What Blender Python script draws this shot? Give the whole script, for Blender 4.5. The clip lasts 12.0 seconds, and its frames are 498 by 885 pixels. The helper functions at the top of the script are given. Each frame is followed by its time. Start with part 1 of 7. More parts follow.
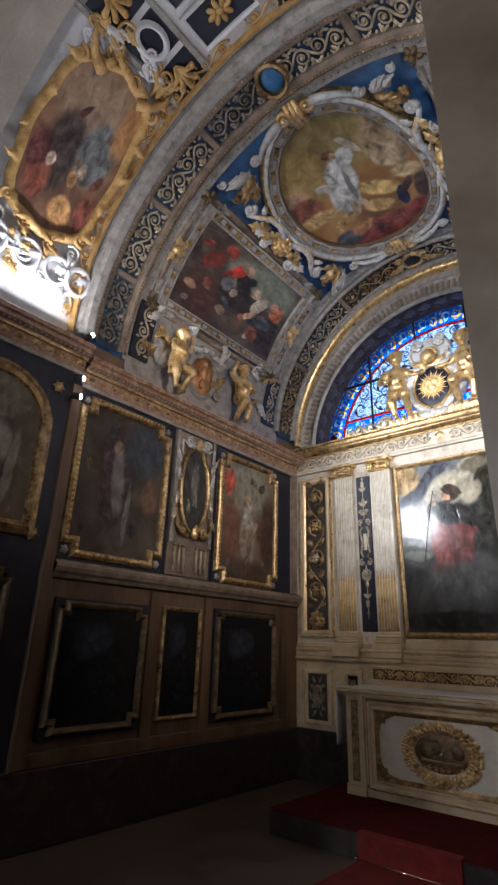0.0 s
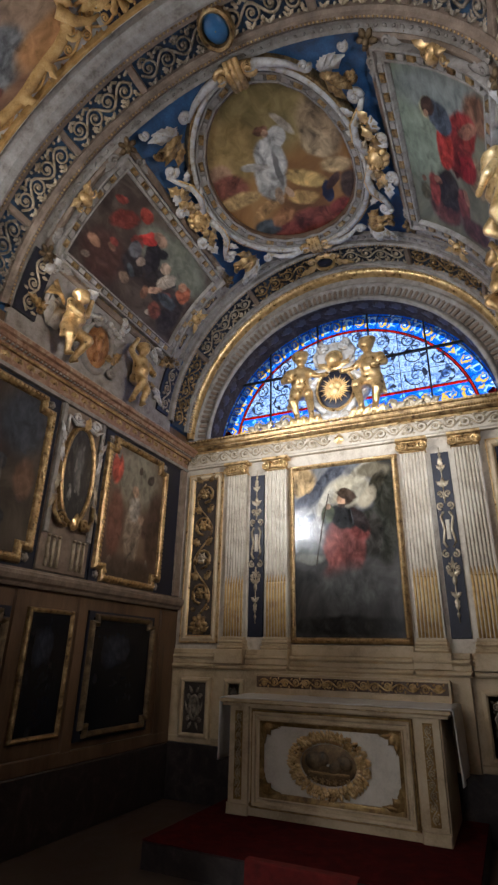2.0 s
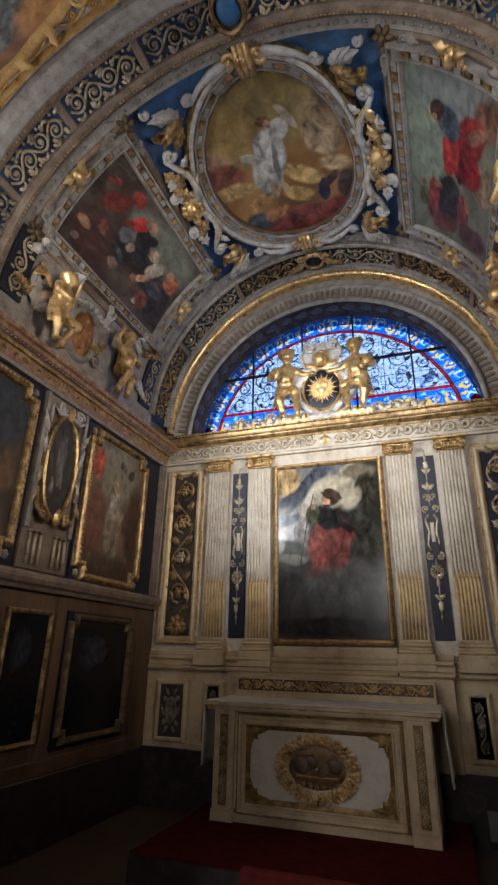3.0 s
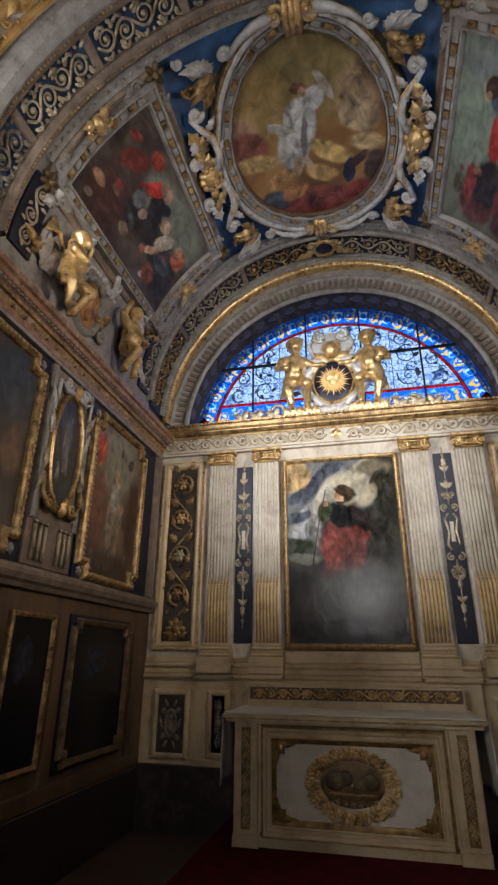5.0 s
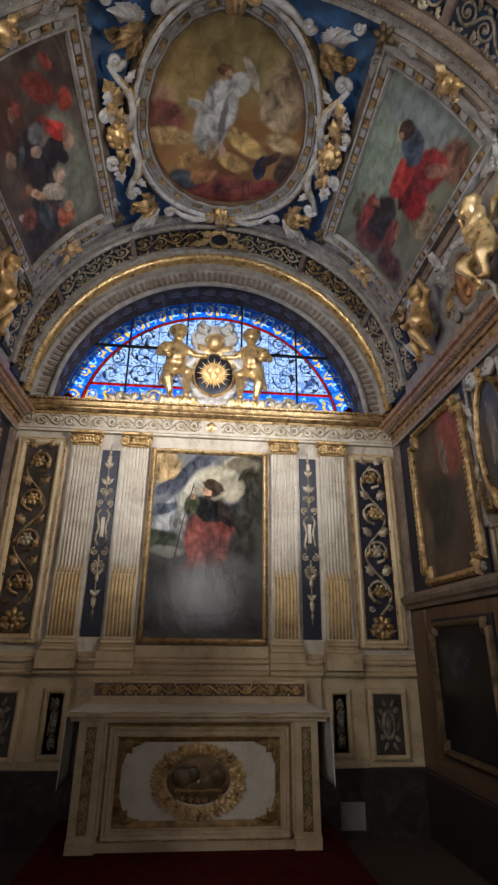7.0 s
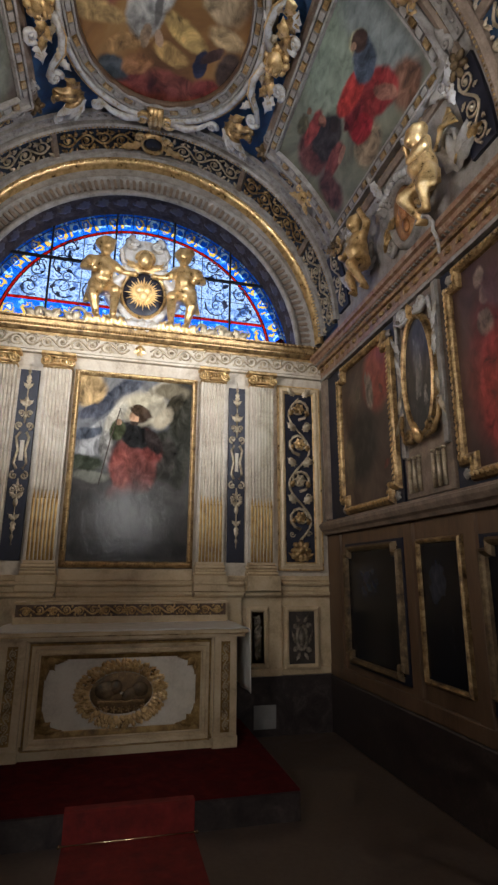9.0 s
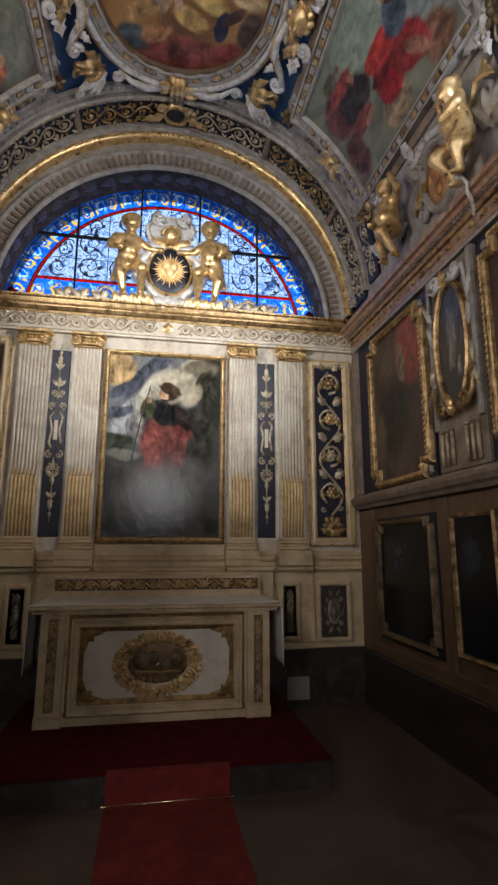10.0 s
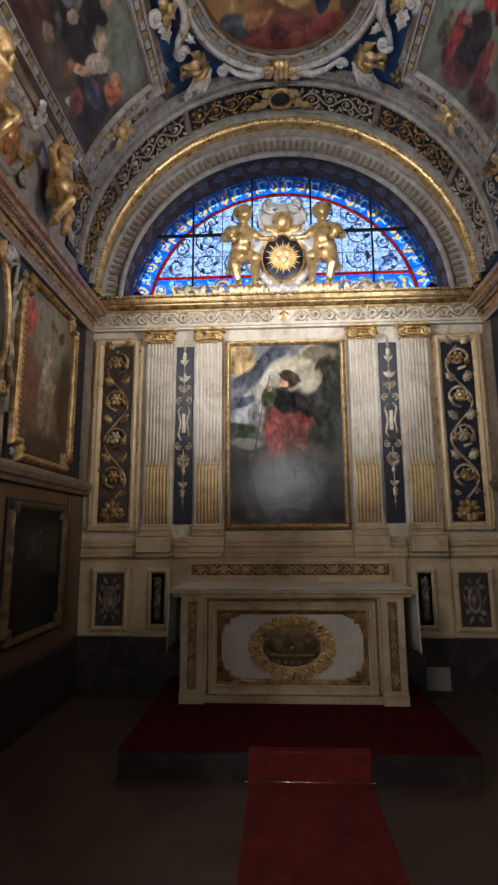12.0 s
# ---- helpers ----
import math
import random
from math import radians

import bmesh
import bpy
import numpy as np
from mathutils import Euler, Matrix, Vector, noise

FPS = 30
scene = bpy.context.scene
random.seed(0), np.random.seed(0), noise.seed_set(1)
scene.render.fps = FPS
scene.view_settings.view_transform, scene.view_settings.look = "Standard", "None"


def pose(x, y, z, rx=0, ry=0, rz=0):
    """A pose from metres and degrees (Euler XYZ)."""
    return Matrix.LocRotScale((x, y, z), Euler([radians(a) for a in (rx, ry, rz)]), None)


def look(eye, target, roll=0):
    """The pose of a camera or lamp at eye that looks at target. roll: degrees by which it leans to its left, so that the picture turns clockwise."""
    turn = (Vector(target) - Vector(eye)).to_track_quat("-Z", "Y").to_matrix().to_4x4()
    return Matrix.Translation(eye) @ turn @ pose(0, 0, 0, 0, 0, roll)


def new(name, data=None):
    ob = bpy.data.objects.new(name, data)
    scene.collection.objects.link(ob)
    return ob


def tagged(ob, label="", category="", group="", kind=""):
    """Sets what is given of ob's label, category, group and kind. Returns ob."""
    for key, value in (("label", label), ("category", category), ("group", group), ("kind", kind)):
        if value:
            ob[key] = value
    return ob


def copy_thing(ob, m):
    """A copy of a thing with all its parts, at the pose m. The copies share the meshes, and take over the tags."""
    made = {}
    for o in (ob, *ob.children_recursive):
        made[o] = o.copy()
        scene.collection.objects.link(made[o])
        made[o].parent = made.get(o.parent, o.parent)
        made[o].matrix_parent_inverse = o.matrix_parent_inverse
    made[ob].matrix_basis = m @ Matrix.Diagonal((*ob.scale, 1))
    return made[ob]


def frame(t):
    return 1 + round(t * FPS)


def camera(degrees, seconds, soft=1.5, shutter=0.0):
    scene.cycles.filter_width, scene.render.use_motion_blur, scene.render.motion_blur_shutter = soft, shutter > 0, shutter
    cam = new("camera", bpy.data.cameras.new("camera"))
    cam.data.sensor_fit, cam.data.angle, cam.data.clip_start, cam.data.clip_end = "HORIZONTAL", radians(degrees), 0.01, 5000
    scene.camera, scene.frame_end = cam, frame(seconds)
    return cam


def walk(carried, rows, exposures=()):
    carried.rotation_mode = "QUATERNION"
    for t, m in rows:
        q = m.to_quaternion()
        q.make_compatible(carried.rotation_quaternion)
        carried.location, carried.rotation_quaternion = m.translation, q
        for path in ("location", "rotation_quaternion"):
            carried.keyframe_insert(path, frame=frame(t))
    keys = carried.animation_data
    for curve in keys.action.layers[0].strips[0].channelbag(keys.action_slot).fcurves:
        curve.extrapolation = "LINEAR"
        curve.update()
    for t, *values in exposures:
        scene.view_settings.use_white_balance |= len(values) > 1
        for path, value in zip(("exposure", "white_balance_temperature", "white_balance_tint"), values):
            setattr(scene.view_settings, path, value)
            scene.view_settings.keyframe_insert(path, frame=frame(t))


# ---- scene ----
cam = camera(51.2, 12.0, 2.5)
PATH = [
    (0, (2.171, -6.248, 1.597), (0.953, -4.837, 2.324), 1.8),
    (0.5, (2.008, -6.198, 1.585), (0.927, -4.688, 2.326), 1.6),
    (1, (1.831, -6.082, 1.574), (0.865, -4.5, 2.327), 1.5),
    (1.5, (1.711, -6.012, 1.591), (0.84, -4.378, 2.346), 1.4),
    (2, (1.587, -6.017, 1.602), (0.793, -4.344, 2.358), 1.3),
    (2.5, (1.407, -6.059, 1.616), (0.694, -4.348, 2.366), 1.2),
    (4.5, (0.495, -5.937, 1.657), (0.024, -4.152, 2.425), 1.0),
    (5, (0.296, -5.855, 1.649), (-0.129, -4.057, 2.416), 0.5),
    (5.5, (0.116, -5.743, 1.69), (-0.18, -3.921, 2.46), -0.1),
    (6, (0.0, -5.744, 1.683), (-0.131, -3.908, 2.464), -0.0),
    (6.5, (-0.083, -5.744, 1.656), (-0.048, -3.904, 2.44), 0.5),
    (7, (-0.099, -5.76, 1.691), (0.079, -3.911, 2.432), 0.7),
    (7.5, (-0.137, -5.737, 1.641), (0.184, -3.894, 2.347), 0.7),
    (7.7, (-0.14, -5.732, 1.634), (0.231, -3.89, 2.319), 0.7),
    (9.3, (-0.118, -5.707, 1.686), (0.356, -3.818, 2.141), 0.4),
    (9.5, (-0.105, -5.706, 1.684), (0.337, -3.806, 2.121), 0.4),
    (10, (-0.101, -5.704, 1.69), (0.256, -3.777, 2.087), 0.1),
    (10.5, (-0.111, -5.691, 1.68), (0.115, -3.739, 2.05), 0.0),
    (11, (-0.116, -5.684, 1.687), (-0.023, -3.717, 2.036), -0.0),
    (11.5, (-0.109, -5.678, 1.681), (-0.125, -3.709, 2.03), -0.3),
    (12, (-0.121, -5.676, 1.686), (-0.222, -3.709, 2.034), -0.3),
]
walk(cam, [(t, look(eye, target, roll)) for t, eye, target, roll in PATH],
     [(0.0, 0.38, 5650, 10), (2.5, 0.1, 5950, 10), (5.0, 0.03, 6100, 10), (9.5, 0.09, 6080, 10), (12.0, 0.1, 6050, 10)])

# ---- world, lights, exposure ----
scene.view_settings.exposure = 0.0
world = bpy.data.worlds.new("world")
scene.world = world
world.use_nodes = True
sky = world.node_tree.nodes.new("ShaderNodeTexSky")
sky.sky_type, sky.sun_disc, sky.sun_elevation, sky.sun_rotation = "NISHITA", False, radians(38), radians(20)
world.node_tree.links.new(sky.outputs[0], world.node_tree.nodes["Background"].inputs[0])
world.node_tree.nodes["Background"].inputs[1].default_value = 0.1

FZ = 0.06          # floor
HW = 2.28          # half width of the chapel
R, ZC = 2.28, 4.55  # barrel vault
RIB = -3.78        # end of the inner bay
NEAR = -5.2        # end of the outer bay


def spot(name, eye, target, watts, angle, blend, colour, size):
    lamp = bpy.data.lights.new(name, "SPOT")
    lamp.energy, lamp.spot_size, lamp.spot_blend, lamp.color, lamp.shadow_soft_size = watts, radians(angle), blend, colour, size
    ob = new(name, lamp)
    ob.matrix_world = look(eye, target)
    return ob


# projectors fixed at the arch between the two bays, aimed at the altar wall
spot("spot_light", (-2.05, -3.82, 4.0), (0.25, 0.1, 3.92), 420, 56, 1.0, (1.0, 0.97, 0.94), 0.04)
spot("spot_light", (2.05, -3.82, 4.0), (-0.25, 0.1, 3.92), 420, 56, 1.0, (1.0, 0.97, 0.94), 0.04)
for sx in (-1, 1):
    spot("spot_light", (sx * 2.0, -3.82, 4.52), (sx * 0.55, -0.9, 5.9), 100, 78, 1.0, (1.0, 0.9, 0.78) if sx < 0 else (0.82, 0.91, 1.0), 0.05)
for sx in (-1, 1):
    spot("spot_light", (sx * 2.05, -3.82, 3.8), (-sx * 2.28, -1.2, 4.3), 265 if sx > 0 else 200, 92, 1.0, (1.0, 0.87, 0.72) if sx > 0 else (1.0, 0.92, 0.83), 0.04)
# strip lights that lie on the cornice of the outer bay
for sx in (-1, 1):
    strip = bpy.data.lights.new("cornice_light", "AREA")
    strip.shape, strip.size, strip.size_y, strip.energy, strip.color = "RECTANGLE", 0.9, 0.06, 19 if sx < 0 else 15, (1.0, 0.96, 0.92)
    new("cornice_light", strip).matrix_world = look((sx * 2.06, -4.5, 4.5), (sx * 0.5, -4.45, 7.0)) 

# ---- materials ----


def nodes_of(name):
    m = bpy.data.materials.new(name)
    m.use_nodes = True
    return m, m.node_tree.nodes, m.node_tree.links


def ramp_node(n, stops):
    r = n.new("ShaderNodeValToRGB")
    while len(r.color_ramp.elements) < len(stops):
        r.color_ramp.elements.new(0.5)
    for e, (p, c) in zip(r.color_ramp.elements, stops):
        e.position, e.color = p, (*c, 1)
    return r


def noise_node(n, l, coord, scale, detail=6, rough=0.6, dist=0.0):
    t = n.new("ShaderNodeTexNoise")
    t.inputs["Scale"].default_value, t.inputs["Detail"].default_value = scale, detail
    t.inputs["Roughness"].default_value, t.inputs["Distortion"].default_value = rough, dist
    l.new(coord, t.inputs["Vector"])
    return t


def surface(name, stops, scale=6.0, rough=(0.4, 0.6), metal=0.0, bump=0.15, fine=60.0, dist=0.0, spec=0.5, stretch=(1, 1, 1)):
    """Two-scale noise colour, roughness variation and fine relief."""
    m, n, l = nodes_of(name)
    b = n["Principled BSDF"]
    tc = n.new("ShaderNodeTexCoord")
    mp = n.new("ShaderNodeMapping")
    mp.inputs["Scale"].default_value = stretch
    geo = n.new("ShaderNodeNewGeometry")
    l.new(geo.outputs["Position"], mp.inputs["Vector"])
    big = noise_node(n, l, mp.outputs[0], scale, 8, 0.62, dist)
    small = noise_node(n, l, mp.outputs[0], fine, 4, 0.6)
    mix = n.new("ShaderNodeMath")
    mix.operation = "MULTIPLY_ADD"
    mix.inputs[1].default_value = 0.3
    l.new(small.outputs[0], mix.inputs[0])
    sub = n.new("ShaderNodeMath")
    sub.operation = "MULTIPLY_ADD"
    sub.inputs[1].default_value, sub.inputs[2].default_value = 1.0, -0.15
    l.new(big.outputs[0], sub.inputs[0])
    l.new(sub.outputs[0], mix.inputs[2])
    r = ramp_node(n, stops)
    l.new(mix.outputs[0], r.inputs[0])
    l.new(r.outputs[0], b.inputs["Base Color"])
    mr = n.new("ShaderNodeMapRange")
    mr.inputs["From Min"].default_value, mr.inputs["From Max"].default_value = 0.3, 0.7
    mr.inputs["To Min"].default_value, mr.inputs["To Max"].default_value = rough
    l.new(big.outputs[0], mr.inputs["Value"])
    l.new(mr.outputs[0], b.inputs["Roughness"])
    b.inputs["Metallic"].default_value = metal
    b.inputs["Specular IOR Level"].default_value = spec
    bp = n.new("ShaderNodeBump")
    bp.inputs["Strength"].default_value, bp.inputs["Distance"].default_value = bump, 0.01
    l.new(mix.outputs[0], bp.inputs["Height"])
    l.new(bp.outputs[0], b.inputs["Normal"])
    return m


def flat(name, colour, rough=0.5, metal=0.0):
    m, n, l = nodes_of(name)
    b = n["Principled BSDF"]
    b.inputs["Base Color"].default_value, b.inputs["Roughness"].default_value, b.inputs["Metallic"].default_value = (*colour, 1), rough, metal
    return m


def painted(name, stops, blobs, scale=3.0, gloss=0.3, warp=0.12, seed=0.0, extra=9, relief=0.06):
    """Oil or fresco picture: brushy ground plus soft masses of colour, in the canvas's own 0..1 coordinates.
    blobs: (u, v, half width, half height, turn in degrees, colour, softness)."""
    rnd = random.Random(int(seed * 10) + 3)
    tones = [x[5] for x in blobs]
    small = []
    for _ in range(extra):
        k = rnd.uniform(0.3, 0.95)
        small.append((rnd.uniform(0.08, 0.92), rnd.uniform(0.06, 0.94), rnd.uniform(0.025, 0.075), rnd.uniform(0.02, 0.06), rnd.uniform(0, 180), tuple(min(0.75, x * k + 0.01) for x in rnd.choice(tones)), 0.3))
    blobs = blobs[: len(blobs) // 2] + small + blobs[len(blobs) // 2:]
    m, n, l = nodes_of(name)
    b = n["Principled BSDF"]
    uv = n.new("ShaderNodeUVMap")
    uv.uv_map = "canvas"
    off = n.new("ShaderNodeVectorMath")
    off.operation = "ADD"
    off.inputs[1].default_value = (seed, seed * 1.7, seed)
    l.new(uv.outputs[0], off.inputs[0])
    ground = noise_node(n, l, off.outputs[0], scale, 7, 0.6, 0.8)
    r = ramp_node(n, stops)
    l.new(ground.outputs[0], r.inputs[0])
    wob = noise_node(n, l, off.outputs[0], 6.0, 7, 0.62, 0.2)
    wobble = n.new("ShaderNodeVectorMath")
    wobble.operation = "MULTIPLY_ADD"
    wobble.inputs[1].default_value = (warp * 2, warp * 2, 0)
    l.new(wob.outputs["Color"], wobble.inputs[0])
    shift = n.new("ShaderNodeVectorMath")
    shift.operation = "ADD"
    shift.inputs[1].default_value = (-warp, -warp, 0)
    l.new(uv.outputs[0], shift.inputs[0])
    l.new(shift.outputs[0], wobble.inputs[2])
    last = r.outputs[0]
    fold = noise_node(n, l, off.outputs[0], 11.0, 6, 0.6, 0.5)
    for u, v, a, c, turn, colour, soft in blobs:
        mp = n.new("ShaderNodeMapping")
        mp.vector_type = "TEXTURE"
        mp.inputs["Location"].default_value, mp.inputs["Rotation"].default_value, mp.inputs["Scale"].default_value = (u, v, 0), (0, 0, radians(turn)), (a, c, 1)
        l.new(wobble.outputs[0], mp.inputs["Vector"])
        ln = n.new("ShaderNodeVectorMath")
        ln.operation = "LENGTH"
        l.new(mp.outputs[0], ln.inputs[0])
        mr = n.new("ShaderNodeMapRange")
        mr.interpolation_type = "SMOOTHSTEP"
        mr.inputs["From Min"].default_value, mr.inputs["From Max"].default_value = 1 + soft * 0.7, 1 - soft * 0.7
        l.new(ln.outputs["Value"], mr.inputs["Value"])
        lo, hi = (0.6, 1.3) if soft >= 0.4 else (0.3, 1.75)
        tone = ramp_node(n, [(0.32, tuple(x * lo for x in colour)), (0.5, colour), (0.66, tuple(min(1, x * hi + 0.01) for x in colour))])
        l.new(fold.outputs[0], tone.inputs[0])
        mx = n.new("ShaderNodeMix")
        mx.data_type = "RGBA"
        l.new(mr.outputs[0], mx.inputs[0])
        l.new(last, mx.inputs[6])
        l.new(tone.outputs[0], mx.inputs[7])
        last = mx.outputs[2]
    l.new(last, b.inputs["Base Color"])
    b.inputs["Roughness"].default_value = gloss
    b.inputs["Specular IOR Level"].default_value = 0.3
    bp = n.new("ShaderNodeBump")
    bp.inputs["Strength"].default_value, bp.inputs["Distance"].default_value = relief, 0.003 if relief < 0.1 else 0.007
    l.new(fold.outputs[0], bp.inputs["Height"])
    l.new(bp.outputs[0], b.inputs["Normal"])
    return m


def glass(name, stops, scale, alpha=1.0):
    """Coloured antique glass: tinted see-through with a little gloss."""
    m, n, l = nodes_of(name)
    n.remove(n["Principled BSDF"])
    geo = n.new("ShaderNodeNewGeometry")
    t = noise_node(n, l, geo.outputs["Position"], scale, 5, 0.6, 1.5)
    r = ramp_node(n, stops)
    l.new(t.outputs[0], r.inputs[0])
    tr = n.new("ShaderNodeBsdfTransparent")
    l.new(r.outputs[0], tr.inputs[0])
    gl = n.new("ShaderNodeBsdfGlossy")
    gl.inputs["Roughness"].default_value = 0.15
    mx = n.new("ShaderNodeMixShader")
    mx.inputs[0].default_value = 0.05
    l.new(tr.outputs[0], mx.inputs[1])
    l.new(gl.outputs[0], mx.inputs[2])
    l.new(mx.outputs[0], n["Material Output"].inputs[0])
    return m


def glow(name, colour, strength):
    m, n, l = nodes_of(name)
    e = n.new("ShaderNodeEmission")
    e.inputs[0].default_value, e.inputs[1].default_value = (*colour, 1), strength
    l.new(e.outputs[0], n["Material Output"].inputs[0])
    return m


GOLD = surface("gold_leaf", [(0.28, (0.24, 0.135, 0.05)), (0.5, (0.66, 0.45, 0.2)), (0.75, (0.88, 0.69, 0.4))], 14, (0.24, 0.45), 0.7, 0.3, 90)
OLDGOLD = surface("worn_gilding", [(0.32, (0.09, 0.055, 0.03)), (0.52, (0.38, 0.25, 0.11)), (0.72, (0.68, 0.5, 0.26))], 13, (0.28, 0.52), 0.66, 0.4, 80)
STONE = surface("warm_grey_marble", [(0.28, (0.35, 0.285, 0.21)), (0.5, (0.56, 0.495, 0.395)), (0.75, (0.68, 0.625, 0.53))], 3, (0.3, 0.5), 0, 0.08, 40, 1.5)
CREAM = surface("cream_painted_stone", [(0.28, (0.36, 0.26, 0.15)), (0.5, (0.58, 0.45, 0.275)), (0.75, (0.68, 0.56, 0.38))], 4, (0.4, 0.6), 0, 0.12, 50)
STUCCO = surface("grey_white_stucco", [(0.28, (0.13, 0.11, 0.095)), (0.46, (0.26, 0.235, 0.21)), (0.72, (0.38, 0.355, 0.33))], 9, (0.5, 0.75), 0, 0.35, 55)
DARKST = surface("brown_grey_stucco", [(0.25, (0.1, 0.07, 0.05)), (0.5, (0.21, 0.155, 0.115)), (0.75, (0.34, 0.265, 0.2))], 7, (0.5, 0.75), 0, 0.35, 55)
BROWN = surface("brown_stained_wood", [(0.25, (0.05, 0.028, 0.016)), (0.5, (0.118, 0.069, 0.039)), (0.75, (0.18, 0.11, 0.064))], 5, (0.35, 0.55), 0, 0.15, 60, 0.6, 0.5, (1, 1, 0.15))
REDSTONE = surface("red_brown_veined_marble", [(0.25, (0.12, 0.06, 0.035)), (0.48, (0.28, 0.15, 0.09)), (0.6, (0.36, 0.24, 0.16)), (0.78, (0.5, 0.4, 0.32))], 5, (0.25, 0.45), 0, 0.1, 40, 2.5)
DADO = surface("black_marble_dado", [(0.3, (0.016, 0.012, 0.012)), (0.55, (0.038, 0.028, 0.026)), (0.75, (0.08, 0.062, 0.055))], 4, (0.3, 0.5), 0, 0.05, 40, 2)
BLUE = surface("blue_painted_ground", [(0.28, (0.008, 0.026, 0.066)), (0.5, (0.017, 0.068, 0.175)), (0.75, (0.04, 0.13, 0.29))], 6, (0.5, 0.7), 0, 0.2, 60)
NAVY = surface("dark_navy_ground", [(0.3, (0.006, 0.007, 0.014)), (0.55, (0.012, 0.014, 0.03)), (0.75, (0.03, 0.032, 0.05))], 6, (0.4, 0.6), 0, 0.15, 60)
FLOOR = surface("grey_stone_floor", [(0.25, (0.05, 0.034, 0.027)), (0.5, (0.095, 0.068, 0.053)), (0.75, (0.14, 0.11, 0.088))], 2.5, (0.3, 0.55), 0, 0.1, 30, 1.2)
CARPET = surface("red_carpet", [(0.3, (0.1, 0.008, 0.007)), (0.55, (0.19, 0.016, 0.013)), (0.75, (0.27, 0.028, 0.022))], 8, (0.85, 0.95), 0, 0.5, 260)
PLAIN = surface("dim_plaster", [(0.25, (0.25, 0.21, 0.17)), (0.55, (0.36, 0.31, 0.26)), (0.75, (0.44, 0.39, 0.33))], 2, (0.7, 0.85), 0, 0.2, 40)
LINEN = surface("white_linen", [(0.3, (0.62, 0.6, 0.56)), (0.7, (0.78, 0.77, 0.74))], 9, (0.8, 0.9), 0, 0.3, 200)
OCHRE = surface("ochre_painted_stucco", [(0.28, (0.24, 0.12, 0.035)), (0.5, (0.5, 0.3, 0.1)), (0.75, (0.66, 0.46, 0.2))], 9, (0.45, 0.65), 0.15, 0.3, 70)
FRONTGILT = surface("brown_gold_gilding", [(0.28, (0.08, 0.045, 0.016)), (0.5, (0.27, 0.165, 0.055)), (0.75, (0.5, 0.34, 0.13))], 12, (0.3, 0.5), 0.5, 0.4, 80)
COPPER = surface("red_gold_gilding", [(0.3, (0.22, 0.09, 0.035)), (0.52, (0.48, 0.24, 0.1)), (0.75, (0.68, 0.42, 0.2))], 10, (0.3, 0.5), 0.6, 0.3, 80)
RODGILT = surface("worn_yellow_gilding", [(0.28, (0.24, 0.12, 0.03)), (0.5, (0.5, 0.31, 0.09)), (0.75, (0.66, 0.46, 0.18))], 9, (0.35, 0.55), 0.25, 0.3, 70)
SUNGOLD = surface("bright_burnished_gilding", [(0.28, (0.6, 0.36, 0.12)), (0.5, (0.85, 0.6, 0.27)), (0.75, (0.95, 0.78, 0.48))], 14, (0.3, 0.45), 0.2, 0.2, 80)
SILVER = surface("silver_white_stucco", [(0.3, (0.3, 0.22, 0.12)), (0.4, (0.42, 0.38, 0.32)), (0.52, (0.52, 0.51, 0.5)), (0.75, (0.64, 0.64, 0.64))], 13, (0.3, 0.55), 0.15, 0.4, 60)
DIMGILT = surface("dim_brown_gilding", [(0.3, (0.04, 0.026, 0.014)), (0.52, (0.14, 0.092, 0.044)), (0.75, (0.28, 0.2, 0.105))], 12, (0.35, 0.6), 0.4, 0.35, 80)
LILAC = surface("pale_lilac_grey_stucco", [(0.25, (0.36, 0.34, 0.36)), (0.45, (0.58, 0.56, 0.57)), (0.75, (0.74, 0.72, 0.71))], 4, (0.5, 0.75), 0, 0.3, 50)
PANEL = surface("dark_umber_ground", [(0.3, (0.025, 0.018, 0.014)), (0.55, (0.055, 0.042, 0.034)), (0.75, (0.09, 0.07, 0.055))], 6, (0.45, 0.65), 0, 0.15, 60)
surface_gold_dull = surface("dull_silvered_gilding", [(0.3, (0.2, 0.15, 0.09)), (0.52, (0.48, 0.4, 0.28)), (0.75, (0.68, 0.6, 0.46))], 12, (0.35, 0.6), 0.55, 0.35, 80)
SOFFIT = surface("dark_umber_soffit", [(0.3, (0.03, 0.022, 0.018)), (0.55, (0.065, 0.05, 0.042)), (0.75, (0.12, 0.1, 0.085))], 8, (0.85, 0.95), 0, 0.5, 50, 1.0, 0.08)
# darkened red of CARPET, with the step's shade put into the colour
SHADECARPET = surface("shaded_red_carpet", [(0.3, (0.045, 0.004, 0.006)), (0.55, (0.085, 0.008, 0.009)), (0.75, (0.13, 0.014, 0.013))], 8, (0.88, 0.96), 0, 0.5, 260, 1.0, 0.1)
OFFWHITE = surface("off_white_paint", [(0.25, (0.48, 0.42, 0.33)), (0.5, (0.68, 0.61, 0.5)), (0.75, (0.78, 0.72, 0.62))], 3, (0.4, 0.6), 0, 0.1, 50)
TARNISH = surface("tarnished_silvering", [(0.3, (0.06, 0.045, 0.03)), (0.52, (0.25, 0.21, 0.16)), (0.75, (0.44, 0.39, 0.31))], 12, (0.4, 0.65), 0.3, 0.35, 80)
LEAD = flat("dark_lead", (0.02, 0.02, 0.022), 0.5, 0.6)
BRASS = flat("polished_brass_rod", (0.85, 0.7, 0.45), 0.15, 1.0)
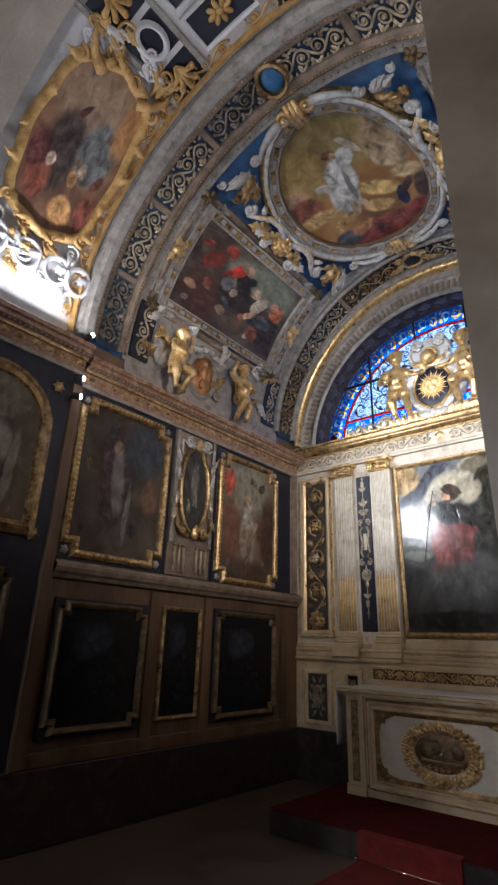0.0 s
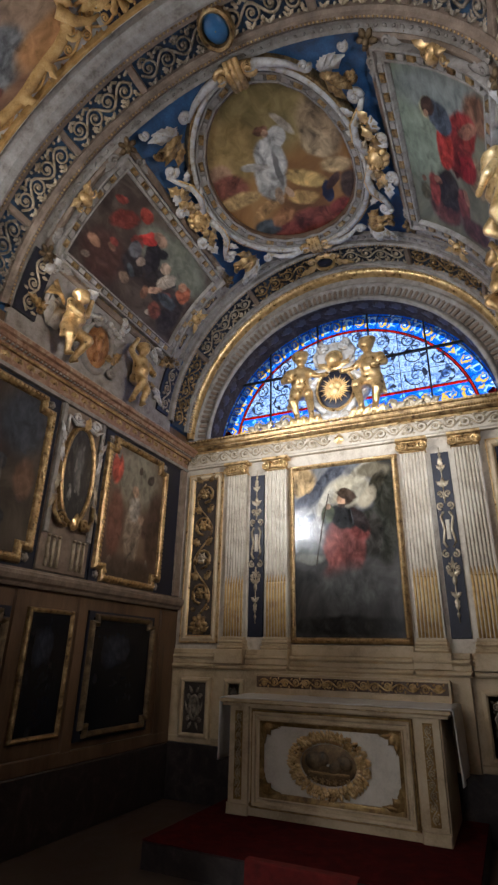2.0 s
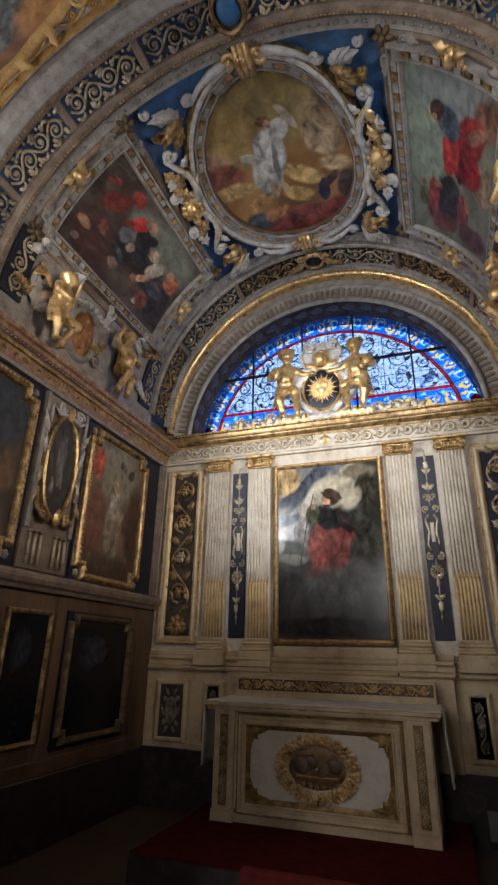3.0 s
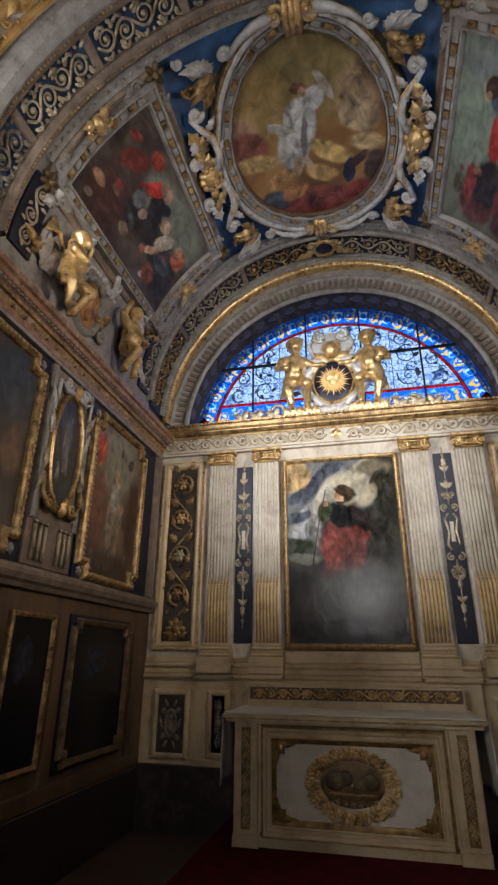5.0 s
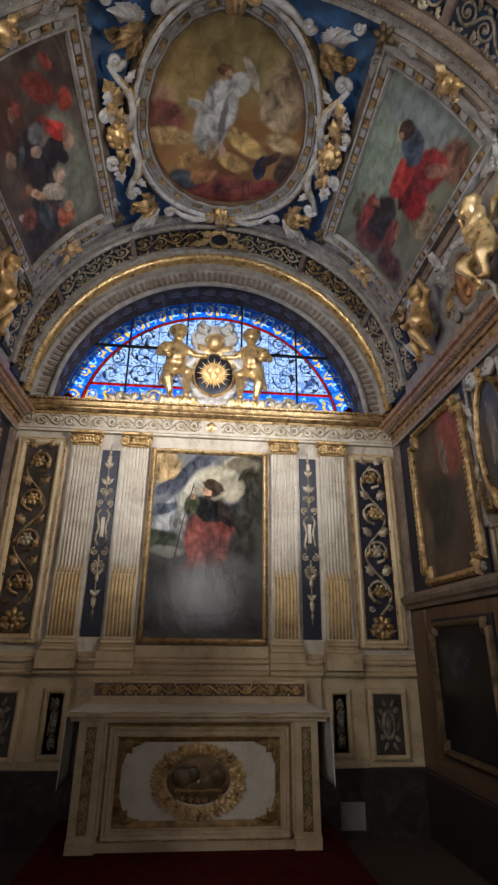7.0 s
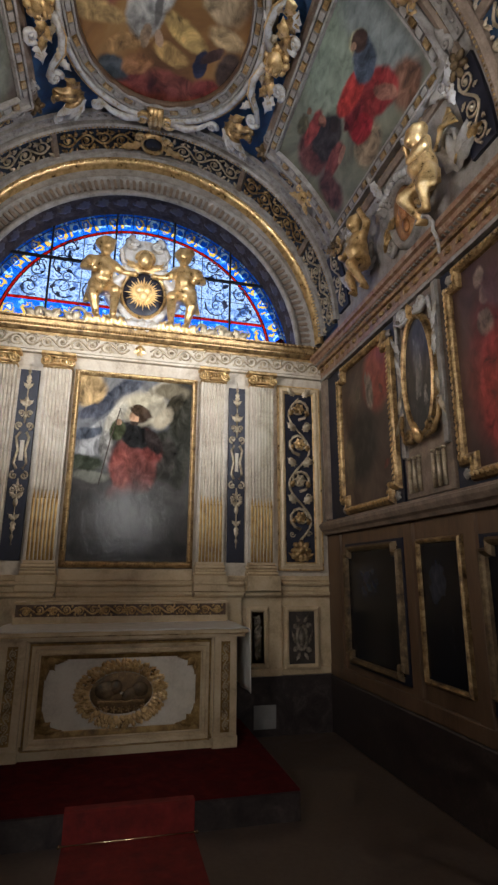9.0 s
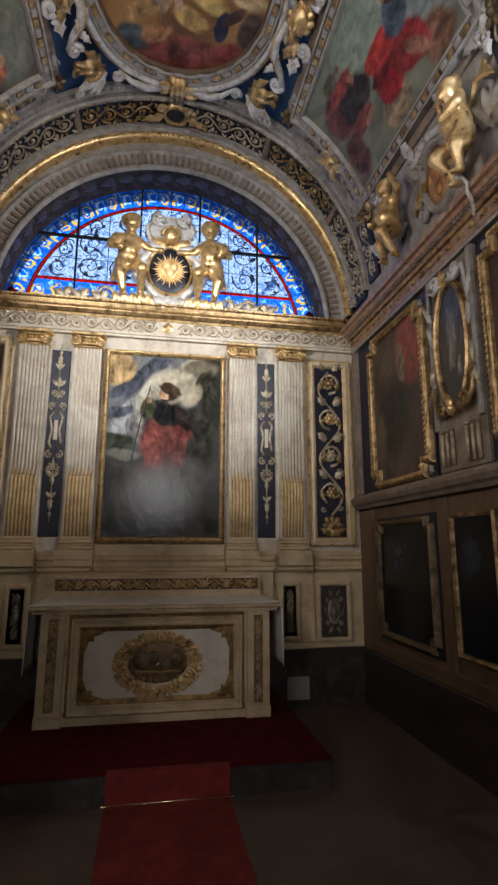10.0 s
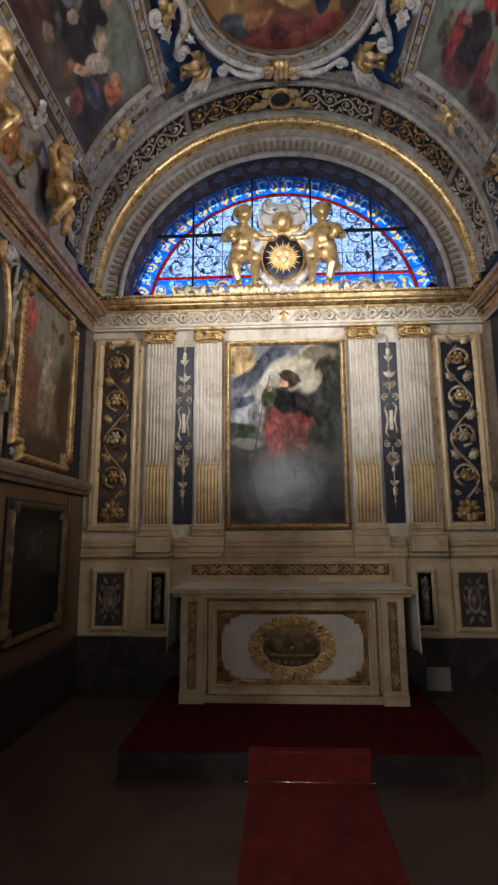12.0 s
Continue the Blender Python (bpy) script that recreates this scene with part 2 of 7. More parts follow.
PIER = surface("veined_brown_grey_marble", [(0.28, (0.2, 0.15, 0.11)), (0.48, (0.29, 0.225, 0.17)), (0.6, (0.35, 0.28, 0.215)), (0.72, (0.5, 0.42, 0.34))], 1.6, (0.3, 0.5), 0, 0.04, 14, 1.6)

# ---- mesh tools ----


class G:
    """Vertices and faces of one part, gathered before it is linked."""

    def __init__(self):
        self.v, self.f, self.s, self.uv = [], [], [], {}

    def grid(self, rows, closed_u=False, closed_v=False, smooth=True, flip=False):
        base, nr, nc = len(self.v), len(rows), len(rows[0])
        for r in rows:
            self.v.extend(r)
        for i in range(nr if closed_v else nr - 1):
            for j in range(nc if closed_u else nc - 1):
                a, b = base + i * nc + j, base + i * nc + (j + 1) % nc
                c, d = base + ((i + 1) % nr) * nc + (j + 1) % nc, base + ((i + 1) % nr) * nc + j
                self.f.append((a, d, c, b) if flip else (a, b, c, d))
                self.s.append(smooth)
        return base

    def face(self, pts, smooth=False):
        base = len(self.v)
        self.v.extend(pts)
        self.f.append(tuple(range(base, base + len(pts))))
        self.s.append(smooth)

    def box(self, M, u0, u1, v0, v1, h0, h1, n=1, ch=0.0):
        """A block on the mapped surface, cut in n steps along u, its outer edges chamfered by ch."""
        us = [u0 + (u1 - u0) * i / n for i in range(n + 1)]
        c = ch
        if c > 0:
            ring = [(v0, h0), (v0, h1 - c), (v0 + c, h1), (v1 - c, h1), (v1, h1 - c), (v1, h0)]
        else:
            ring = [(v0, h0), (v0, h1), (v1, h1), (v1, h0)]
        rows = [[M(u, v, h) for v, h in ring] for u in us]
        if c > 0:
            rows[0] = [M(u0, v, h) for v, h in ring[:1]] + [M(u0, v0, h1 - c), M(u0 + c, v0 + c, h1), M(u0 + c, v1 - c, h1), M(u0, v1, h1 - c), M(u0, v1, h0)]
            rows[-1] = [M(u1, v0, h0), M(u1, v0, h1 - c), M(u1 - c, v0 + c, h1), M(u1 - c, v1 - c, h1), M(u1, v1, h1 - c), M(u1, v1, h0)]
        base = self.grid(rows, closed_u=True, smooth=False)
        k = len(ring)
        self.f.append(tuple(base + i for i in range(k)))
        self.f.append(tuple(base + n * k + i for i in reversed(range(k))))
        self.s += [False, False]

    def sweep(self, M, path, prof, closed=True, smooth=False):
        """Moulding along a path of (u, v); prof holds (offset to the right of the way, height)."""
        n, rows = len(path), []
        for i in range(n):
            p = Vector(path[i])
            a = Vector(path[i - 1]) if (closed or i > 0) else None
            b = Vector(path[(i + 1) % n]) if (closed or i < n - 1) else None
            na = Vector(((p - a).y, -(p - a).x)).normalized() if a is not None else None
            nb = Vector(((b - p).y, -(b - p).x)).normalized() if b is not None else None
            m = (na or nb) if (na is None or nb is None) else (na + nb)
            m = m.normalized()
            k = 1 / max(0.35, m.dot(na or nb))
            rows.append([M(p.x + m.x * o * k, p.y + m.y * o * k, h) for o, h in prof])
        self.grid(rows, closed_v=closed, smooth=smooth)

    def tube(self, M, pts, r0, r1=None, seg=6):
        """A round member through (u, v, h) points on the mapped surface, tapering from r0 to r1."""
        r1 = r0 if r1 is None else r1
        P = [Vector(M(*p)) for p in pts]
        rows = []
        for i, p in enumerate(P):
            t = (P[min(i + 1, len(P) - 1)] - P[max(i - 1, 0)]).normalized()
            up = Vector((0.31, 0.17, 0.93)) if abs(t.z) < 0.9 else Vector((1, 0.1, 0))
            x = t.cross(up).normalized()
            y = t.cross(x)
            r = r0 + (r1 - r0) * i / (len(P) - 1)
            rows.append([tuple(p + (x * math.cos(k * math.tau / seg) + y * math.sin(k * math.tau / seg)) * r) for k in range(seg)])
        base = self.grid(rows, closed_u=True)
        self.f += [tuple(base + k for k in reversed(range(seg))), tuple(base + (len(P) - 1) * seg + k for k in range(seg))]
        self.s += [True, True]

    def blob(self, M, u, v, h, ru, rv, rh, turn=0.0, seg=8, rings=5):
        c, s = math.cos(turn), math.sin(turn)
        rows = []
        for i in range(rings + 1):
            a = math.pi * (0.02 + 0.96 * i / rings)
            row = []
            for k in range(seg):
                b = k * math.tau / seg
                x, y, z = ru * math.sin(a) * math.cos(b), rv * math.sin(a) * math.sin(b), rh * math.cos(a)
                row.append(M(u + x * c - y * s, v + x * s + y * c, h + z))
            rows.append(row)
        self.grid(rows, closed_u=True)

    def brick(self, M, u, v, h0, h1, a, c, turn):
        """A small raised block, half sizes a and c, turned on the surface."""
        k, s = math.cos(turn), math.sin(turn)
        ring = [(-a, -c), (a, -c), (a, c), (-a, c)]
        low = [M(u + x * k - y * s, v + x * s + y * k, h0) for x, y in ring]
        top = [M(u + (x * k - y * s) * 0.86, v + (x * s + y * k) * 0.86, h1) for x, y in ring]
        self.grid([low, top], closed_u=True, smooth=False)
        self.face(top)

    def boss(self, M, u, v, h, r, n, rise):
        """A round flower of blunt petals."""
        for k in range(n):
            t = k * math.tau / n
            self.blob(M, u + r * 0.62 * math.cos(t), v + r * 0.62 * math.sin(t), h, r * 0.5, r * 0.3, rise * 0.7, t, 7, 4)
        self.blob(M, u, v, h + rise * 0.3, r * 0.34, r * 0.34, rise, 0, 8, 5)

    def leaf(self, M, u, v, h, turn, length, width, rise):
        """A lobed leaf that curls off the ground."""
        rows, c, s = [], math.cos(turn), math.sin(turn)
        for i in range(7):
            t = i / 6
            w = width * (math.sin(math.pi * min(1, t * 0.92 + 0.08)) ** 0.7) * (1 + 0.28 * math.cos(t * 18))
            row = []
            for k in (-1, -0.5, 0, 0.5, 1):
                x, y = t * length - abs(k) * 0.12 * length, k * w * 0.5
                row.append(M(u + x * c - y * s, v + x * s + y * c, h + rise * (math.sin(t * 2.6) * (1 - 0.45 * k * k)) + (0.25 * rise if k == 0 else 0)))
            rows.append(row)
        self.grid(rows)

    def spiral(self, M, u, v, h, r, turns, start, r0, r1, lift=0.0, seg=5, inner=0.12):
        n = max(8, int(abs(turns) * 11))
        pts = []
        for i in range(n + 1):
            t = i / n
            rr = r * (1 - t) + r * inner * t
            a = start + turns * math.tau * t
            pts.append((u + rr * math.cos(a), v + rr * math.sin(a), h + lift * t))
        self.tube(M, pts, r0, r1, seg)
        self.blob(M, pts[-1][0], pts[-1][1], pts[-1][2], r1 * 1.9, r1 * 1.9, r1 * 1.6, 0, 6, 4)

    def rinceau(self, M, p0, p1, amp, n, rad, h):
        """A running scroll of tendrils with leaves between two points."""
        p0, p1 = Vector(p0), Vector(p1)
        d = p1 - p0
        L = d.length
        t, q = d / L, Vector((-d.y, d.x)) / L
        stem = []
        for i in range(n * 8 + 1):
            s = i / (n * 8)
            p = p0 + d * s + q * amp * 0.55 * math.sin(s * n * math.pi)
            stem.append((p.x, p.y, h))
        self.tube(M, stem, rad, rad, 5)
        base = math.atan2(t.y, t.x)
        for i in range(n):
            side = 1 if i % 2 == 0 else -1
            c = p0 + d * ((i + 0.5) / n) - q * amp * 0.12 * side
            self.spiral(M, c.x, c.y, h, min(amp * 0.72, L / n * 0.46), -1.6 * side, base + side * 1.6, rad, rad * 0.6)
            self.blob(M, c.x, c.y, h, amp * 0.2, amp * 0.2, rad * 2.0, 0, 7, 4)
            for k in (-1, 1):
                e = p0 + d * ((i + 0.5 + 0.42 * k) / n) - q * amp * 0.5 * side
                self.leaf(M, e.x, e.y, h, base - side * (1.1 + 0.4 * k), amp * 0.6, amp * 0.34, rad * 1.6)

    def solid(self, P, r):
        """A ball at a plain place, for modelled figures."""
        self.blob(lambda x, y, z: (x, y, z), P[0], P[1], P[2], r, r, r, 0, 10, 7)

    def limb(self, a, b, ra, rb):
        a, b = Vector(a), Vector(b)
        self.tube(lambda x, y, z: (x, y, z), [tuple(a.lerp(b, i / 4)) for i in range(5)], ra, rb, 9)
        self.solid(a, ra)
        self.solid(b, rb)


def thing(name, at, label, category, group="", kind=""):
    e = new(name)
    e.location = at
    e.empty_display_size = 0.1
    return tagged(e, label, category, group, kind)


def origin_of(ob):
    p = Vector((0, 0, 0))
    while ob is not None:
        p += ob.location
        ob = ob.parent
    return p


def part(name, g, material, parent=None, label=""):
    """Links gathered geometry as one mesh under a thing, or alone."""
    o = origin_of(parent) if parent is not None else Vector((0, 0, 0))
    me = bpy.data.meshes.new(name)
    me.from_pydata([(x - o.x, y - o.y, z - o.z) for x, y, z in g.v], [], g.f)
    me.polygons.foreach_set("use_smooth", g.s)
    if g.uv:
        layer = me.uv_layers.new(name="canvas")
        for lo in me.loops:
            layer.data[lo.index].uv = g.uv.get(lo.vertex_index, (0, 0))
    bm = bmesh.new()
    bm.from_mesh(me)
    bmesh.ops.recalc_face_normals(bm, faces=bm.faces)
    bm.to_mesh(me)
    bm.free()
    me.materials.append(material)
    ob = new(name, me)
    if parent is not None:
        ob.parent = parent
    if label:
        ob["label"] = label
    return ob


def one(name, g, material, label, category, group="", kind=""):
    return tagged(part(name, g, material), label, category, group, kind)


def canvas(M, u0, u1, v0, v1, h, n=1, flip=False, inside=None):
    """A picture surface with its own 0..1 coordinates."""
    g = G()
    k = max(2, n)
    rows = [[M(u0 + (u1 - u0) * i / k, v0 + (v1 - v0) * j / k, h) for i in range(k + 1)] for j in range(k + 1)]
    g.grid(rows, smooth=n > 1)
    for j in range(k + 1):
        for i in range(k + 1):
            g.uv[j * (k + 1) + i] = (1 - i / k if flip else i / k, j / k)
    return g


def oval(cu, cv, ru, rv, n=48):
    return [(cu + ru * math.cos(i * math.tau / n), cv + rv * math.sin(i * math.tau / n)) for i in range(n)]


def rect(u0, u1, v0, v1):
    return [(u0, v0), (u1, v0), (u1, v1), (u0, v1)]


def eared(u0, u1, v0, v1, e):
    """A rectangle whose corners step inwards."""
    return [(u0 + e, v0), (u1 - e, v0), (u1 - e, v0 + e), (u1, v0 + e), (u1, v1 - e), (u1 - e, v1 - e), (u1 - e, v1), (u0 + e, v1), (u0 + e, v1 - e), (u0, v1 - e), (u0, v0 + e), (u0 + e, v0 + e)]


# surfaces: u along, v up (or along the vault), h out of the wall into the room
def MA(u, v, h):
    return (u, 0.07 - h, v)


def ML(u, v, h):
    return (-HW + h, u, v)


def MR(u, v, h):
    return (HW - h, u, v)


def MV(u, v, h):
    """Vault: u is the arc in metres from the crown (right positive), v is y."""
    a = u / R
    return ((R - h) * math.sin(a), v, ZC + (R - h) * math.cos(a))


def MF(u, v, h):
    return (u, v, h)


def box(name, x0, x1, y0, y1, z0, z1, material, label, category, kind="structure", ch=0.0):
    g = G()
    g.box(MF, x0, x1, y0, y1, z0, z1, 1, ch)
    return one(name, g, material, label, category, "", kind)

# ---- large structure ----
box("floor", -7, 7, -12.2, 0.7, FZ - 0.2, FZ, FLOOR, "dim worn grey stone chapel floor", "floor")
box("wall_left", -HW - 0.4, -HW, NEAR, 0.07, FZ, 4.6, BROWN, "brown wood-panelled side wall of the chapel", "wall")
box("wall_right", HW, HW + 0.4, NEAR, 0.07, FZ, 4.6, BROWN, "brown wood-panelled side wall of the chapel", "wall")
box("wall_altar", -2.8, 2.8, 0.07, 0.75, FZ, 4.4, STONE, "grey marble altar wall below the lunette", "wall")

LZ, LR = 4.36, 1.92   # lunette


def arch_wall(name, zc, r, y0, y1, half, top, material, label, base=None):
    g = G()
    rows = []
    for i in range(49):
        a = math.pi * i / 48
        c, s = math.cos(a), math.sin(a)
        k = min(half / max(abs(c), 1e-6), (top - zc) / max(s, 1e-6))
        rows.append([(r * c, y0, zc + r * s), (k * c, y0, zc + k * s), (k * c, y1, zc + k * s), (r * c, y1, zc + r * s)])
    g.grid(rows, closed_u=True, smooth=False)
    return one(name, g, material, label, "wall", "", "structure")


arch_wall("wall_lunette", LZ, 2.0, 0.04, 0.75, 2.9, 7.4, STUCCO, "stucco wall round the arched lunette window")
arch_wall("wall_entrance", 4.6, 2.2, -5.45, NEAR, 7.0, 8.2, PLAIN, "plain wall above the entrance arch")
box("wall_entrance_west", -7, -2.2, -5.45, NEAR, FZ, 4.6, PLAIN, "plain wall beside the entrance arch", "wall")
box("wall_entrance_east", 2.5, 7, -5.45, NEAR, FZ, 4.6, PLAIN, "plain wall beside the entrance arch", "wall")


def vault(name, r, y0, y1, material, label, n=64):
    g = G()
    rows = []
    for i in range(n + 1):
        a = -math.pi / 2 + math.pi * i / n
        s, c = math.sin(a), math.cos(a)
        rows.append([(r * s, y0, ZC + r * c), (r * s, y1, ZC + r * c), ((r + 0.25) * s, y1, ZC + (r + 0.25) * c), ((r + 0.25) * s, y0, ZC + (r + 0.25) * c)])
    g.grid(rows, closed_u=True)
    for p in range(len(g.s)):
        g.s[p] = p % 4 in (0, 2)
    return one(name, g, material, label, "ceiling", "", "structure")


vault("ceiling_inner_bay", R, RIB, 0.07, BLUE, "barrel vault with a painted blue ground")
vault("ceiling_outer_bay", R, NEAR, RIB, LILAC, "white stuccoed barrel vault of the outer bay")

# nave behind the camera, closed with plain walls
box("ceiling_nave", -7, 7, -12.2, -5.2, 8.2, 8.4, PLAIN, "plain nave ceiling", "ceiling")
box("wall_nave_west", -7.3, -7, -12.2, -5.2, FZ, 8.2, PLAIN, "plain nave wall", "wall")
box("wall_nave_east", 7, 7.3, -12.2, -5.2, FZ, 8.2, PLAIN, "plain nave wall", "wall")


def nave_wall():
    """Back wall with two daylit openings."""
    holes = [(-5.9, -4.9, 4.1, 5.6), (-0.45, 0.65, 2.9, 4.3)]
    xs = sorted({-7, 7, *(x for h in holes for x in h[:2])})
    zs = sorted({FZ, 8.2, *(z for h in holes for z in h[2:])})
    g = G()
    for i in range(len(xs) - 1):
        for j in range(len(zs) - 1):
            mx, mz = (xs[i] + xs[i + 1]) / 2, (zs[j] + zs[j + 1]) / 2
            if not any(a < mx < b and c < mz < d for a, b, c, d in holes):
                g.box(MF, xs[i], xs[i + 1], -12.4, -12.2, zs[j], zs[j + 1])
    one("wall_nave_south", g, PLAIN, "plain nave wall with two window openings", "wall", "", "structure")
    for k, (a, b, c, d) in enumerate(holes):
        w = thing("window_%d" % (k + 2), ((a + b) / 2, -12.3, c), "daylit nave window with a plain frame", "window", "nave windows", "structure")
        f = G()
        f.sweep(lambda u, v, h: (u, -12.3 + h, v), rect(a, b, c, d), [(0.0, -0.05), (0.0, 0.05), (-0.05, 0.05), (-0.05, -0.05)])
        part("window_frame", f, LEAD, w)
        p = G()
        p.face([(a - 0.3, -12.6, c - 0.3), (b + 0.3, -12.6, c - 0.3), (b + 0.3, -12.6, d + 0.3), (a - 0.3, -12.6, d + 0.3)])
        one("backdrop", p, glow("daylight_outside", (1.0, 0.94, 0.87), (46, 17)[k]), "pale daylight outside the nave window", "backdrop", "", "structure")


nave_wall()

# marble pier at the entrance
g = G()
g.box(MF, 2.0, 2.62, -5.6, -4.98, FZ, 6.6, 1, 0.02)
one("pier", g, PIER, "tall veined brown-grey marble entrance pier", "pier", "", "structure")

# ---- lunette window ----


def clip_round(poly, r, zc, n=96):
    """Keeps the part of a convex polygon that lies within a circle round (0, zc)."""
    for i in range(n):
        a = math.tau * (i + 0.5) / n
        nx, nz, d = math.cos(a), math.sin(a), r
        out = []
        for k in range(len(poly)):
            p, q = poly[k], poly[(k + 1) % len(poly)]
            dp, dq = p[0] * nx + (p[1] - zc) * nz - d, q[0] * nx + (q[1] - zc) * nz - d
            if dp <= 0:
                out.append(p)
            if (dp < 0 < dq) or (dq < 0 < dp):
                t = dp / (dp - dq)
                out.append((p[0] + (q[0] - p[0]) * t, p[1] + (q[1] - p[1]) * t))
        poly = out
        if len(poly) < 3:
            return []
    return poly


PALE = glass("pale_blue_grisaille_glass", [(0.3, (0.16, 0.24, 0.42)), (0.43, (0.5, 0.62, 0.85)), (0.56, (0.8, 0.88, 1.0)), (0.64, (0.35, 0.45, 0.68)), (0.75, (0.75, 0.85, 1.0))], 7)


def border_glass(name, marks):
    """Deep blue antique glass with stained curls; marks are (u, v, half width, half height, colour) on each pane."""
    m, n, l = nodes_of(name)
    n.remove(n["Principled BSDF"])
    geo = n.new("ShaderNodeNewGeometry")
    t = noise_node(n, l, geo.outputs["Position"], 9, 4, 0.6, 1.2)
    r = ramp_node(n, [(0.3, (0.1, 0.3, 0.85)), (0.42, (0.14, 0.45, 1.0)), (0.5, (0.1, 0.34, 0.95)), (0.58, (0.26, 0.58, 1.0)), (0.66, (0.1, 0.36, 0.95))])
    l.new(t.outputs[0], r.inputs[0])
    uv = n.new("ShaderNodeUVMap")
    uv.uv_map = "canvas"
    wob = n.new("ShaderNodeVectorMath")
    wob.operation = "MULTIPLY_ADD"
    wob.inputs[1].default_value = (0.7, 0.7, 0)
    l.new(t.outputs["Color"], wob.inputs[0])
    sh = n.new("ShaderNodeVectorMath")
    sh.operation = "ADD"
    sh.inputs[1].default_value = (-0.35, -0.35, 0)
    l.new(uv.outputs[0], sh.inputs[0])
    l.new(sh.outputs[0], wob.inputs[2])
    last = r.outputs[0]
    for u, v, a, c, colour in marks:
        mp = n.new("ShaderNodeMapping")
        mp.vector_type = "TEXTURE"
        mp.inputs["Location"].default_value, mp.inputs["Scale"].default_value = (u, v, 0), (a, c, 1)
        l.new(wob.outputs[0], mp.inputs["Vector"])
        ln = n.new("ShaderNodeVectorMath")
        ln.operation = "LENGTH"
        l.new(mp.outputs[0], ln.inputs[0])
        mr = n.new("ShaderNodeMapRange")
        mr.inputs["From Min"].default_value, mr.inputs["From Max"].default_value = 1.1, 0.9
        l.new(ln.outputs["Value"], mr.inputs["Value"])
        mx = n.new("ShaderNodeMix")
        mx.data_type = "RGBA"
        l.new(mr.outputs[0], mx.inputs[0])
        l.new(last, mx.inputs[6])
        mx.inputs[7].default_value = (*colour, 1)
        last = mx.outputs[2]
    tr = n.new("ShaderNodeBsdfTransparent")
    l.new(last, tr.inputs[0])
    gl = n.new("ShaderNodeBsdfGlossy")
    gl.inputs["Roughness"].default_value = 0.15
    mx = n.new("ShaderNodeMixShader")
    mx.inputs[0].default_value = 0.04
    l.new(tr.outputs[0], mx.inputs[1])
    l.new(gl.outputs[0], mx.inputs[2])
    l.new(mx.outputs[0], n["Material Output"].inputs[0])
    return m


AMBERCURL = border_glass("blue_glass_with_amber_curls", [(0.5, 0.45, 0.36, 0.3, (0.98, 0.74, 0.3)), (0.56, 0.5, 0.24, 0.2, (0.12, 0.4, 1.0)), (0.62, 0.5, 0.1, 0.1, (0.9, 0.95, 1.0)), (0.14, 0.82, 0.12, 0.1, (0.55, 0.8, 1.0))])
PEARL = border_glass("blue_glass_with_pearls", [(0.42, 0.52, 0.32, 0.28, (0.72, 0.88, 1.0)), (0.36, 0.5, 0.2, 0.18, (0.1, 0.38, 1.0)), (0.84, 0.3, 0.13, 0.16, (0.98, 0.75, 0.35)), (0.8, 0.8, 0.1, 0.09, (0.9, 0.95, 1.0))])
COBALT = glass("cobalt_blue_glass", [(0.3, (0.02, 0.1, 0.5)), (0.42, (0.04, 0.26, 0.88)), (0.47, (0.6, 0.8, 1.0)), (0.5, (0.05, 0.28, 0.9)), (0.56, (0.03, 0.18, 0.75)), (0.585, (0.95, 0.72, 0.2)), (0.62, (1.0, 0.9, 0.5)), (0.65, (0.06, 0.3, 0.9)), (0.75, (0.3, 0.6, 1.0))], 11)
RUBY = glass("ruby_red_glass", [(0.3, (0.4, 0.01, 0.01)), (0.6, (0.8, 0.08, 0.06))], 9)
WY = 0.52


def MW(u, v, h):
    return (u, WY - h, v)


def ring_piece(r0, r1, a0, a1, n=4):
    return [(r0 * math.cos(a0 + (a1 - a0) * i / n), r0 * math.sin(a0 + (a1 - a0) * i / n)) for i in range(n + 1)] + \
           [(r1 * math.cos(a1 - (a1 - a0) * i / n), r1 * math.sin(a1 - (a1 - a0) * i / n)) for i in range(n + 1)]


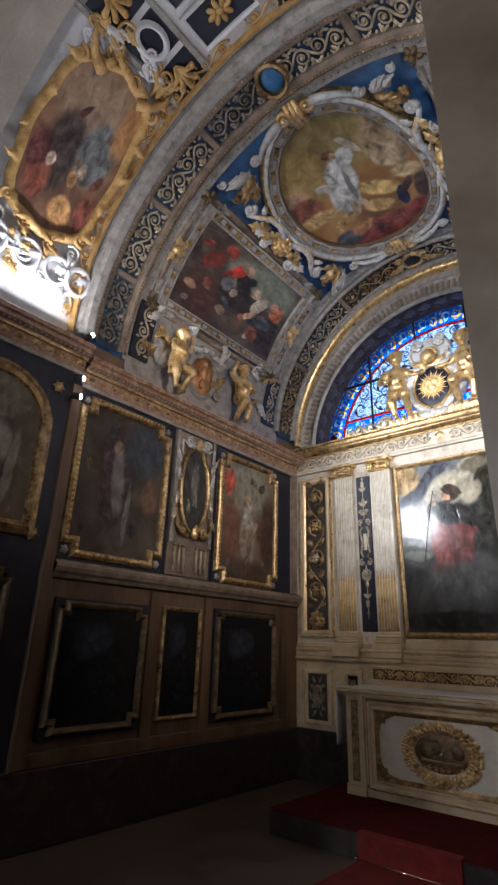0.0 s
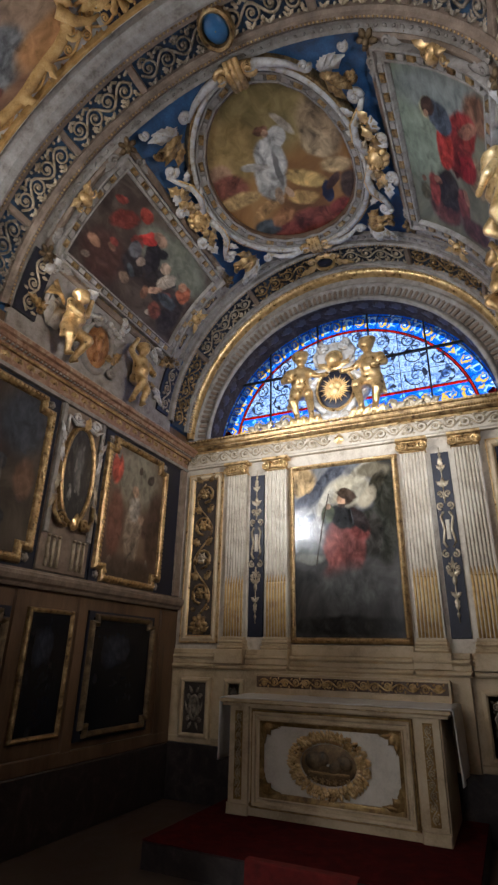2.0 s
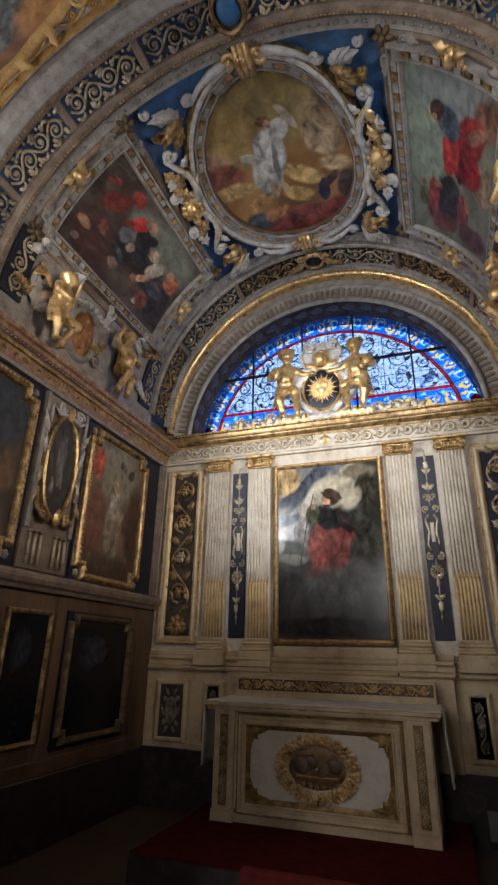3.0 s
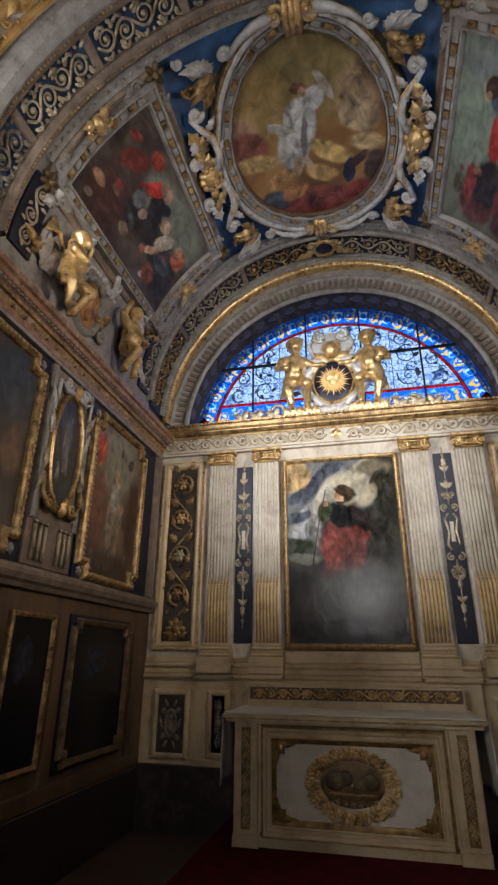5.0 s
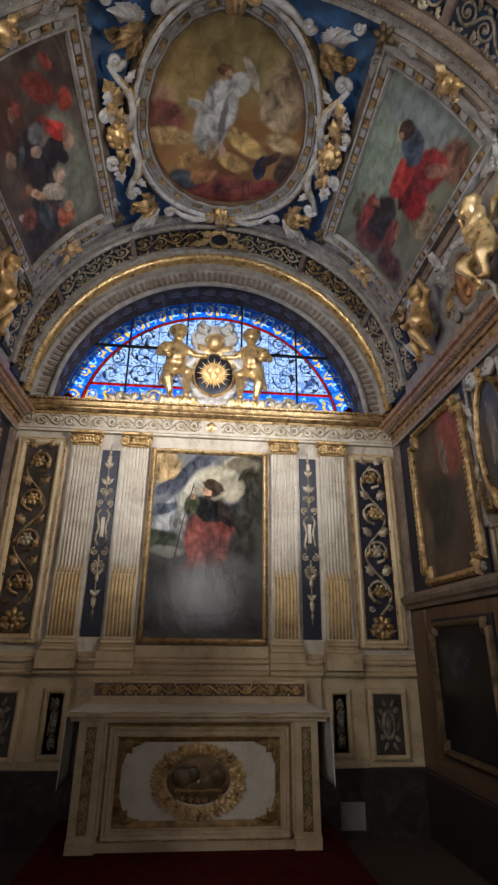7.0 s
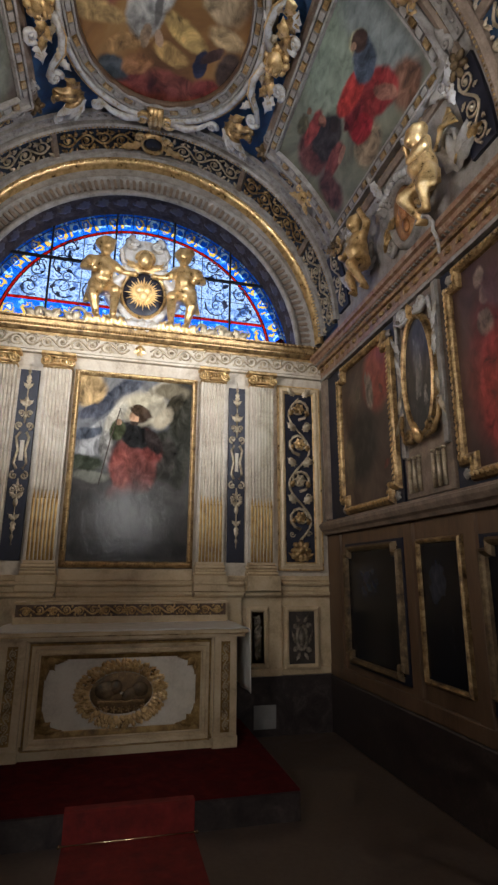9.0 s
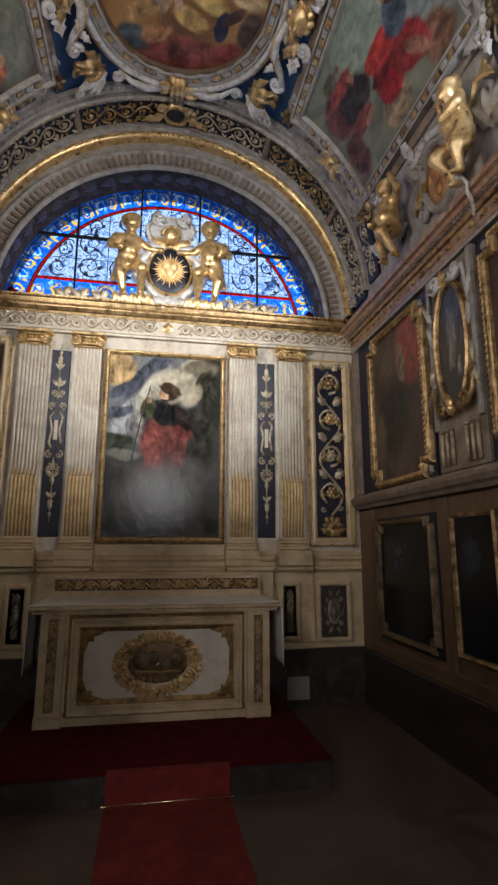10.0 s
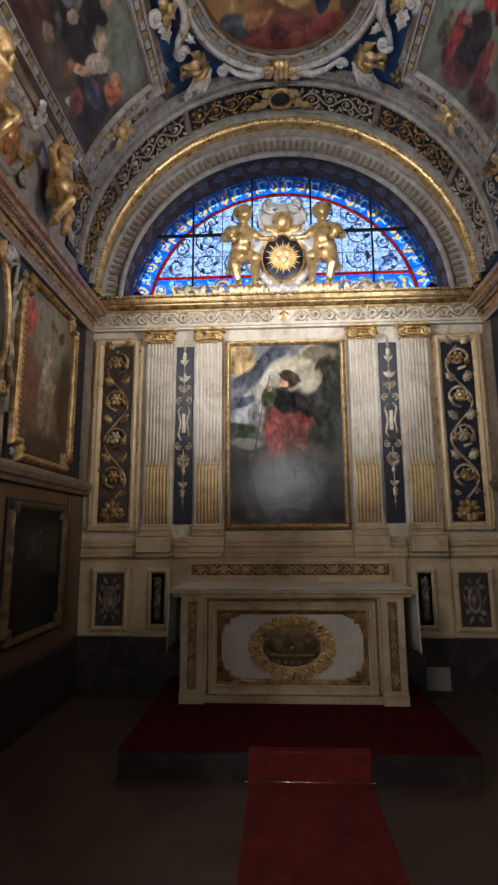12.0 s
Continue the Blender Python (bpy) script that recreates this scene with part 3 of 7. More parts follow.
def lunette_window():
    w = thing("window_1", (0, WY, LZ), "arched stained-glass lunette, blue border round pale grisaille panes", "window", "", "structure")
    ZB = 4.4

    def pane(poly, mat, depth=0.0, marks=()):
        g = G()
        g.face([MW(u, v, depth) for u, v in poly])
        g.face([MW(u, v, depth - 0.004) for u, v in poly])
        for k, q in enumerate(marks):
            g.uv[k] = g.uv[k + len(poly)] = q
        ob = part("pane", g, mat, w)
        return ob
    lead = G()
    # border of blue panes, a ruby fillet inside it
    n = 34
    for i in range(n):
        a0, a1 = math.pi * i / n, math.pi * (i + 1) / n
        pane([(x, z + LZ) for x, z in ring_piece(1.745, 2.02, a0, a1)], AMBERCURL if i % 2 else PEARL, 0.0, [(k / 4, 0) for k in range(5)] + [(1 - k / 4, 1) for k in range(5)])
        pane([(x, z + LZ) for x, z in ring_piece(1.71, 1.745, a0, a1)], RUBY)
        lead.tube(MW, [(r * math.cos(a0), LZ + r * math.sin(a0), 0.004) for r in (1.71, 1.85, 2.02)], 0.0045, 0.0045, 4)
    for r in (1.71, 1.745, 1.96):
        lead.tube(MW, [(r * math.cos(math.pi * i / 60), LZ + r * math.sin(math.pi * i / 60), 0.004) for i in range(61)], 0.007, 0.007, 4)
    # base strip
    xs = [-1.71 + 3.42 * i / 14 for i in range(15)]
    for i in range(14):
        for (z0, z1, m) in ((ZB, 4.93, COBALT), (4.93, 4.965, RUBY)):
            p = clip_round([(xs[i], z0), (xs[i + 1], z0), (xs[i + 1], z1), (xs[i], z1)], 1.71, LZ)
            if p:
                pane(p, AMBERCURL if m is COBALT else m, 0.0, [((x - xs[i]) / 0.2443, (z - 4.66) / 0.27) for x, z in p])
    # grisaille field
    cols = [-1.71, -1.15, -0.77, -0.38, 0.0, 0.38, 0.77, 1.15, 1.71]
    rows = [4.965, 5.24, 5.52, 5.8, 6.12]
    for i in range(len(cols) - 1):
        for j in range(len(rows) - 1):
            p = clip_round([(cols[i], rows[j]), (cols[i + 1], rows[j]), (cols[i + 1], rows[j + 1]), (cols[i], rows[j + 1])], 1.71, LZ)
            if p:
                pane(p, PALE)
    for x in cols[1:-1]:
        t = LZ + math.sqrt(max(0.0, 1.71 ** 2 - x * x))
        lead.tube(MW, [(x, ZB, 0.004), (x, (ZB + t) / 2, 0.004), (x, t, 0.004)], 0.005, 0.005, 4)
    for z in rows[:-1]:
        t = math.sqrt(max(0.0, 1.71 ** 2 - (z - LZ) ** 2))
        lead.tube(MW, [(-t, z, 0.004), (0, z, 0.004), (t, z, 0.004)], 0.005, 0.005, 4)
    part("leading", lead, LEAD, w, "dark lead lines between the panes")
    bars = G()
    for x in (-1.15, -0.38, 0.38, 1.15):
        t = LZ + math.sqrt(2.0 ** 2 - x * x)
        bars.box(MW, x - 0.012, x + 0.012, ZB, t, 0.02, 0.045)
    bars.box(MW, -1.72, 1.72, 5.505, 5.54, 0.02, 0.05)
    part("iron_bar", bars, LEAD, w, "black iron saddle bars")
    # painted tendrils of the field and of the border
    sc = G()
    rnd = random.Random(5)
    for sx in (-1, 1):
        for cx, cz, r in ((0.58, 5.15, 0.17), (0.98, 5.15, 0.16), (1.36, 5.1, 0.12), (0.58, 5.5, 0.16), (0.98, 5.48, 0.16), (1.3, 5.36, 0.1), (0.56, 5.8, 0.12), (0.92, 5.72, 0.1), (0.2, 5.7, 0.15), (0.2, 5.95, 0.08)):
            sc.spiral(MW, sx * cx, cz, 0.006, r, sx * 1.5, rnd.random() * 6, 0.011, 0.006, 0, 4)
            sc.spiral(MW, sx * cx + 0.05, cz + r * 0.9, 0.006, r * 0.55, -sx * 1.2, rnd.random() * 6, 0.008, 0.005, 0, 4)
            for k in range(3):
                a = rnd.random() * 6.28
                sc.leaf(MW, sx * cx + r * 0.6 * math.cos(a), cz + r * 0.6 * math.sin(a), 0.006, a + 1, r * 0.6, r * 0.3, 0.004)
    part("tendril", sc, flat("dark_glass_paint", (0.03, 0.045, 0.1), 0.6), w, "dark painted scrolls on the pale glass")
    # red and amber shields at the two ends of the border
    for sx in (-1, 1):
        pane([(sx * 1.88, 4.62), (sx * 1.8, 4.74), (sx * 1.88, 4.8), (sx * 1.95, 4.72)], RUBY, 0.006)


lunette_window()
g = G()
g.face([(-3.5, 1.3, 3.4), (3.5, 1.3, 3.4), (3.5, 1.3, 7.8), (-3.5, 1.3, 7.8)])
one("backdrop", g, glow("bright_sky_outside", (0.8, 0.9, 1.0), 1.4), "bright hazy sky outside the lunette window", "backdrop", "", "structure")


def arc(r, zc=LZ, n=60, a0=0.0, a1=math.pi):
    return [(r * math.cos(a0 + (a1 - a0) * i / n), zc + r * math.sin(a0 + (a1 - a0) * i / n)) for i in range(n + 1)]


def archivolt():
    a = thing("archivolt", (0, 0.05, LZ), "grey and gilded moulded stucco arch framing the lunette", "arch", "", "structure")
    g = G()
    g.sweep(MA, arc(2.2, ZC - 0.05), [(0.075, 0.0), (0.07, 0.1), (0.045, 0.135), (0.01, 0.14), (-0.02, 0.115), (-0.035, 0.08), (-0.04, 0.03)], False, True)
    part("gilded_roll", g, GOLD, a, "gilded beaded outer roll")
    g = G()
    for i in range(150):
        t = math.pi * (i + 0.5) / 150
        g.blob(MA, 2.205 * math.cos(t), ZC - 0.05 + 2.205 * math.sin(t), 0.14, 0.017, 0.017, 0.014, 0, 5, 3)
    part("bead_row", g, GOLD, a)
    g = G()
    g.sweep(MA, arc(1.95), [(0.26, 0.03), (0.23, 0.06), (0.21, 0.06), (0.205, 0.035), (0.03, 0.035), (0.02, 0.07), (-0.03, 0.075), (-0.035, 0.03)], False, True)
    part("fascia", g, STUCCO, a, "grey stucco fascia")
    g = G()
    for i in range(84):
        t = math.pi * (i + 0.5) / 84
        c, s = math.cos(t), math.sin(t)
        pts = [(2.0, -0.012), (2.11, -0.012), (2.13, 0), (2.11, 0.012), (2.0, 0.012)]
        f = [MA(r * c - q * s * 1.6, LZ + r * s + q * c * 1.6, 0.055) for r, q in pts]
        b = [MA(r * c - q * s * 1.6, LZ + r * s + q * c * 1.6, 0.03) for r, q in pts]
        g.grid([b, f], closed_u=True, smooth=False)
        g.face(f)
    part("flute", g, DARKST, a, "short darker flutes set radially")
    # carved soffit
    g = G()
    for i in range(26):
        t = math.pi * (i + 0.5) / 26

        def MS(u, v, h, t=t):
            return ((1.985 - h) * math.cos(t + u / LR), 0.1 + v, LZ + (1.985 - h) * math.sin(t + u / LR))
        g.leaf(MS, -0.09, 0.14, 0, 0.35, 0.18, 0.14, 0.012)
        g.leaf(MS, 0.02, 0.14, 0, 2.4, 0.14, 0.11, 0.012)
        g.blob(MS, 0.05, 0.17, 0.0, 0.03, 0.03, 0.014)
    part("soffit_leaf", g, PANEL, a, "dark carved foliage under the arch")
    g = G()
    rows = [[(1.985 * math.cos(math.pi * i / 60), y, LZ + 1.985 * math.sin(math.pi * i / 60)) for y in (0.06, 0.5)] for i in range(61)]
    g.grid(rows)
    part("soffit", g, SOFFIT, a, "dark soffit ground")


archivolt()

# ---- altar wall: order, panels, painting ----


def mould(name, M, pts, prof, material, parent, label="", closed=False):
    g = G()
    g.sweep(M, pts, prof, closed)
    return part(name, g, material, parent, label)


PIL = [(-1.58, -1.29), (-1.02, -0.71), (0.72, 1.03), (1.31, 1.61)]


def line(u0, u1, z):
    return [(u0, z), (u1, z)]


def entablature():
    e = thing("entablature", (0, 0.07, 4.03), "marble entablature with gilded cornice below the window", "entablature", "", "structure")
    mould("architrave", MA, line(-HW, HW, 4.04), [(0.0, 0.0), (0.0, 0.06), (-0.025, 0.06), (-0.03, 0.075), (-0.06, 0.075), (-0.065, 0.05), (-0.07, 0.0)], STONE, e)
    frieze = mould("frieze_ground", MA, line(-HW, HW, 4.1), [(0.0, 0.0), (0.0, 0.05), (-0.16, 0.05), (-0.16, 0)], STONE, e, "grey marble frieze ground")
    mould("gilded_fillet", MA, line(-HW, HW, 4.255), [(0, 0), (0, 0.075), (-0.02, 0.085), (-0.035, 0.06), (-0.035, 0)], GOLD, e)
    crown = mould("cornice", MA, line(-HW, HW, 4.29), [(0.0, 0.0), (0.0, 0.085), (-0.03, 0.11), (-0.05, 0.115), (-0.06, 0.15), (-0.1, 0.16), (-0.11, 0.18), (-0.13, 0.185), (-0.135, 0.0)], OLDGOLD, e, "gilded cornice with a stepped profile")
    g = G()
    for i in range(150):
        u = -HW + 0.03 + i * (2 * HW - 0.06) / 149
        g.box(MA, u - 0.009, u + 0.009, 4.335, 4.37, 0.1, 0.145)
    part("dentil", g, GOLD, crown, "row of small gilded dentils")
    g = G()
    for i in range(90):
        u = -HW + 0.04 + i * (2 * HW - 0.08) / 89
        g.blob(MA, u, 4.405, 0.178, 0.018, 0.012, 0.012, 0, 6, 4)
    part("bead_row", g, GOLD, e)
    g = G()
    for s in (-1, 1):
        g.rinceau(MA, (s * 0.12, 4.18), (s * (HW - 0.06), 4.18), 0.1, 13, 0.012, 0.055)
    part("frieze_scroll", g, surface_gold_dull, frieze, "gilded running scroll on the frieze")
    g = G()
    g.leaf(MA, 0, 4.12, 0.06, 1.57, 0.14, 0.12, 0.03)
    g.blob(MA, 0, 4.18, 0.065, 0.05, 0.045, 0.025)
    part("frieze_boss", g, GOLD, frieze)


entablature()


def pilaster():
    """A fluted Ionic pilaster whose base stands at the origin of its thing."""
    p = thing("pilaster", (0, 0.07, 1.5), "white marble fluted pilaster with gilded lower flutes and capital", "pilaster", "altar wall pilasters", "structure")
    w, z0, z1 = 0.145, 1.8, 3.87

    def shaft(za, zb, depth, extra, n=7):
        g = G()
        us, hs = [], []
        k = 8
        for i in range(n):
            a, b = -w + 0.014 + (2 * w - 0.028) * i / n, -w + 0.014 + (2 * w - 0.028) * (i + 1) / n
            for j in range(k):
                t = j / k
                us.append(a + (b - a) * t)
                hs.append(0.075 + extra - (depth * math.sin(math.pi * (t - 0.15) / 0.7) if 0.15 < t < 0.85 else 0))
        prof = [(-w, 0.0), (-w, 0.075 + extra)] + list(zip(us, hs)) + [(w, 0.075 + extra), (w, 0.0)]
        rows = [[MA(u, z, h) for u, h in prof] for z in (za, zb)]
        g.grid(rows, smooth=False)
        g.face([MA(u, zb, h) for u, h in prof])
        return g
    body = part("shaft", shaft(z0, z1, 0.02, 0.0), STONE, p)
    for i in range(7):
        u = -w + 0.014 + (2 * w - 0.028) * (i + 0.5) / 7
        g = G()
        g.tube(MA, [(u, z0 + 0.004, 0.066), (u, z0 + 0.3, 0.067), (u, z0 + 0.6, 0.066), (u, z0 + 0.63, 0.066)], 0.0168, 0.0162, 8)
        g.tube(MA, [(u, z0 + 0.62, 0.066), (u, z0 + 0.67, 0.066), (u, z0 + 0.72, 0.064)], 0.0145, 0.002, 8)
        part("gilded_rod", g, RODGILT, body, "worn gilded rod filling the lower flute")
    g = G()
    g.box(MA, -0.19, 0.19, 1.5, 1.66, 0, 0.18, 1, 0.006)
    g.box(MA, -0.178, 0.178, 1.66, 1.7, 0, 0.14, 1, 0.016)
    g.box(MA, -0.165, 0.165, 1.7, 1.725, 0, 0.11, 1, 0.008)
    g.box(MA, -0.17, 0.17, 1.725, 1.765, 0, 0.125, 1, 0.016)
    g.box(MA, -0.155, 0.155, 1.765, 1.8, 0, 0.095, 1, 0.01)
    part("base", g, CREAM, p, "moulded cream base")
    g = G()
    g.box(MA, -0.18, 0.18, 3.995, 4.035, 0, 0.15, 1, 0.008)
    g.box(MA, -0.135, 0.135, 3.9, 3.995, 0, 0.095, 1, 0.01)
    g.box(MA, -0.155, 0.155, 3.865, 3.885, 0, 0.1, 1, 0.008)
    for s in (-1, 1):
        g.spiral(MA, s * 0.132, 3.925, 0.13, 0.06, s * 1.9, 1.57, 0.015, 0.01)
        g.blob(MA, s * 0.132, 3.925, 0.095, 0.052, 0.052, 0.02)
    for i in range(5):
        g.blob(MA, -0.08 + 0.04 * i, 3.945, 0.11, 0.016, 0.025, 0.02, 0, 6, 4)
    g.tube(MA, [(-0.12, 3.985, 0.12), (0, 3.975, 0.125), (0.12, 3.985, 0.12)], 0.012)
    part("capital", g, GOLD, p, "gilded Ionic capital with volutes")
    return p


first = pilaster()
for k, (a, b) in enumerate(PIL):
    c = (a + b) / 2
    if k == 0:
        first.location.x = c
    else:
        copy_thing(first, Matrix.Translation((c, 0.07, 1.5)))


def arabesque_strip(cu):
    """Tall dark panel with a gilded candelabrum ornament between two pilasters."""
    t = thing("arabesque_panel", (cu, 0.07, 1.8), "narrow dark navy panel with gilded candelabrum ornament", "wall panel", "arabesque panels")
    g = G()
    g.box(MA, cu - 0.1, cu + 0.1, 1.8, 3.84, 0.0, 0.022, 1, 0.004)
    part("ground", g, NAVY, t)
    g = G()
    M = MA
    h = 0.03
    zc = 2.93
    for s in (-1, 1):
        g.tube(M, [(cu + s * 0.03, zc - 0.2, h), (cu + s * 0.062, zc - 0.14, h), (cu + s * 0.05, zc - 0.07, h), (cu + s * 0.036, zc, h), (cu + s * 0.05, zc + 0.07, h), (cu + s * 0.062, zc + 0.14, h), (cu + s * 0.03, zc + 0.2, h)], 0.015)
        for z, q in ((zc + 0.22, 1), (zc - 0.22, -1)):
            g.spiral(M, cu + s * 0.05, z + q * 0.05, h, 0.045, s * q * 1.3, -q * 1.57, 0.013, 0.008)
            g.spiral(M, cu + s * 0.045, z + q * 0.19, h, 0.04, -s * q * 1.3, -q * 1.57, 0.012, 0.007)
        for z in (zc - 0.5, zc + 0.5):
            g.leaf(M, cu, z, h, 1.57 - s * 0.9, 0.1, 0.05, 0.014)
        for z in (zc - 0.72, zc + 0.7):
            g.leaf(M, cu, z, h, 1.57 - s * 0.8, 0.08, 0.04, 0.012)
    for dz in (-0.9, -0.72, -0.5, -0.36, 0.36, 0.5, 0.7, 0.88):
        g.blob(M, cu, zc + dz, h, 0.018, 0.03, 0.014, 0, 6, 4)
    for q in (-1, 1):
        g.blob(M, cu, zc + q * 0.55, h, 0.026, 0.05, 0.018, 0, 7, 4)
        g.leaf(M, cu, zc + q * 0.74, h, q * 1.57, 0.14, 0.05, 0.012)
        g.tube(M, [(cu, zc + q * 0.3, h), (cu, zc + q * 0.6, h), (cu, zc + q * 0.98, h)], 0.009, 0.005)
    part("gilded_ornament", g, surface_gold_dull, t, "gilded stems, scrolls and leaves")
    g = G()
    g.box(MA, cu - 0.022, cu + 0.022, zc - 0.11, zc + 0.11, 0.022, 0.036, 1, 0.006)
    part("inlay", g, STONE, t, "small grey marble inlay")


arabesque_strip(-1.155)
arabesque_strip(1.17)


def scroll_panel(u0, u1, v0, v1, n, label):
    """Stone-framed dark panel with carved gilded scrolls."""
    cu = (u0 + u1) / 2
    t = thing("scroll_panel", (cu, 0.07, v0), label, "wall panel", "carved scroll panels")
    carving, ground = (OLDGOLD, PANEL) if u0 < 0 else (surface_gold_dull, NAVY)
    g = G()
    g.box(MA, u0, u1, v0, v1, 0, 0.012)
    part("ground", g, ground, t)
    mould("frame", MA, rect(u0, u1, v0, v1), [(0.0, 0.0), (0.0, 0.03), (0.012, 0.045), (0.03, 0.05), (0.05, 0.04), (0.075, 0.04), (0.08, 0.0)], CREAM, t, "moulded cream stone frame", True)
    mould("gilded_edge", MA, rect(u0, u1, v0, v1), [(-0.012, 0.0), (-0.01, 0.024), (0.0, 0.034), (0.006, 0.03), (0.006, 0)], GOLD, t, "thin gilded inner edge", True)
    mould("gilded_line", MA, rect(u0 - 0.075, u1 + 0.075, v0 - 0.075, v1 + 0.075), [(-0.008, 0.03), (-0.006, 0.046), (0.008, 0.046), (0.01, 0.0)], GOLD, t, "thin gilded outer line", True)
    w, step = (u1 - u0) / 2, (v1 - v0 - 0.28) / n
    g = G()
    g.tube(MA, [(cu + w * 0.7 * math.sin(math.pi * n * k / 60), v0 + 0.26 + (v1 - v0 - 0.32) * k / 60, 0.024) for k in range(61)], 0.016, 0.01, 6)
    part("stem", g, carving, t, "winding carved stem")
    for i in range(n):
        g = G()
        s = 1 if i % 2 else -1
        z = v0 + 0.3 + step * (i + 0.5)
        r = min(w * 0.74, step * 0.47)
        g.spiral(MA, cu, z, 0.03, r, s * 1.7, -1.57, 0.02, 0.013)
        part("scroll", g, carving, t, "dull silvery-gold carved scroll")
        g = G()
        for k in range(6):
            a = k * 1.0472 + i
            g.leaf(MA, cu, z, 0.032, a, r * 0.62, r * 0.42, 0.026)
        g.blob(MA, cu, z, 0.04, r * 0.28, r * 0.28, 0.03)
        part("flower", g, (OLDGOLD, surface_gold_dull, GOLD)[i % 3], t, "gilded flower within the scroll")
        for q in (-1, 1):
            g = G()
            g.leaf(MA, cu + q * w * 0.3, z + step * 0.4, 0.028, 1.57 - q * 0.9, w * 0.75, w * 0.46, 0.03)
            part("leaf", g, carving, t)
            g = G()
            g.leaf(MA, cu + q * w * 0.62, z - step * 0.18, 0.028, 1.57 + q * 0.5, w * 0.5, w * 0.34, 0.025)
            part("leaf", g, OLDGOLD, t)
            g = G()
            g.spiral(MA, cu + q * w * 0.55, z - step * 0.44, 0.028, w * 0.2, q * 1.3, 0, 0.009, 0.006)
            part("tendril", g, carving, t)
    g = G()
    g.blob(MA, cu, v0 + 0.14, 0.04, w * 0.28, w * 0.28, 0.04)
    boss = part("rosette", g, OLDGOLD, t, "gilded foliage boss at the foot")
    for k in range(8):
        g = G()
        g.blob(MA, cu + w * 0.4 * math.cos(k * 0.785), v0 + 0.14 + w * 0.4 * math.sin(k * 0.785), 0.03, w * 0.3, w * 0.2, 0.025, k * 0.785, 8, 5)
        part("petal", g, OLDGOLD, boss)
    for q in (-1, 1):
        g = G()
        g.leaf(MA, cu + q * 0.02, v0 + 0.04, 0.03, 1.57 - q * 1.1, w * 0.9, w * 0.4, 0.03)
        part("leaf", g, OLDGOLD, boss)


scroll_panel(-2.12, -1.755, 1.81, 3.87, 4, "tall dark panel of gilded carved scrolls in a cream frame")
scroll_panel(1.755, 2.125, 1.8, 3.84, 4, "tall dark panel of gilded carved scrolls in a cream frame")


def low_panel(u0, u1, v0, v1, shield):
    cu, cv = (u0 + u1) / 2, (v0 + v1) / 2
    t = thing("pedestal_panel", (cu, 0.07, v0), "dark pedestal panel with a silvered carved %s in a cream frame" % ("shield" if shield else "pendant"), "wall panel", "pedestal panels")
    g = G()
    g.box(MA, u0, u1, v0, v1, 0, 0.075)
    part("ground", g, PANEL, t)
    mould("frame", MA, rect(u0, u1, v0, v1), [(0.0, 0.07), (0.0, 0.095), (0.015, 0.11), (0.03, 0.11), (0.055, 0.09), (0.06, 0.0)], CREAM, t, "moulded cream stone frame", True)
    g = G()
    w, hh = (u1 - u0) / 2, (v1 - v0) / 2
    h = 0.085
    if shield:
        g.sweep(MA, oval(cu, cv, w * 0.38, hh * 0.45, 20), [(0.02, 0.08), (0.015, 0.1), (-0.015, 0.105), (-0.02, 0.085)], True, True)
        g.blob(MA, cu, cv, h, w * 0.3, hh * 0.36, 0.025)
        for s in (-1, 1):
            for q in (-1, 1):
                g.spiral(MA, cu + s * w * 0.5, cv + q * hh * 0.45, h, w * 0.2, s * q * 1.4, 0, 0.011, 0.008)
                g.leaf(MA, cu + s * w * 0.2, cv + q * hh * 0.6, h, q * 1.57 - s * q * 0.5, hh * 0.32, w * 0.25, 0.02)
            g.leaf(MA, cu + s * w * 0.55, cv - 0.05, h, 1.57 - s * 0.3, hh * 0.5, w * 0.2, 0.02)
    else:
        g.rinceau(MA, (cu, v0 + 0.04), (cu, v1 - 0.04), w * 0.75, 4, 0.011, h)
        g.blob(MA, cu, cv, h, w * 0.5, w * 0.6, 0.025)
    part("carving", g, TARNISH, t, "dull silvered carving")


low_panel(-2.06, -1.76, 0.74, 1.28, True)
low_panel(1.76, 2.06, 0.74, 1.28, True)
low_panel(-1.46, -1.32, 0.76, 1.28, False)
low_panel(1.34, 1.48, 0.76, 1.28, False)


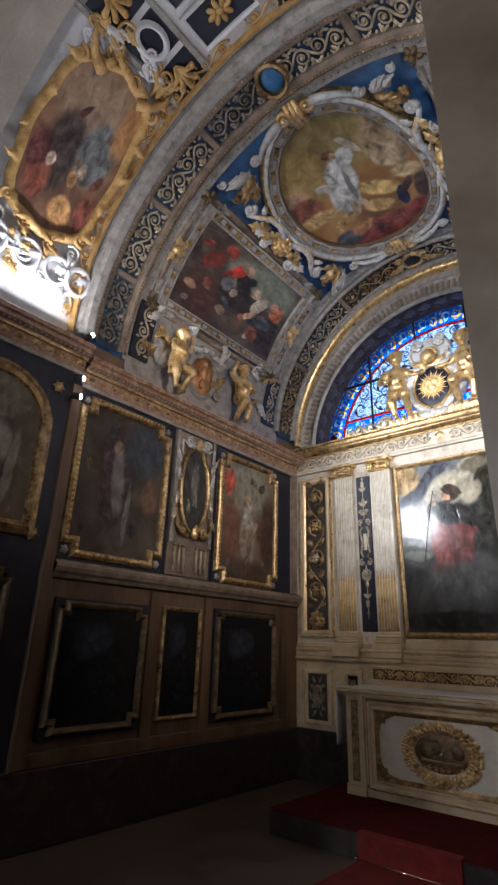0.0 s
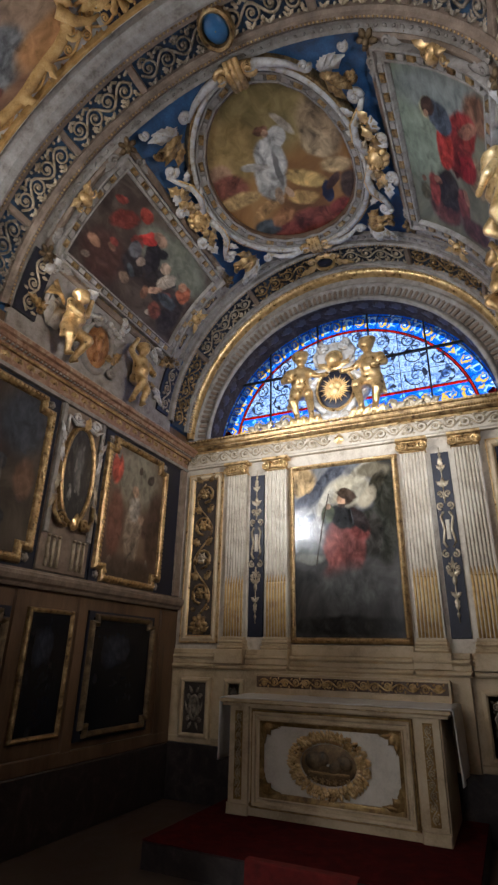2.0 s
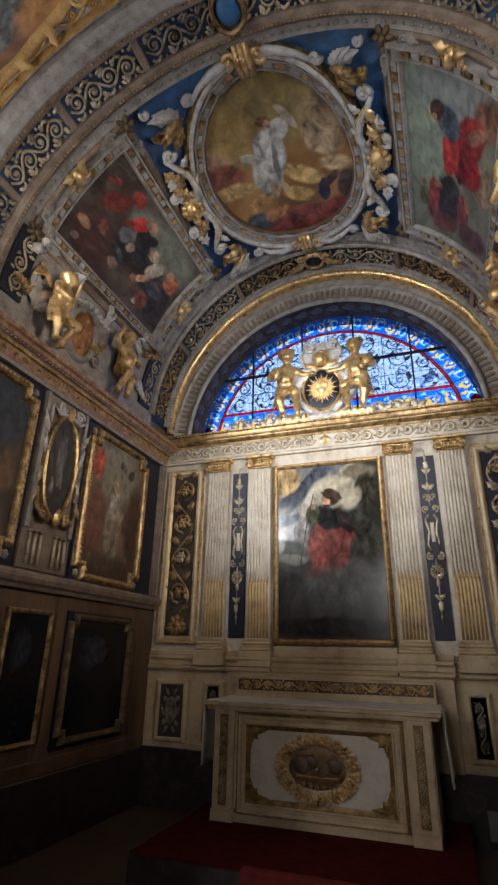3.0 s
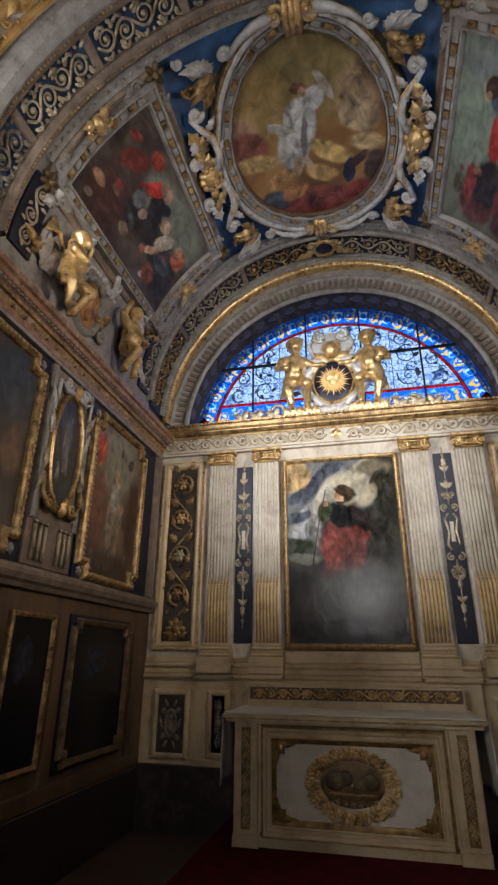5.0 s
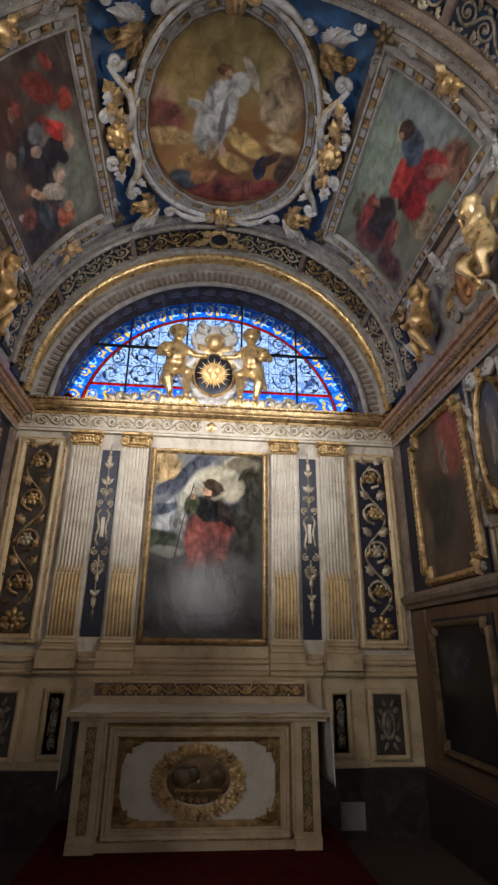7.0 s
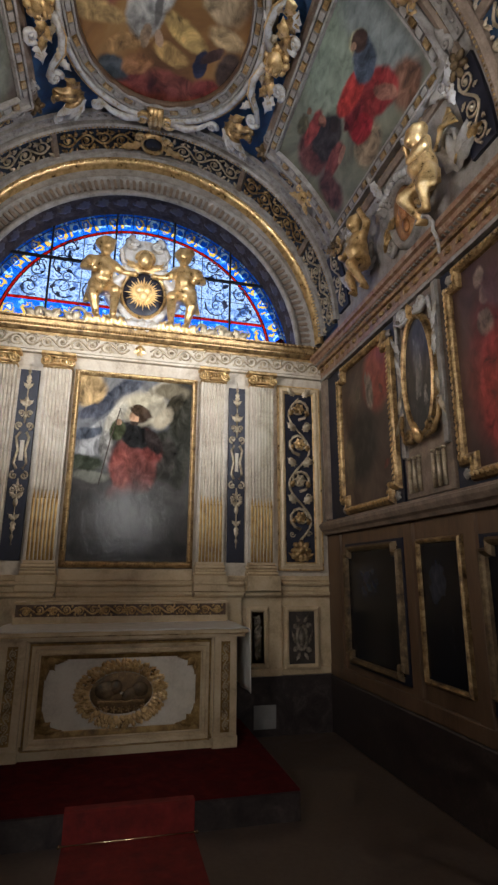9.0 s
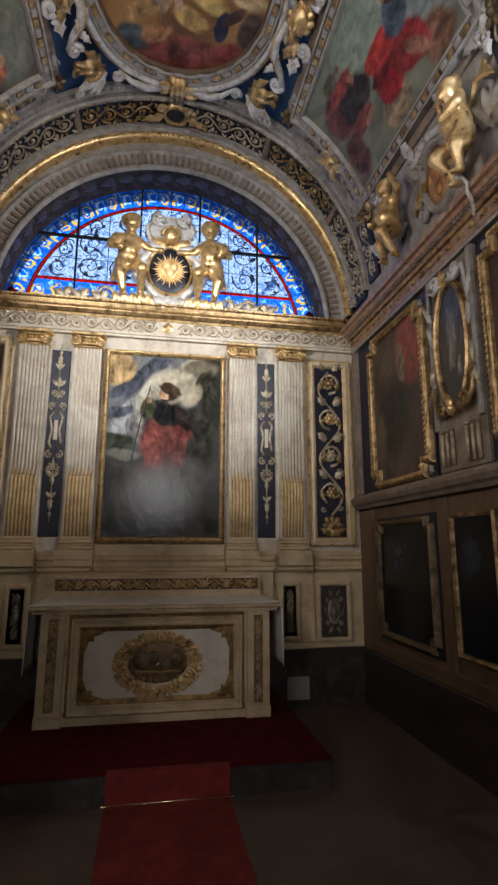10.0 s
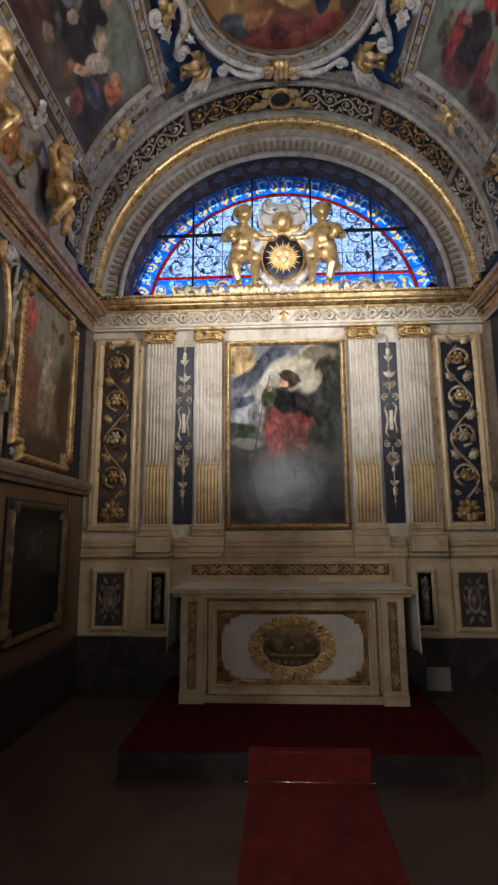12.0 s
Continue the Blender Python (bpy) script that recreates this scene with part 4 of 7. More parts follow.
def pedestal_zone():
    t = thing("pedestal_course", (0, 0.07, 0.625), "cream marble pedestal course below the pilasters", "wall trim", "", "structure")
    for u0, u1, h in ((-HW, -1.66, 0.04), (-1.66, -1.2, 0.075), (1.21, 1.68, 0.075), (1.68, HW, 0.04)):
        g = G()
        g.box(MA, u0, u1, 0.63, 1.46, 0, h, 1, 0.005)
        part("block", g, CREAM, t)
        g = G()
        g.box(MA, u0, u1, 0.63, 0.7, h, h + 0.025, 1, 0.01)
        part("plinth_moulding", g, CREAM, t)
    g = G()
    g.box(MA, -1.2, 1.21, 0.63, 1.44, 0, 0.16, 1, 0.005)
    part("block", g, CREAM, t)
    for u0, u1, h in ((-HW, -1.66, 0.05), (-1.66, -1.22, 0.09), (-1.22, -0.68, 0.15), (-0.68, 0.69, 0.12), (0.69, 1.24, 0.15), (1.24, 1.68, 0.09), (1.68, HW, 0.05)):
        g = G()
        g.box(MA, u0, u1, 1.44, 1.49, 0, h + 0.05, 1, 0.02)
        g.box(MA, u0, u1, 1.49, 1.55, 0, h + 0.01, 1, 0.01)
        g.box(MA, u0, u1, 1.55, 1.6, 0, h + 0.04, 1, 0.02)
        if abs(u0 + u1) > 0.1:
            g.box(MA, u0, u1, 1.6, 1.66, 0, h - 0.02, 1, 0.01)
        else:
            g.box(MA, u0, u1, 1.6, 1.72, 0, h - 0.06, 1, 0.01)
        part("string_course", g, CREAM, t)


pedestal_zone()
box("dado_altar", -HW, HW, -0.03, 0.075, FZ, 0.63, DADO, "black marble dado below the altar wall", "wall trim")
for s in (-1, 1):
    g = G()
    g.box(ML if s < 0 else MR, NEAR, -0.03, FZ, 0.62, 0, 0.05, 1, 0.01)
    one("dado_left" if s < 0 else "dado_right", g, DADO, "black marble dado along the side wall", "wall trim", "", "structure")

# altarpiece
ALTARPIECE = painted("altarpiece_oil", [(0.3, (0.018, 0.017, 0.016)), (0.5, (0.042, 0.039, 0.036)), (0.7, (0.085, 0.08, 0.073))], [
    (0.35, 0.8, 0.45, 0.3, 0, (0.15, 0.155, 0.165), 0.4), (0.3, 0.95, 0.4, 0.06, 0, (0.17, 0.17, 0.17), 0.4), (0.08, 0.92, 0.16, 0.1, -10, (0.42, 0.29, 0.14), 0.3), (0.3, 0.88, 0.2, 0.045, 38, (0.05, 0.055, 0.07), 0.3), (0.42, 0.94, 0.14, 0.035, 20, (0.07, 0.075, 0.09), 0.35),
    (0.14, 0.8, 0.14, 0.035, 20, (0.07, 0.075, 0.095), 0.35), (0.24, 0.73, 0.17, 0.03, 24, (0.34, 0.34, 0.33), 0.35), (0.14, 0.6, 0.16, 0.05, 10, (0.28, 0.28, 0.28), 0.35), (0.1, 0.67, 0.13, 0.03, 10, (0.07, 0.08, 0.1), 0.35), (0.27, 0.62, 0.06, 0.1, 0, (0.24, 0.23, 0.21), 0.35),
    (0.62, 0.88, 0.2, 0.06, 35, (0.5, 0.45, 0.34), 0.35), (0.57, 0.82, 0.22, 0.1, 0, (0.44, 0.39, 0.28), 0.4), (0.33, 0.77, 0.12, 0.05, 40, (0.4, 0.37, 0.3), 0.35), (0.1, 0.51, 0.16, 0.045, 0, (0.03, 0.036, 0.022), 0.35), (0.16, 0.44, 0.14, 0.03, 0, (0.16, 0.16, 0.13), 0.4),
    (0.9, 0.68, 0.12, 0.3, -5, (0.026, 0.025, 0.018), 0.3), (0.8, 0.94, 0.16, 0.05, 0, (0.14, 0.12, 0.08), 0.4), (0.84, 0.87, 0.1, 0.045, 40, (0.035, 0.03, 0.02), 0.3), (0.76, 0.58, 0.16, 0.14, 0, (0.024, 0.024, 0.018), 0.3),
    (0.52, 0.56, 0.2, 0.2, 0, (0.022, 0.016, 0.015), 0.25), (0.5, 0.5, 0.2, 0.15, -8, (0.13, 0.04, 0.033), 0.22), (0.45, 0.36, 0.14, 0.07, 6, (0.13, 0.035, 0.03), 0.4), (0.74, 0.78, 0.09, 0.05, 30, (0.36, 0.31, 0.22), 0.4), (0.78, 0.56, 0.08, 0.12, 0, (0.025, 0.022, 0.018), 0.3), (0.62, 0.62, 0.13, 0.07, -30, (0.12, 0.03, 0.025), 0.25), (0.4, 0.49, 0.09, 0.1, 12, (0.18, 0.05, 0.04), 0.25), (0.58, 0.46, 0.1, 0.07, 0, (0.1, 0.03, 0.025), 0.3), (0.62, 0.8, 0.12, 0.05, 30, (0.3, 0.27, 0.2), 0.4), (0.54, 0.785, 0.09, 0.045, 0, (0.035, 0.022, 0.015), 0.3),
    (0.5, 0.67, 0.15, 0.065, -10, (0.012, 0.012, 0.012), 0.22), (0.35, 0.69, 0.07, 0.055, 30, (0.045, 0.052, 0.026), 0.25), (0.66, 0.64, 0.09, 0.05, -35, (0.02, 0.014, 0.013), 0.25), (0.49, 0.775, 0.045, 0.035, 0, (0.34, 0.2, 0.12), 0.3), (0.49, 0.742, 0.035, 0.014, 0, (0.03, 0.02, 0.015), 0.35),
    (0.54, 0.8, 0.105, 0.02, -14, (0.035, 0.022, 0.014), 0.3), (0.53, 0.822, 0.065, 0.026, -8, (0.05, 0.032, 0.02), 0.3), (0.36, 0.735, 0.024, 0.02, 0, (0.26, 0.16, 0.1), 0.3), (0.55, 0.27, 0.3, 0.12, 0, (0.06, 0.058, 0.053), 0.6), (0.5, 0.07, 0.55, 0.05, 0, (0.02, 0.018, 0.016), 0.4)], 3.2, 0.17, 0.03, 3.0, 0, 0.5)
t = thing("altarpiece", (0, 0.07, 1.72), "tall oil altarpiece of a red-cloaked pilgrim in a gilt frame", "painting")
part("canvas", canvas(MA, -0.64, 0.64, 1.78, 3.84, 0.05, 2), ALTARPIECE, t, "dark varnished oil canvas with red and pale passages")
edge = mould("frame", MA, rect(-0.635, 0.635, 1.785, 3.835), [(-0.015, 0.04), (-0.012, 0.065), (0.0, 0.075), (0.018, 0.085), (0.035, 0.075), (0.048, 0.06), (0.055, 0.0)], OLDGOLD, t, "carved worn gilt frame", True)
g = G()
for i in range(70):
    z = 1.8 + i * 2.03 / 69
    for s in (-1, 1):
        g.leaf(MA, s * 0.652, z, 0.08, 1.57 + s * 0.5, 0.04, 0.025, 0.01)
for i in range(44):
    for z in (1.768, 3.852):
        g.leaf(MA, -0.63 + i * 1.26 / 43, z, 0.08, 0.4, 0.04, 0.025, 0.01)
part("frame_leaf", g, GOLD, edge)
g = G()
g.tube(MA, [(-0.17, 3.47, 0.052), (-0.26, 3.1, 0.052), (-0.35, 2.6, 0.052)], 0.006, 0.005, 4)
part("painted_staff", g, flat("umber_paint", (0.05, 0.03, 0.02), 0.4), t, "painted wooden staff")

# ---- altar ----


def MT(u, v, h):
    return (u, -0.88 - h, v)


def altar():
    PZ = 0.25
    t = thing("altar", (0, -0.45, PZ), "cream altar table with gilded relief front and wreath", "altar")
    g = G()
    g.box(MF, -0.985, 0.985, -0.88, 0.0, PZ, 1.14)
    part("body", g, CREAM, t)
    g = G()
    g.box(MT, -0.67, 0.67, 0.4, 1.04, 0.0, 0.005)
    part("front_field", g, OFFWHITE, t, "off-white painted front panel")
    g = G()
    g.box(MF, -1.075, 1.075, -0.95, 0.0, 1.175, 1.2, 1, 0.008)
    g.box(MF, -1.05, 1.05, -0.93, 0.0, 1.14, 1.175, 1, 0.016)
    part("mensa", g, CREAM, t, "moulded cream table slab")
    g = G()
    g.box(MF, -1.06, 1.06, -0.938, -0.5, 1.166, 1.178, 1, 0.003)
    part("mensa_fillet", g, OLDGOLD, t, "thin gilded line under the slab edge")
    for s in (-1, 1):
        g = G()
        a, b = sorted((s * 0.975, s * 0.775))
        g.box(MT, a, b, PZ, 1.14, 0, 0.03, 1, 0.004)
        post = part("corner_pier", g, CREAM, t)
        g = G()
        g.box(MT, a + 0.06, b - 0.06, PZ + 0.12, 1.1, 0.03, 0.034)
        part("pier_panel", g, FRONTGILT, post, "narrow gilded strip panel")
        g = G()
        g.rinceau(MT, ((a + b) / 2, PZ + 0.14), ((a + b) / 2, 1.08), 0.036, 9, 0.005, 0.036)
        part("pier_scroll", g, surface_gold_dull, post)
        g = G()
        g.box(MT, a - 0.01, b + 0.01, PZ, PZ + 0.09, 0.03, 0.05, 1, 0.008)
        part("pier_plinth", g, CREAM, post)
    mould("front_frame", MT, rect(-0.695, 0.695, 0.37, 1.065), [(-0.055, 0.0), (-0.05, 0.025), (-0.03, 0.035), (-0.02, 0.02), (0.0, 0.02), (0.01, 0.04), (0.03, 0.045), (0.04, 0.0)], CREAM, t, "moulded cream panel frame", True)
    mould("gilded_fillet", MT, rect(-0.65, 0.65, 0.42, 1.02), [(-0.034, 0.0), (-0.03, 0.014), (-0.014, 0.02), (0.004, 0.03), (0.016, 0.03), (0.02, 0.0)], FRONTGILT, t, "gilded inner fillet", True)
    mould("outer_fillet", MT, rect(-0.735, 0.735, 0.33, 1.105), [(-0.016, 0.0), (-0.01, 0.024), (0.01, 0.028), (0.018, 0.0)], FRONTGILT, t, "gilded outer fillet", True)
    mould("plinth_fillet", MT, line(-0.76, 0.76, PZ + 0.08), [(0.0, 0), (0.0, 0.03), (-0.02, 0.035), (-0.03, 0.0)], OLDGOLD, t)
    # gilded corner spandrels
    for sx in (-1, 1):
        for sz in (-1, 1):
            g = G()
            cu, cv = sx * 0.64, 0.72 + sz * 0.29
            pts = [(cu, cv), (cu, cv - sz * 0.17)] + [(cu - sx * (0.19 - 0.16 * math.cos(k * math.pi / 12)), cv - sz * (0.175 - 0.145 * math.sin(k * math.pi / 12))) for k in range(7)] + [(cu - sx * 0.185, cv)]
            f = [MT(u, v, 0.012) for u, v in pts]
            g.face(f)
            g.grid([[MT(u, v, 0.0) for u, v in pts], f], closed_u=True, smooth=False)
            g.leaf(MT, cu - sx * 0.02, cv - sz * 0.02, 0.014, math.atan2(-sz, -sx), 0.12, 0.1, 0.022)
            g.leaf(MT, cu - sx * 0.03, cv - sz * 0.02, 0.014, math.atan2(-sz * 0.12, -sx), 0.16, 0.05, 0.02)
            g.leaf(MT, cu - sx * 0.02, cv - sz * 0.03, 0.014, math.atan2(-sz, -sx * 0.12), 0.15, 0.05, 0.02)
            g.spiral(MT, cu - sx * 0.05, cv - sz * 0.05, 0.016, 0.03, 1.3, 0, 0.008, 0.006)
            part("corner_ornament", g, FRONTGILT, t, "gilded carved corner spandrel")
    g = G()
    rnd = random.Random(2)
    for k in range(64):
        a = k * math.tau / 64
        for q in range(3):
            rr = 0.8 + 0.12 * q
            g.leaf(MT, 0.325 * rr * math.cos(a), 0.715 + 0.215 * rr * math.sin(a), 0.012 + 0.006 * (2 - q), a + rnd.uniform(-0.7, 0.7), 0.06, 0.035, 0.02)
    ring = part("wreath", g, GOLD, t, "gilded leaf wreath in relief")
    g = G()
    g.blob(MT, 0.0, 0.715, 0.0, 0.27, 0.17, 0.018, 0, 24, 8)
    part("relief_field", g, surface("dark_bronzed_relief", [(0.3, (0.05, 0.03, 0.015)), (0.55, (0.17, 0.1, 0.04)), (0.75, (0.36, 0.24, 0.1))], 10, (0.4, 0.6), 0.4, 0.5, 60), ring, "dark bronzed relief within the wreath")
    g = G()
    for k, (u, v, w, h2) in enumerate(((-0.13, 0.74, 0.09, 0.075), (-0.05, 0.76, 0.06, 0.06), (0.06, 0.7, 0.08, 0.05), (0.15, 0.74, 0.06, 0.07))):
        g.blob(MT, u, v, 0.012, w, h2, 0.016, 0.4 * k, 12, 6)
    part("relief", g, DIMGILT, ring, "worn bronzed figures in low relief")
    g = G()
    g.box(MT, -0.19, 0.19, 0.64, 0.66, 0.004, 0.024, 1, 0.006)
    part("relief_ledge", g, OLDGOLD, ring)
    for k in range(7):
        g = G()
        g.boss(MT, -0.18 + 0.06 * k, 0.6 - 0.012 * math.cos((k - 3) * 0.5), 0.014, 0.026, 5, 0.014)
        part("relief_flower", g, OLDGOLD, ring)
    return t


altar()


def altar_cloth():
    """White cloth lying over the slab, hanging at both ends."""
    g = G()
    rows = []
    for j in range(13):
        y = -0.93 + 0.9 * j / 12
        prof = []
        for i in range(12):
            z = 0.66 + 0.54 * i / 11
            prof.append((-1.085 - 0.012 * math.sin(y * 16 + z * 2) - 0.05 * (1.2 - z), y + 0.05 * (1.2 - z), z))
        for i in range(31):
            x = -1.07 + 2.14 * i / 30
            prof.append((x, y, 1.212 + 0.003 * math.sin(i * 1.3 + j)))
        for i in range(12):
            z = 1.2 - 0.54 * i / 11
            prof.append((1.085 + 0.012 * math.sin(y * 15 + z * 2) + 0.05 * (1.2 - z), y + 0.05 * (1.2 - z), z))
        rows.append(prof)
    g.grid(rows)
    ob = one("altar_cloth", g, LINEN, "plain white linen cloth draped over the altar slab", "altar cloth")
    s = ob.modifiers.new("thickness", "SOLIDIFY")
    s.thickness = 0.006


altar_cloth()

t = thing("gradine", (0, 0.0, 1.2), "gilded altar shelf with a row of carved leaves", "altar shelf")
g = G()
g.box(MF, -1.02, 1.03, -0.22, -0.02, 1.2, 1.41, 1, 0.008)
part("shelf", g, CREAM, t)
g = G()
g.box(MF, -1.0, 1.01, -0.226, -0.22, 1.275, 1.385)
part("carved_band", g, BROWN, t)
g = G()
MG = lambda u, v, h: (u, -0.226 - h, v)
g.rinceau(MG, (-0.97, 1.33), (0.98, 1.33), 0.055, 16, 0.009, 0.006)
for i in range(9):
    g.boss(MG, -0.9 + 0.227 * i, 1.33, 0.01, 0.035, 6, 0.014)
part("band_scroll", g, GOLD, t, "gilded running leaves")

# ---- step, carpet, rod ----
g = G()
g.box(MF, -1.22, 1.21, -1.88, -0.03, FZ, 0.243, 1, 0.015)
one("altar_step", g, DADO, "grey stone altar step", "step", "", "structure")
# carpet on the step, coloured darker than the runner to paint in its shade
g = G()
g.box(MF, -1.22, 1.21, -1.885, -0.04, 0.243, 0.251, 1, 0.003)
one("step_carpet", g, SHADECARPET, "red carpet covering the altar step, its shade painted in", "carpet")
g = G()
path = [(-1.82, 0.2555), (-1.885, 0.254), (-1.895, 0.245), (-1.897, 0.16), (-1.9, 0.075), (-1.93, 0.068), (-2.4, 0.067), (-4.0, 0.067), (-7.5, 0.067)]
g.grid([[(-0.33, y, z) for y, z in path], [(0.075, y, z + 0.001) for y, z in path], [(0.48, y, z) for y, z in path]], smooth=False)
ob = one("carpet_runner", g, CARPET, "red carpet runner leading up the altar step", "carpet")
ob.modifiers.new("thickness", "SOLIDIFY").thickness = 0.007
t = thing("carpet_rod", (0.07, -1.91, FZ), "thin shiny metal carpet rod at the foot of the step", "carpet rod")
g = G()
g.tube(MF, [(-0.34, -1.915, 0.08), (0.07, -1.915, 0.08), (0.49, -1.915, 0.08)], 0.006, 0.006, 8)
part("rod", g, BRASS, t)
for x in (-0.345, 0.495):
    g = G()
    g.blob(MF, x, -1.915, 0.08, 0.012, 0.012, 0.012)
    part("end_knob", g, BRASS, t)
g = G()
g.box(lambda u, v, h: (u, -0.04 - h, v), 1.36, 1.6, 0.135, 0.36, 0.0, 0.012, 1, 0.004)
one("plaque", g, surface("pale_grey_plaque", [(0.3, (0.17, 0.16, 0.15)), (0.7, (0.26, 0.25, 0.24))], 5), "small pale square plaque on the dark dado", "plaque")

# ---- figures ----
IRON = flat("black_lamp_housing", (0.03, 0.03, 0.03), 0.4, 0.3)


def figure(name, place, face, pose_kind, size, material, label, group, wings=True, lean=0.0, lifted=True):
    """A modelled cherub statue: one mesh, feet at its place, facing the direction given in degrees."""
    g = G()
    k = pose_kind
    hip = (0.0, 0.0, 0.42)
    chest = (0.02 * k, 0.03, 0.66)
    head = (0.03 * k, 0.07, 0.88)
    g.limb(hip, (0, 0.01, 0.55), 0.115, 0.12)
    g.limb((0, 0.01, 0.55), chest, 0.12, 0.115)
    g.limb((-0.09, 0.02, 0.69), (0.09, 0.02, 0.69), 0.065, 0.065)
    g.solid((0.01 * k, 0.075, 0.53), 0.1)
    g.limb(chest, (head[0], 0.05, 0.78), 0.06, 0.05)
    g.solid(head, 0.098)
    g.solid((head[0], head[1] + 0.05, head[2] - 0.035), 0.06)
    for c in range(14):
        a = c * 2.4
        g.solid((head[0] + 0.085 * math.cos(a), head[1] - 0.02 + 0.08 * math.sin(a), head[2] + 0.02 + 0.055 * ((c * 7) % 5) / 4), 0.036)
    # legs, one bent
    for s in (-1, 1):
        bent = 0.16 if s == k else 0.03
        knee = (s * 0.1, 0.05 + bent, 0.24 + bent * 0.25)
        foot = (s * 0.09 + 0.03 * k, 0.02 if s == k else 0.04, 0.03)
        g.limb((s * 0.065, 0.0, 0.41), knee, 0.088, 0.064)
        g.limb(knee, foot, 0.06, 0.036)
        g.limb(foot, (foot[0], foot[1] + 0.08, 0.025), 0.034, 0.024)
    # arms: one raised, one down
    if lifted:
        g.limb((k * 0.13, 0.02, 0.7), (k * 0.25, 0.06, 0.76), 0.052, 0.045)
        g.limb((k * 0.25, 0.06, 0.76), (k * 0.2, 0.12, 0.92), 0.043, 0.032)
        g.solid((k * 0.2, 0.12, 0.93), 0.04)
    else:
        g.limb((k * 0.13, 0.02, 0.69), (k * 0.22, 0.06, 0.6), 0.054, 0.046)
        g.limb((k * 0.22, 0.06, 0.6), (k * 0.33, 0.12, 0.57), 0.044, 0.034)
        g.solid((k * 0.34, 0.13, 0.57), 0.04)
    g.limb((-k * 0.13, 0.02, 0.7), (-k * 0.21, 0.07, 0.56), 0.052, 0.045)
    g.limb((-k * 0.21, 0.07, 0.56), (-k * 0.13, 0.17, 0.5), 0.043, 0.032)
    g.solid((-k * 0.12, 0.18, 0.5), 0.038)
    # drapery round the hips
    for c in range(9):
        a = c / 9 * math.tau
        g.limb((0.11 * math.cos(a), 0.09 * math.sin(a), 0.44 + 0.02 * math.sin(3 * a)), (0.12 * math.cos(a + 0.6), 0.1 * math.sin(a + 0.6), 0.37), 0.034, 0.028)
    g.limb((-k * 0.1, -0.02, 0.4), (-k * 0.17, 0.0, 0.2), 0.045, 0.03)
    if wings:
        for s in (-1, 1):
            for f in range(9):
                g.limb((s * (0.06 + 0.012 * f), -0.1, 0.72 + 0.01 * f), (s * (0.16 + 0.022 * f), -0.2, 1.04 - 0.045 * f), 0.022, 0.014)
    m = Matrix.Translation(place) @ Matrix.Rotation(radians(face - 90), 4, "Z") @ Matrix.Rotation(radians(lean), 4, "Y") @ Matrix.Diagonal((size, size, size, 1))
    g.v = [tuple(m @ Vector(p)) for p in g.v]
    ob = one(name, g, material, label, "statue", group)
    r = ob.modifiers.new("join", "REMESH")
    r.mode, r.voxel_size, r.use_smooth_shade = "VOXEL", 0.013 * size / 0.6, True
    s = ob.modifiers.new("soften", "SMOOTH")
    s.factor, s.iterations = 0.5, 2
    return ob


CT = 4.405   # top of the altar cornice


def MC(u, v, h):
    return (u, 0.02 - h, v)


